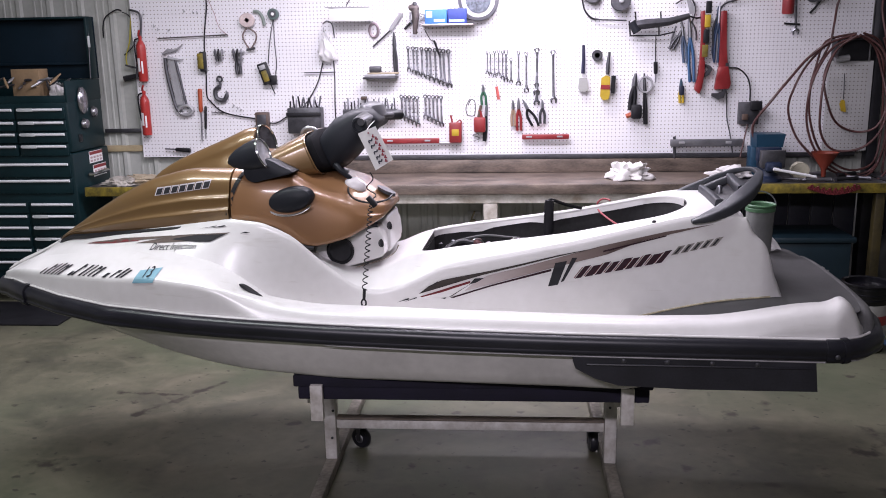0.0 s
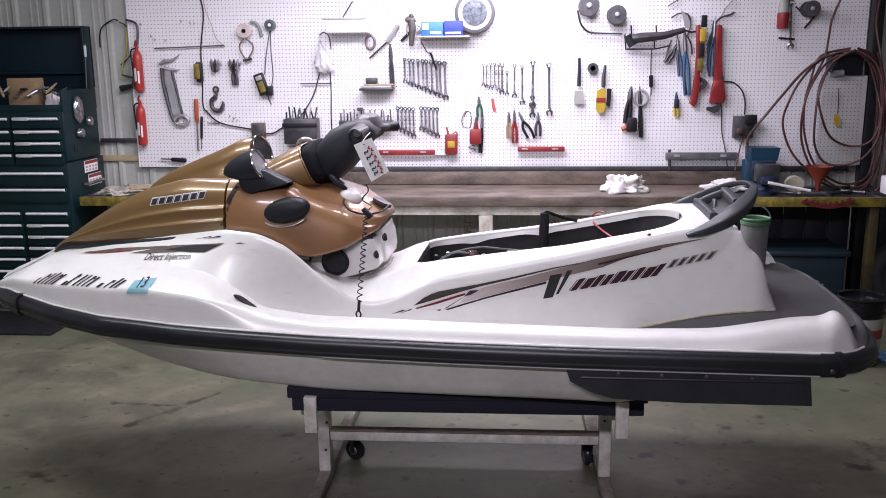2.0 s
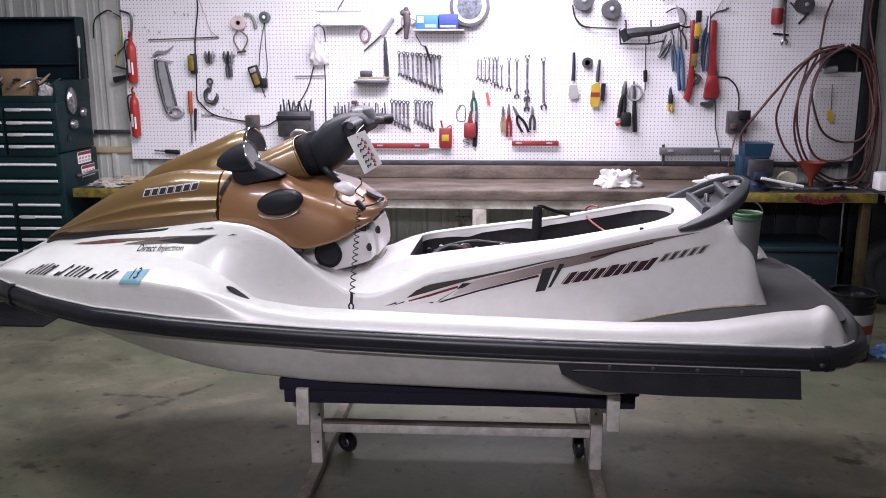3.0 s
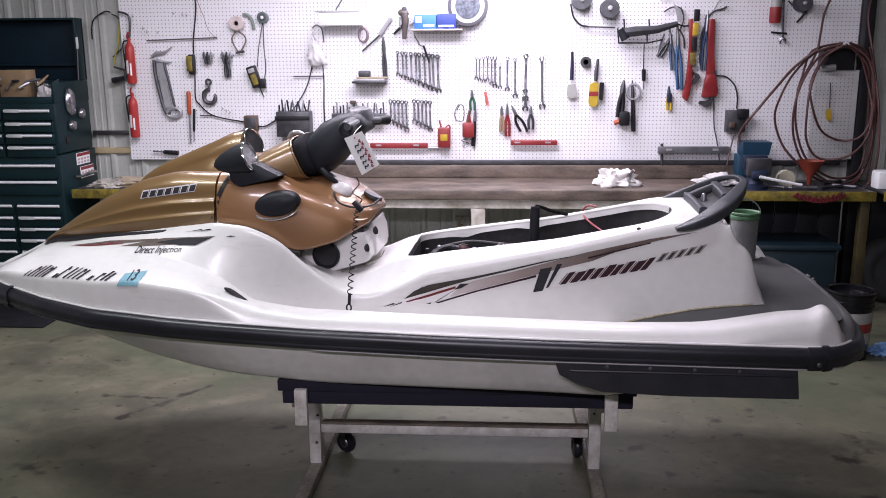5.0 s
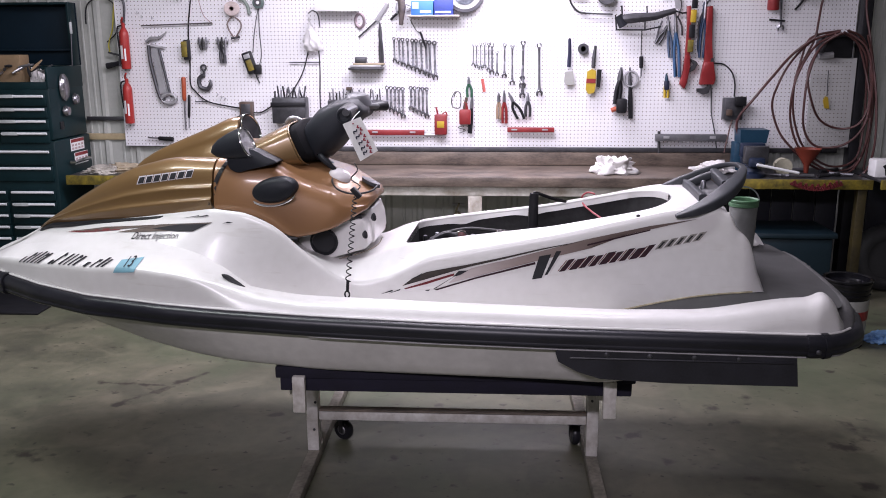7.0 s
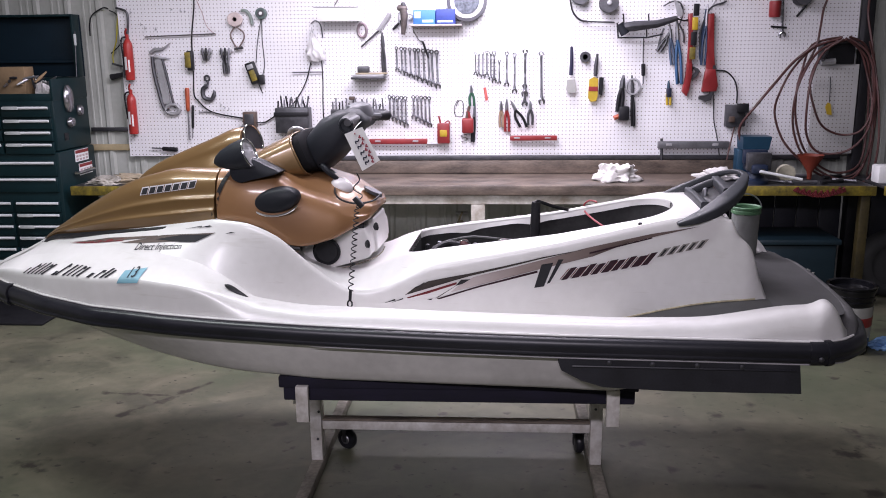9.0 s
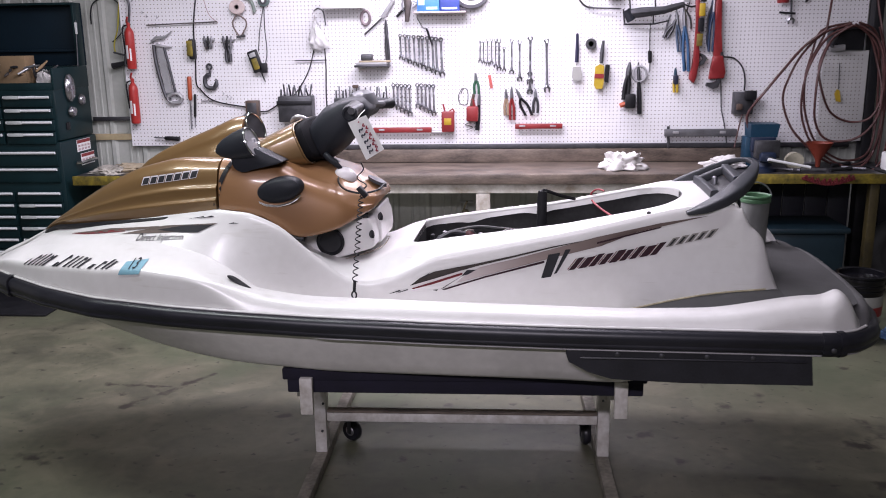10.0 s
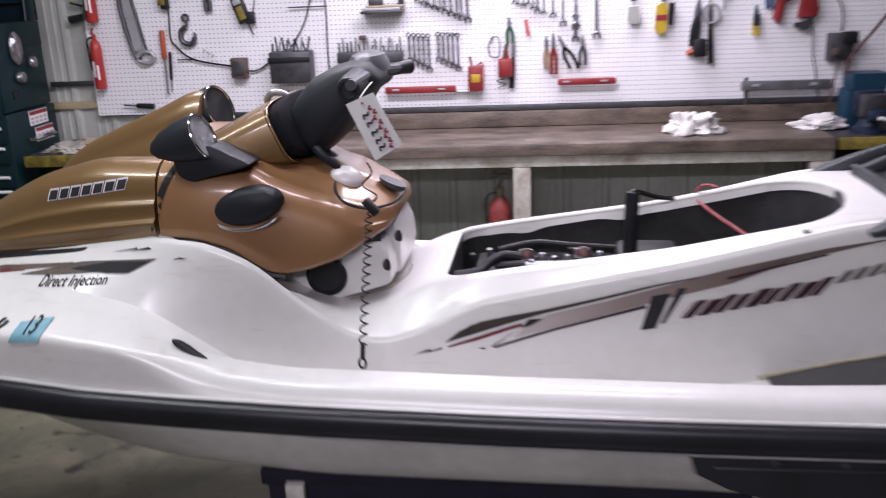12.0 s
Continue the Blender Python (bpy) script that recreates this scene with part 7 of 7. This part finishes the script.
part("handle_bolt", lathe([(0.010, -0.05), (0.010, 0.004), (0.008, 0.009), (0.003, 0.012)], Matrix.Translation((0.953, 0.000, 1.128)), 14), STEEL, craft, "bright latch stud")

for p in ((0.685, 0.250, 1.033), (0.693, -0.250, 1.053), (0.235, -0.250, 0.927)):
    part("rim_plug", lathe([(0.007, -0.012), (0.007, 0.001), (0.004, 0.003)], Matrix.Translation(p), 10), BLACK, craft)

# side fin with bolts
FINGREY = mat("scuffed_black_plastic", (0.023, 0.023, 0.031), 0.5, 0, 0.3, 7, 120)
FIN = ((0.412, -0.575, 0.665), (0.417, -0.575, 0.681), (0.432, -0.575, 0.687), (0.777, -0.575, 0.684), (1.158, -0.575, 0.681), (1.169, -0.575, 0.581), (0.781, -0.575, 0.577), (0.558, -0.575, 0.583), (0.486, -0.575, 0.604), (0.422, -0.575, 0.637))
part("side_fin", plate([(p[0], p[2]) for p in FIN], -0.592, -0.50), FINGREY, craft, "black plastic side fin")
part("fin_rib", tube([(0.457, -0.592, 0.652), (1.145, -0.592, 0.657)], 0.004, 6), RUBBER, craft)
for p in ((0.573, -0.592, 0.667), (0.708, -0.592, 0.666), (0.846, -0.592, 0.666), (0.983, -0.592, 0.665)):
    part("bolt", lathe([(0.009, 0), (0.008, 0.004), (0.003, 0.006)], Matrix.Translation(p) @ pose(0, 0, 0, 90, 0, 0), 10), DARKSTEEL, craft)
part("joint_bolt", lathe([(0.008, 0), (0.008, 0.005), (0.004, 0.007)], Matrix.Translation((1.213, -0.613, 0.704)) @ pose(0, 0, 0, 90, 0, 0), 10), DARKSTEEL, craft)

# engine bay: battery, hoses, clamps
PINKCAP = mat("faded_red_cap", (0.20, 0.085, 0.085), 0.45, 0, 0.3, 30, 120)
ENGINEGREY = mat("oily_engine_casting", (0.05, 0.05, 0.054), 0.4, 0.5, 0.4, 25, 120, 0.0006)
part("engine_cover", box(-0.08, 0.30, -0.12, 0.15, 0.66, 0.878, 0.012), ENGINEGREY, craft, "black engine cover")
for p in ((0.060, 0.000, 0.920), (0.210, 0.000, 0.925)):
    p = Vector(p)
    cp = part("injector_body", lathe([(0.036, -0.07), (0.036, -0.03), (0.030, -0.024), (0.030, -0.010), (0.024, -0.006)], Matrix.Translation(p), 18), ENGINEGREY, craft, "dark injector body with a faded red cap")
    part("injector_cap", lathe([(0.021, -0.008), (0.021, 0.002), (0.017, 0.009), (0.009, 0.012), (0.002, 0.0125)], Matrix.Translation(p), 18), PINKCAP, cp, "faded red cap")
    for a in (20, 110, 200, 290):
        q = p + Vector((0.045 * math.cos(radians(a)), 0.045 * math.sin(radians(a)), -0.012))
        part("clamp_bolt", lathe([(0.010, -0.03), (0.010, 0.004), (0.007, 0.008), (0.003, 0.009)], Matrix.Translation(q), 8), STEEL, cp)
    part("cap_clip", tube(smooth_path([p + Vector((-0.024, -0.01, -0.004)), p + Vector((-0.012, -0.012, 0.010)), p + Vector((0.008, -0.012, 0.012)), p + Vector((0.026, -0.01, -0.002))], 10), 0.0035, 6), CHROME, cp, "bright wire clip")
    part("bridle", box(p.x - 0.052, p.x + 0.052, p.y - 0.012, p.y + 0.012, p.z - 0.030, p.z - 0.018, 0.003), DARKSTEEL, cp)
for x0, x1 in ((-0.02, 0.06), (0.06, 0.21), (0.21, 0.31)):
    part("fuel_rail", tube([(x0, -0.045, 0.902), (x1, -0.045, 0.906)], 0.010, 10), STEEL if x0 > 0 else BLACK, craft)
part("air_duct", tube(smooth_path([(-0.12, -0.10, 0.890), (-0.06, -0.09, 0.898), (-0.035, -0.06, 0.912), (0.0, -0.03, 0.922), (0.045, -0.02, 0.915)], 18), 0.014, 10), BLACK, craft)
for k, (y, z) in enumerate(((-0.13, 0.85), (0.05, 0.86), (0.12, 0.84))):
    part("hose", tube(smooth_path([(-0.11, y, z - 0.06), (0.0, y + 0.02, z), (0.15, y - 0.03, z - 0.02), (0.32, y + 0.01, z - 0.03), (0.5, y, z - 0.1)], 20), 0.012, 8), BLACK if k % 2 else DARKSTEEL, craft)
for k in range(10):
    p = Vector((-0.09 + 0.045 * k, 0.08 + 0.03 * math.sin(k * 2.3), 0.888 + 0.008 * math.sin(k * 1.3)))
    part("engine_bolt", lathe([(0.009, -0.03), (0.009, 0.004), (0.005, 0.007)], Matrix.Translation(p), 8), STEEL if k % 2 else ENGINEGREY, craft)
BAYHOSE = mat("dusty_rubber_hose", (0.032, 0.032, 0.033), 0.6, 0, 0.3, 20, 90)
part("bay_hose", tube(smooth_path([(-0.02, 0.10, 0.900), (0.08, 0.11, 0.918), (0.18, 0.10, 0.914), (0.30, 0.12, 0.900)], 22), 0.007, 8), BAYHOSE, craft)
part("bay_box", box(0.30, 0.46, -0.02, 0.15, 0.80, 0.915, 0.014), BAYHOSE, craft, "dark moulded box in the engine bay")
part("bay_tray", box(0.50, 0.78, -0.17, 0.17, 0.80, 0.90, 0.02), BAYHOSE, craft, "dark tray at the rear of the bay")
part("strap_post", tube([(0.335, 0.030, 1.076), (0.333, 0.030, 1.050), (0.331, 0.030, 0.902)], [0.017, 0.018, 0.020], 10, flat=0.6), BLACK, craft, "black strap standing in the well")
part("strap", tube(smooth_path([(0.330, 0.030, 1.060), (0.336, 0.034, 1.076), (0.352, 0.050, 1.072), (0.400, 0.105, 1.046), (0.459, 0.200, 1.016)], 16), 0.007, 6), BLACK, craft)
part("red_cable", tube(smooth_path([(0.573, 0.180, 1.051), (0.547, 0.200, 1.054), (0.526, 0.220, 1.034), (0.529, 0.210, 1.008), (0.552, 0.100, 1.000), (0.576, -0.050, 1.005), (0.599, -0.180, 1.009)], 24), 0.0038, 8), mat("red_cable", (0.36, 0.06, 0.07), 0.5), craft, "thin red cable")

# lanyard, its loop and the paper tag
coil = []
a, b = Vector((-0.288, -0.300, 1.118)), Vector((-0.294, -0.430, 0.841))
for k, f in enumerate(np.linspace(0, 1, 230)):
    g = f ** 0.85
    r = 0.0085 * min(1, 12 * f + 0.2)
    coil.append(a.lerp(b, f) + Vector((r * math.cos(2 * math.pi * 15 * g), r * math.sin(2 * math.pi * 15 * g), 0)))
lany = part("lanyard", tube(coil, 0.0021, 5), BLACK, craft, "black coiled safety lanyard")
part("lanyard_clip", tube([(-0.294, -0.430, 0.845), (-0.297, -0.430, 0.807)], 0.0055, 8), BLACK, lany)
part("clip_ring", tube([Vector((-0.298, -0.430, 0.795)) + Vector((0.008 * math.cos(t), 0, 0.012 * math.sin(t))) for t in np.linspace(0, 2 * math.pi, 18)], 0.003, 6), BLACK, lany)
part("lanyard_loop", tube(smooth_path([(-0.408, -0.120, 1.156), (-0.385, -0.220, 1.145), (-0.350, -0.270, 1.129), (-0.295, -0.280, 1.119), (-0.243, -0.250, 1.124), (-0.223, -0.200, 1.139)], 26), 0.0035, 6), BLACK, lany)
part("lanyard_switch", box(-0.022, 0.022, -0.012, 0.012, -0.009, 0.009, 0.003, Matrix.Translation((-0.286, -0.290, 1.125)) @ pose(0, 0, 0, 0, 50, 0)), BLACK, lany)
part("lanyard_cord", tube(smooth_path([(-0.294, -0.280, 1.127), (-0.277, -0.260, 1.144), (-0.312, -0.250, 1.167), (-0.284, -0.270, 1.200), (-0.289, -0.290, 1.229)], 16), 0.0022, 6), BLACK, lany)
t0, t1, t2, t3 = (-0.318, -0.330, 1.367), (-0.256, -0.330, 1.392), (-0.198, -0.330, 1.278), (-0.260, -0.330, 1.241)
tag = part("paper_tag", plate([(p[0], p[2]) for p in (t0, t1, t2, t3)], -0.332, -0.3305), mat("tag_card", (0.72, 0.70, 0.70), 0.7, 0, 0.05, 30, 200), craft, "white paper tag with handwriting", 0)
T0, TU, TV = Vector(t0), Vector(t3) - Vector(t0), Vector(t1) - Vector(t0)
INK, REDINK = mat("dark_ink", (0.03, 0.03, 0.05), 0.7), mat("red_ink", (0.30, 0.04, 0.06), 0.7)


def tag_stroke(u0, v0, u1, v1, ink):
    a, b = T0 + TU * u0 + TV * v0, T0 + TU * u1 + TV * v1
    n = (b - a).cross(Vector((0, 1, 0))).normalized() * 0.0022
    part("ink_bar", plate([((p.x), (p.z)) for p in (a + n, b + n, b - n, a - n)], -0.3345, -0.3325), ink, tag, smooth=0)


for k, (u, v) in enumerate(((0.16, 0.70), (0.24, 0.80), (0.33, 0.70), (0.42, 0.82), (0.50, 0.72), (0.58, 0.84), (0.66, 0.74), (0.74, 0.82), (0.83, 0.76))):
    tag_stroke(u, v, u + 0.06, v - 0.10, REDINK)
    tag_stroke(u + 0.05, v - 0.09, u + 0.07, v + 0.02, REDINK)
for k, u in enumerate((0.24, 0.38, 0.54, 0.68, 0.80)):
    tag_stroke(u, 0.56, u + 0.05, 0.50, INK)
    tag_stroke(u + 0.05, 0.50, u + 0.02, 0.36, INK)
    tag_stroke(u + 0.02, 0.36, u + 0.09, 0.33, INK)
tag_stroke(0.07, 0.52, 0.10, 0.50, REDINK)
part("tag_string", tube(smooth_path([(-0.292, -0.330, 1.371), (-0.282, -0.300, 1.391), (-0.286, -0.200, 1.399)], 8), 0.0015, 5), WHITE, tag)

# ---- graphics laid on the skin ----
from mathutils.bvhtree import BVHTree

skin_v, skin_f = [], []
for ob in craft.children:
    if ob.name.split(".")[0] in ("deck", "hood", "cowl"):
        k = len(skin_v)
        skin_v += [v.co.copy() for v in ob.data.vertices]
        skin_f += [[k + i for i in p.vertices] for p in ob.data.polygons]
SKIN = BVHTree.FromPolygons(skin_v, skin_f)


def on_skin(x, z, lift=0.0015):
    hit, normal, _, _ = SKIN.ray_cast(Vector((x, -1.5 if x < -0.4 else -0.44, z)), Vector((0, 1, 0)))
    return (hit + (normal if normal.y < 0 else -normal) * lift) if hit else None


def lay(shapes, name, material, label="", lift=0.002, cell=0.012):
    """Thin flat shapes, outlines in x and z, each laid on the near side of the skin."""
    for outline in shapes:
        bm = bmesh.new()
        bm.faces.new([bm.verts.new((x, 0, z)) for x, z in outline])
        bmesh.ops.triangulate(bm, faces=bm.faces)
        for _ in range(5):
            long = [e for e in bm.edges if e.calc_length() > cell * 1.6]
            if not long:
                break
            bmesh.ops.subdivide_edges(bm, edges=long, cuts=1)
            bmesh.ops.triangulate(bm, faces=bm.faces)
        lost = []
        for v in bm.verts:
            p = on_skin(v.co.x, v.co.z, lift)
            if p is None:
                lost.append(v)
            else:
                v.co = p
        bmesh.ops.delete(bm, geom=lost, context="VERTS")
        part(name, bm, material, craft, label, 0)


def slab(x, z, w, h, lean, rise=0.0):
    """A leaning bar: foot at x, z."""
    return [(x, z), (x + w, z + w * rise), (x + w + h * lean, z + h + w * rise), (x + h * lean, z + h)]


VINYLDARK = mat("dark_vinyl", (0.03, 0.03, 0.034), 0.6, spec=0.15)
VINYLTAUPE = mat("taupe_vinyl", (0.15, 0.12, 0.105), 0.6, 0, 0.3, 5, 80, spec=0.15)
VINYLRED = mat("red_vinyl", (0.17, 0.03, 0.035), 0.6, spec=0.15)
MAROON = mat("maroon_vinyl", (0.040, 0.019, 0.025), 0.6, spec=0.15)
VINYLGREY = mat("grey_vinyl", (0.28, 0.26, 0.24), 0.6, spec=0.15)


def fading_vinyl():
    """Printed film whose colour runs along the stripe from pale rose to taupe."""
    m = mat("fading_stripe_vinyl", (0.5, 0.45, 0.45), 0.6, spec=0.15)
    t = m.node_tree
    tc, sp, ramp = t.nodes.new("ShaderNodeTexCoord"), t.nodes.new("ShaderNodeSeparateXYZ"), t.nodes.new("ShaderNodeValToRGB")
    run = t.nodes.new("ShaderNodeMapRange")
    run.inputs["From Min"].default_value, run.inputs["From Max"].default_value = -0.02, 0.60
    t.links.new(tc.outputs["Object"], sp.inputs[0])
    t.links.new(sp.outputs[0], run.inputs["Value"])
    t.links.new(run.outputs[0], ramp.inputs[0])
    ramp.color_ramp.elements[0].color, ramp.color_ramp.elements[1].color = (0.55, 0.49, 0.49, 1), (0.13, 0.095, 0.085, 1)
    ramp.color_ramp.elements.new(0.5).color = (0.27, 0.215, 0.20, 1)
    bsdf = [n for n in t.nodes if n.type == "BSDF_PRINCIPLED"][0]
    t.links.new(ramp.outputs[0], bsdf.inputs["Base Color"])
    return m


lay([[(-1.070, 0.886), (-0.993, 0.891), (-0.977, 0.930), (-1.053, 0.921)]], "year_sticker", mat("blue_sticker", (0.21, 0.43, 0.52), 0.4), "pale blue year sticker", 0.0024, 0.006)
reg = []
for k, (dx, h, w) in enumerate(((0, 0.018, 0.007), (0.022, 0.030, 0.009), (0.045, 0.032, 0.007), (0.066, 0.034, 0.009), (0.088, 0.030, 0.006), (0.103, 0.030, 0.010), (0.155, 0.012, 0.012), (0.172, 0.032, 0.009), (0.205, 0.030, 0.010), (0.227, 0.030, 0.007), (0.248, 0.028, 0.008), (0.268, 0.026, 0.010), (0.315, 0.012, 0.014), (0.345, 0.018, 0.007), (0.368, 0.024, 0.010), (0.386, 0.020, 0.009))):
    x = -1.507 + dx
    z = soft(((-1.53, 0.868), (-1.4, 0.885), (-1.3, 0.893), (-1.1, 0.902)), x)
    reg.append(slab(x, z, w, h, 1.45))
    if k % 3 == 1:
        reg.append(slab(x + h * 1.1, z + h * 0.72, 0.014, 0.006, 1.0))
lay(reg, "registration_bar", VINYLDARK, "dark slanted registration marks", 0.0024, 0.008)
lay([[(-1.375, 0.962), (-1.13, 0.990), (-1.125, 0.996), (-1.2, 0.988)]], "red_flash", VINYLRED)
lay([[(-1.135, 0.984), (-0.90, 0.999), (-0.847, 1.000), (-0.775, 1.030), (-0.98, 1.012)], [(-1.36, 0.966), (-1.0, 1.006), (-1.0, 1.010), (-1.2, 0.992)]], "taupe_flash", VINYLTAUPE)
lay([[(-1.0, 1.0), (-0.90, 0.996), (-0.845, 0.998), (-0.79, 1.024), (-0.90, 1.016)], [(-0.74, 1.027), (-0.70, 1.030), (-0.72, 1.033)], [(-0.90, 1.034), (-0.83, 1.046), (-0.83, 1.049)], [(-0.85, 1.040), (-0.79, 1.049), (-0.80, 1.052)]], "dark_flash", VINYLDARK, lift=0.003)
lay([[(-0.125, 0.796), (-0.088, 0.825), (-0.040, 0.846), (0.102, 0.874), (0.231, 0.904), (0.362, 0.937), (0.506, 0.967), (0.362, 0.932), (0.231, 0.897), (0.108, 0.866), (0.059, 0.851), (-0.041, 0.820)]], "dark_arrow", mat("dark_taupe_vinyl", (0.060, 0.050, 0.045), 0.6, 0, 0.3, 5, 80, spec=0.15), "dark taupe arrow-shaped stripe", 0.0024)
lay([[(0.036, 0.805), (0.070, 0.835), (0.119, 0.862), (0.178, 0.878), (0.247, 0.895), (0.362, 0.928), (0.506, 0.963), (0.531, 0.971), (0.513, 0.972), (0.730, 1.024), (0.889, 1.052), (0.731, 1.012), (0.514, 0.955), (0.532, 0.942), (0.342, 0.891), (0.247, 0.864), (0.135, 0.832)]], "side_stripe", fading_vinyl(), "stripe fading from pale rose to taupe", 0.0016)
lay([[(-0.119, 0.787), (-0.041, 0.811), (0.059, 0.843), (0.059, 0.835), (-0.041, 0.802), (-0.114, 0.784)]], "red_line", VINYLRED, lift=0.0026)
lay([[(-0.014, 0.782), (0.135, 0.830), (0.342, 0.889), (0.343, 0.881), (0.135, 0.824), (-0.002, 0.780)], [(0.520, 0.950), (0.731, 1.008), (0.731, 1.012), (0.520, 0.956)]], "thin_line", MAROON, lift=0.0026)
lay([[(-0.019, 0.783), (0.053, 0.828), (0.075, 0.852), (0.108, 0.854), (0.080, 0.837), (0.059, 0.831), (-0.007, 0.787)], [(-0.202, 0.767), (-0.162, 0.782), (-0.155, 0.778)], [(-0.176, 0.768), (-0.131, 0.786), (-0.132, 0.781)], [(-0.047, 0.780), (-0.027, 0.783), (-0.031, 0.777)], [(-0.093, 0.820), (-0.054, 0.843), (-0.064, 0.831)]], "dark_flick", VINYLDARK, lift=0.0030)
lay([[(0.332, 0.826), (0.366, 0.832), (0.397, 0.918), (0.356, 0.910)], [(0.376, 0.842), (0.386, 0.845), (0.432, 0.930), (0.414, 0.929)]], "emblem_block", VINYLDARK, "dark slanted emblem block")
for k in range(9):
    x, w, h = 0.424 + 0.034 * k, 0.022 + 0.005 * (k % 3 == 1), 0.045 - 0.005 * (k % 2)
    z = 0.855 + 0.21 * (x - 0.424)
    lay([slab(x, z, w, h, 0.75, 0.2)], "emblem_bar", MAROON, "dark maroon slanted emblem bar")
    lay([slab(x - 0.004, z + 0.003, 0.004, h - 0.006, 0.75, 0.2)], "emblem_edge", VINYLRED, "thin red edge", 0.0018)
lay([slab(0.748 + 0.031 * k, 0.942 + 0.0078 * k, 0.023, 0.032, 0.75, 0.22) for k in range(5)], "model_mark", VINYLGREY, "small grey slanted shapes")
lay([slab(0.757 + 0.031 * k, 0.947 + 0.0078 * k, 0.009, 0.023, 0.75, 0.22) for k in range(5)], "model_mark_core", VINYLDARK, lift=0.0027)
part("vent_slot", tube(smooth_path([(-0.715, -0.490, 0.872), (-0.69, -0.497, 0.862), (-0.66, -0.503, 0.847), (-0.628, -0.507, 0.832)], 12), [0.003, 0.007, 0.010, 0.011, 0.011, 0.011, 0.010, 0.009, 0.008, 0.006, 0.004, 0.002], 8, flat=0.7), BLACK, craft, "black vent slot")
plates = [slab(-1.091 + k * 0.031, 1.141 + k * 0.0046, 0.028, 0.029, 0.3, 0.14) for k in range(7)]
lay(plates, "maker_mark_backing", mat("pale_vinyl", (0.62, 0.58, 0.62), 0.3), "pale outlined maker's mark of seven blocks", 0.0012)
lay([slab(-1.086 + k * 0.031, 1.144 + k * 0.0046, 0.022, 0.022, 0.3, 0.14) for k in range(7)], "maker_mark", VINYLDARK, lift=0.002)
gap = []
for (x0, z0), (x1, z1) in zip(((-0.742, 1.236), (-0.768, 1.19), (-0.785, 1.15), (-0.795, 1.11)), ((-0.768, 1.19), (-0.785, 1.15), (-0.795, 1.11), (-0.80, 1.078))):
    gap.append([(x0 - 0.009, z0), (x0 + 0.008, z0), (x1 + 0.008, z1), (x1 - 0.009, z1)])
lay(gap, "panel_gap", BLACK, "dark gap between bonnet and cowl", 0.003)


def lay_text(body, x, z, size, name, material, shear=0.25, rise=0.0, lift=0.002):
    cu = bpy.data.curves.new(name, "FONT")
    cu.body, cu.size, cu.shear, cu.resolution_u, cu.offset = body, size, shear, 3, size * 0.006
    ob = bpy.data.objects.new(name, cu)
    scene.collection.objects.link(ob)
    bpy.context.view_layer.update()
    me = bpy.data.meshes.new_from_object(ob.evaluated_get(bpy.context.evaluated_depsgraph_get()))
    bpy.data.objects.remove(ob)
    for v in me.vertices:
        p = on_skin(x + v.co.x, z + v.co.y + rise * v.co.x, lift)
        v.co = p if p else Vector((x, -0.4, z))
    me.materials.clear()
    me.materials.append(material)
    o = new(name, me)
    o.parent = craft
    return o


tagged(lay_text("Direct Injection", -1.064, 0.971, 0.0265, "lettering", VINYLDARK, 0.3, 0.03), "small dark lettering on the bow")
tagged(lay_text("13", -1.040, 0.903, 0.036, "sticker_lettering", VINYLDARK, 0.3, 0.1, 0.0048), "dark figures on the year sticker")
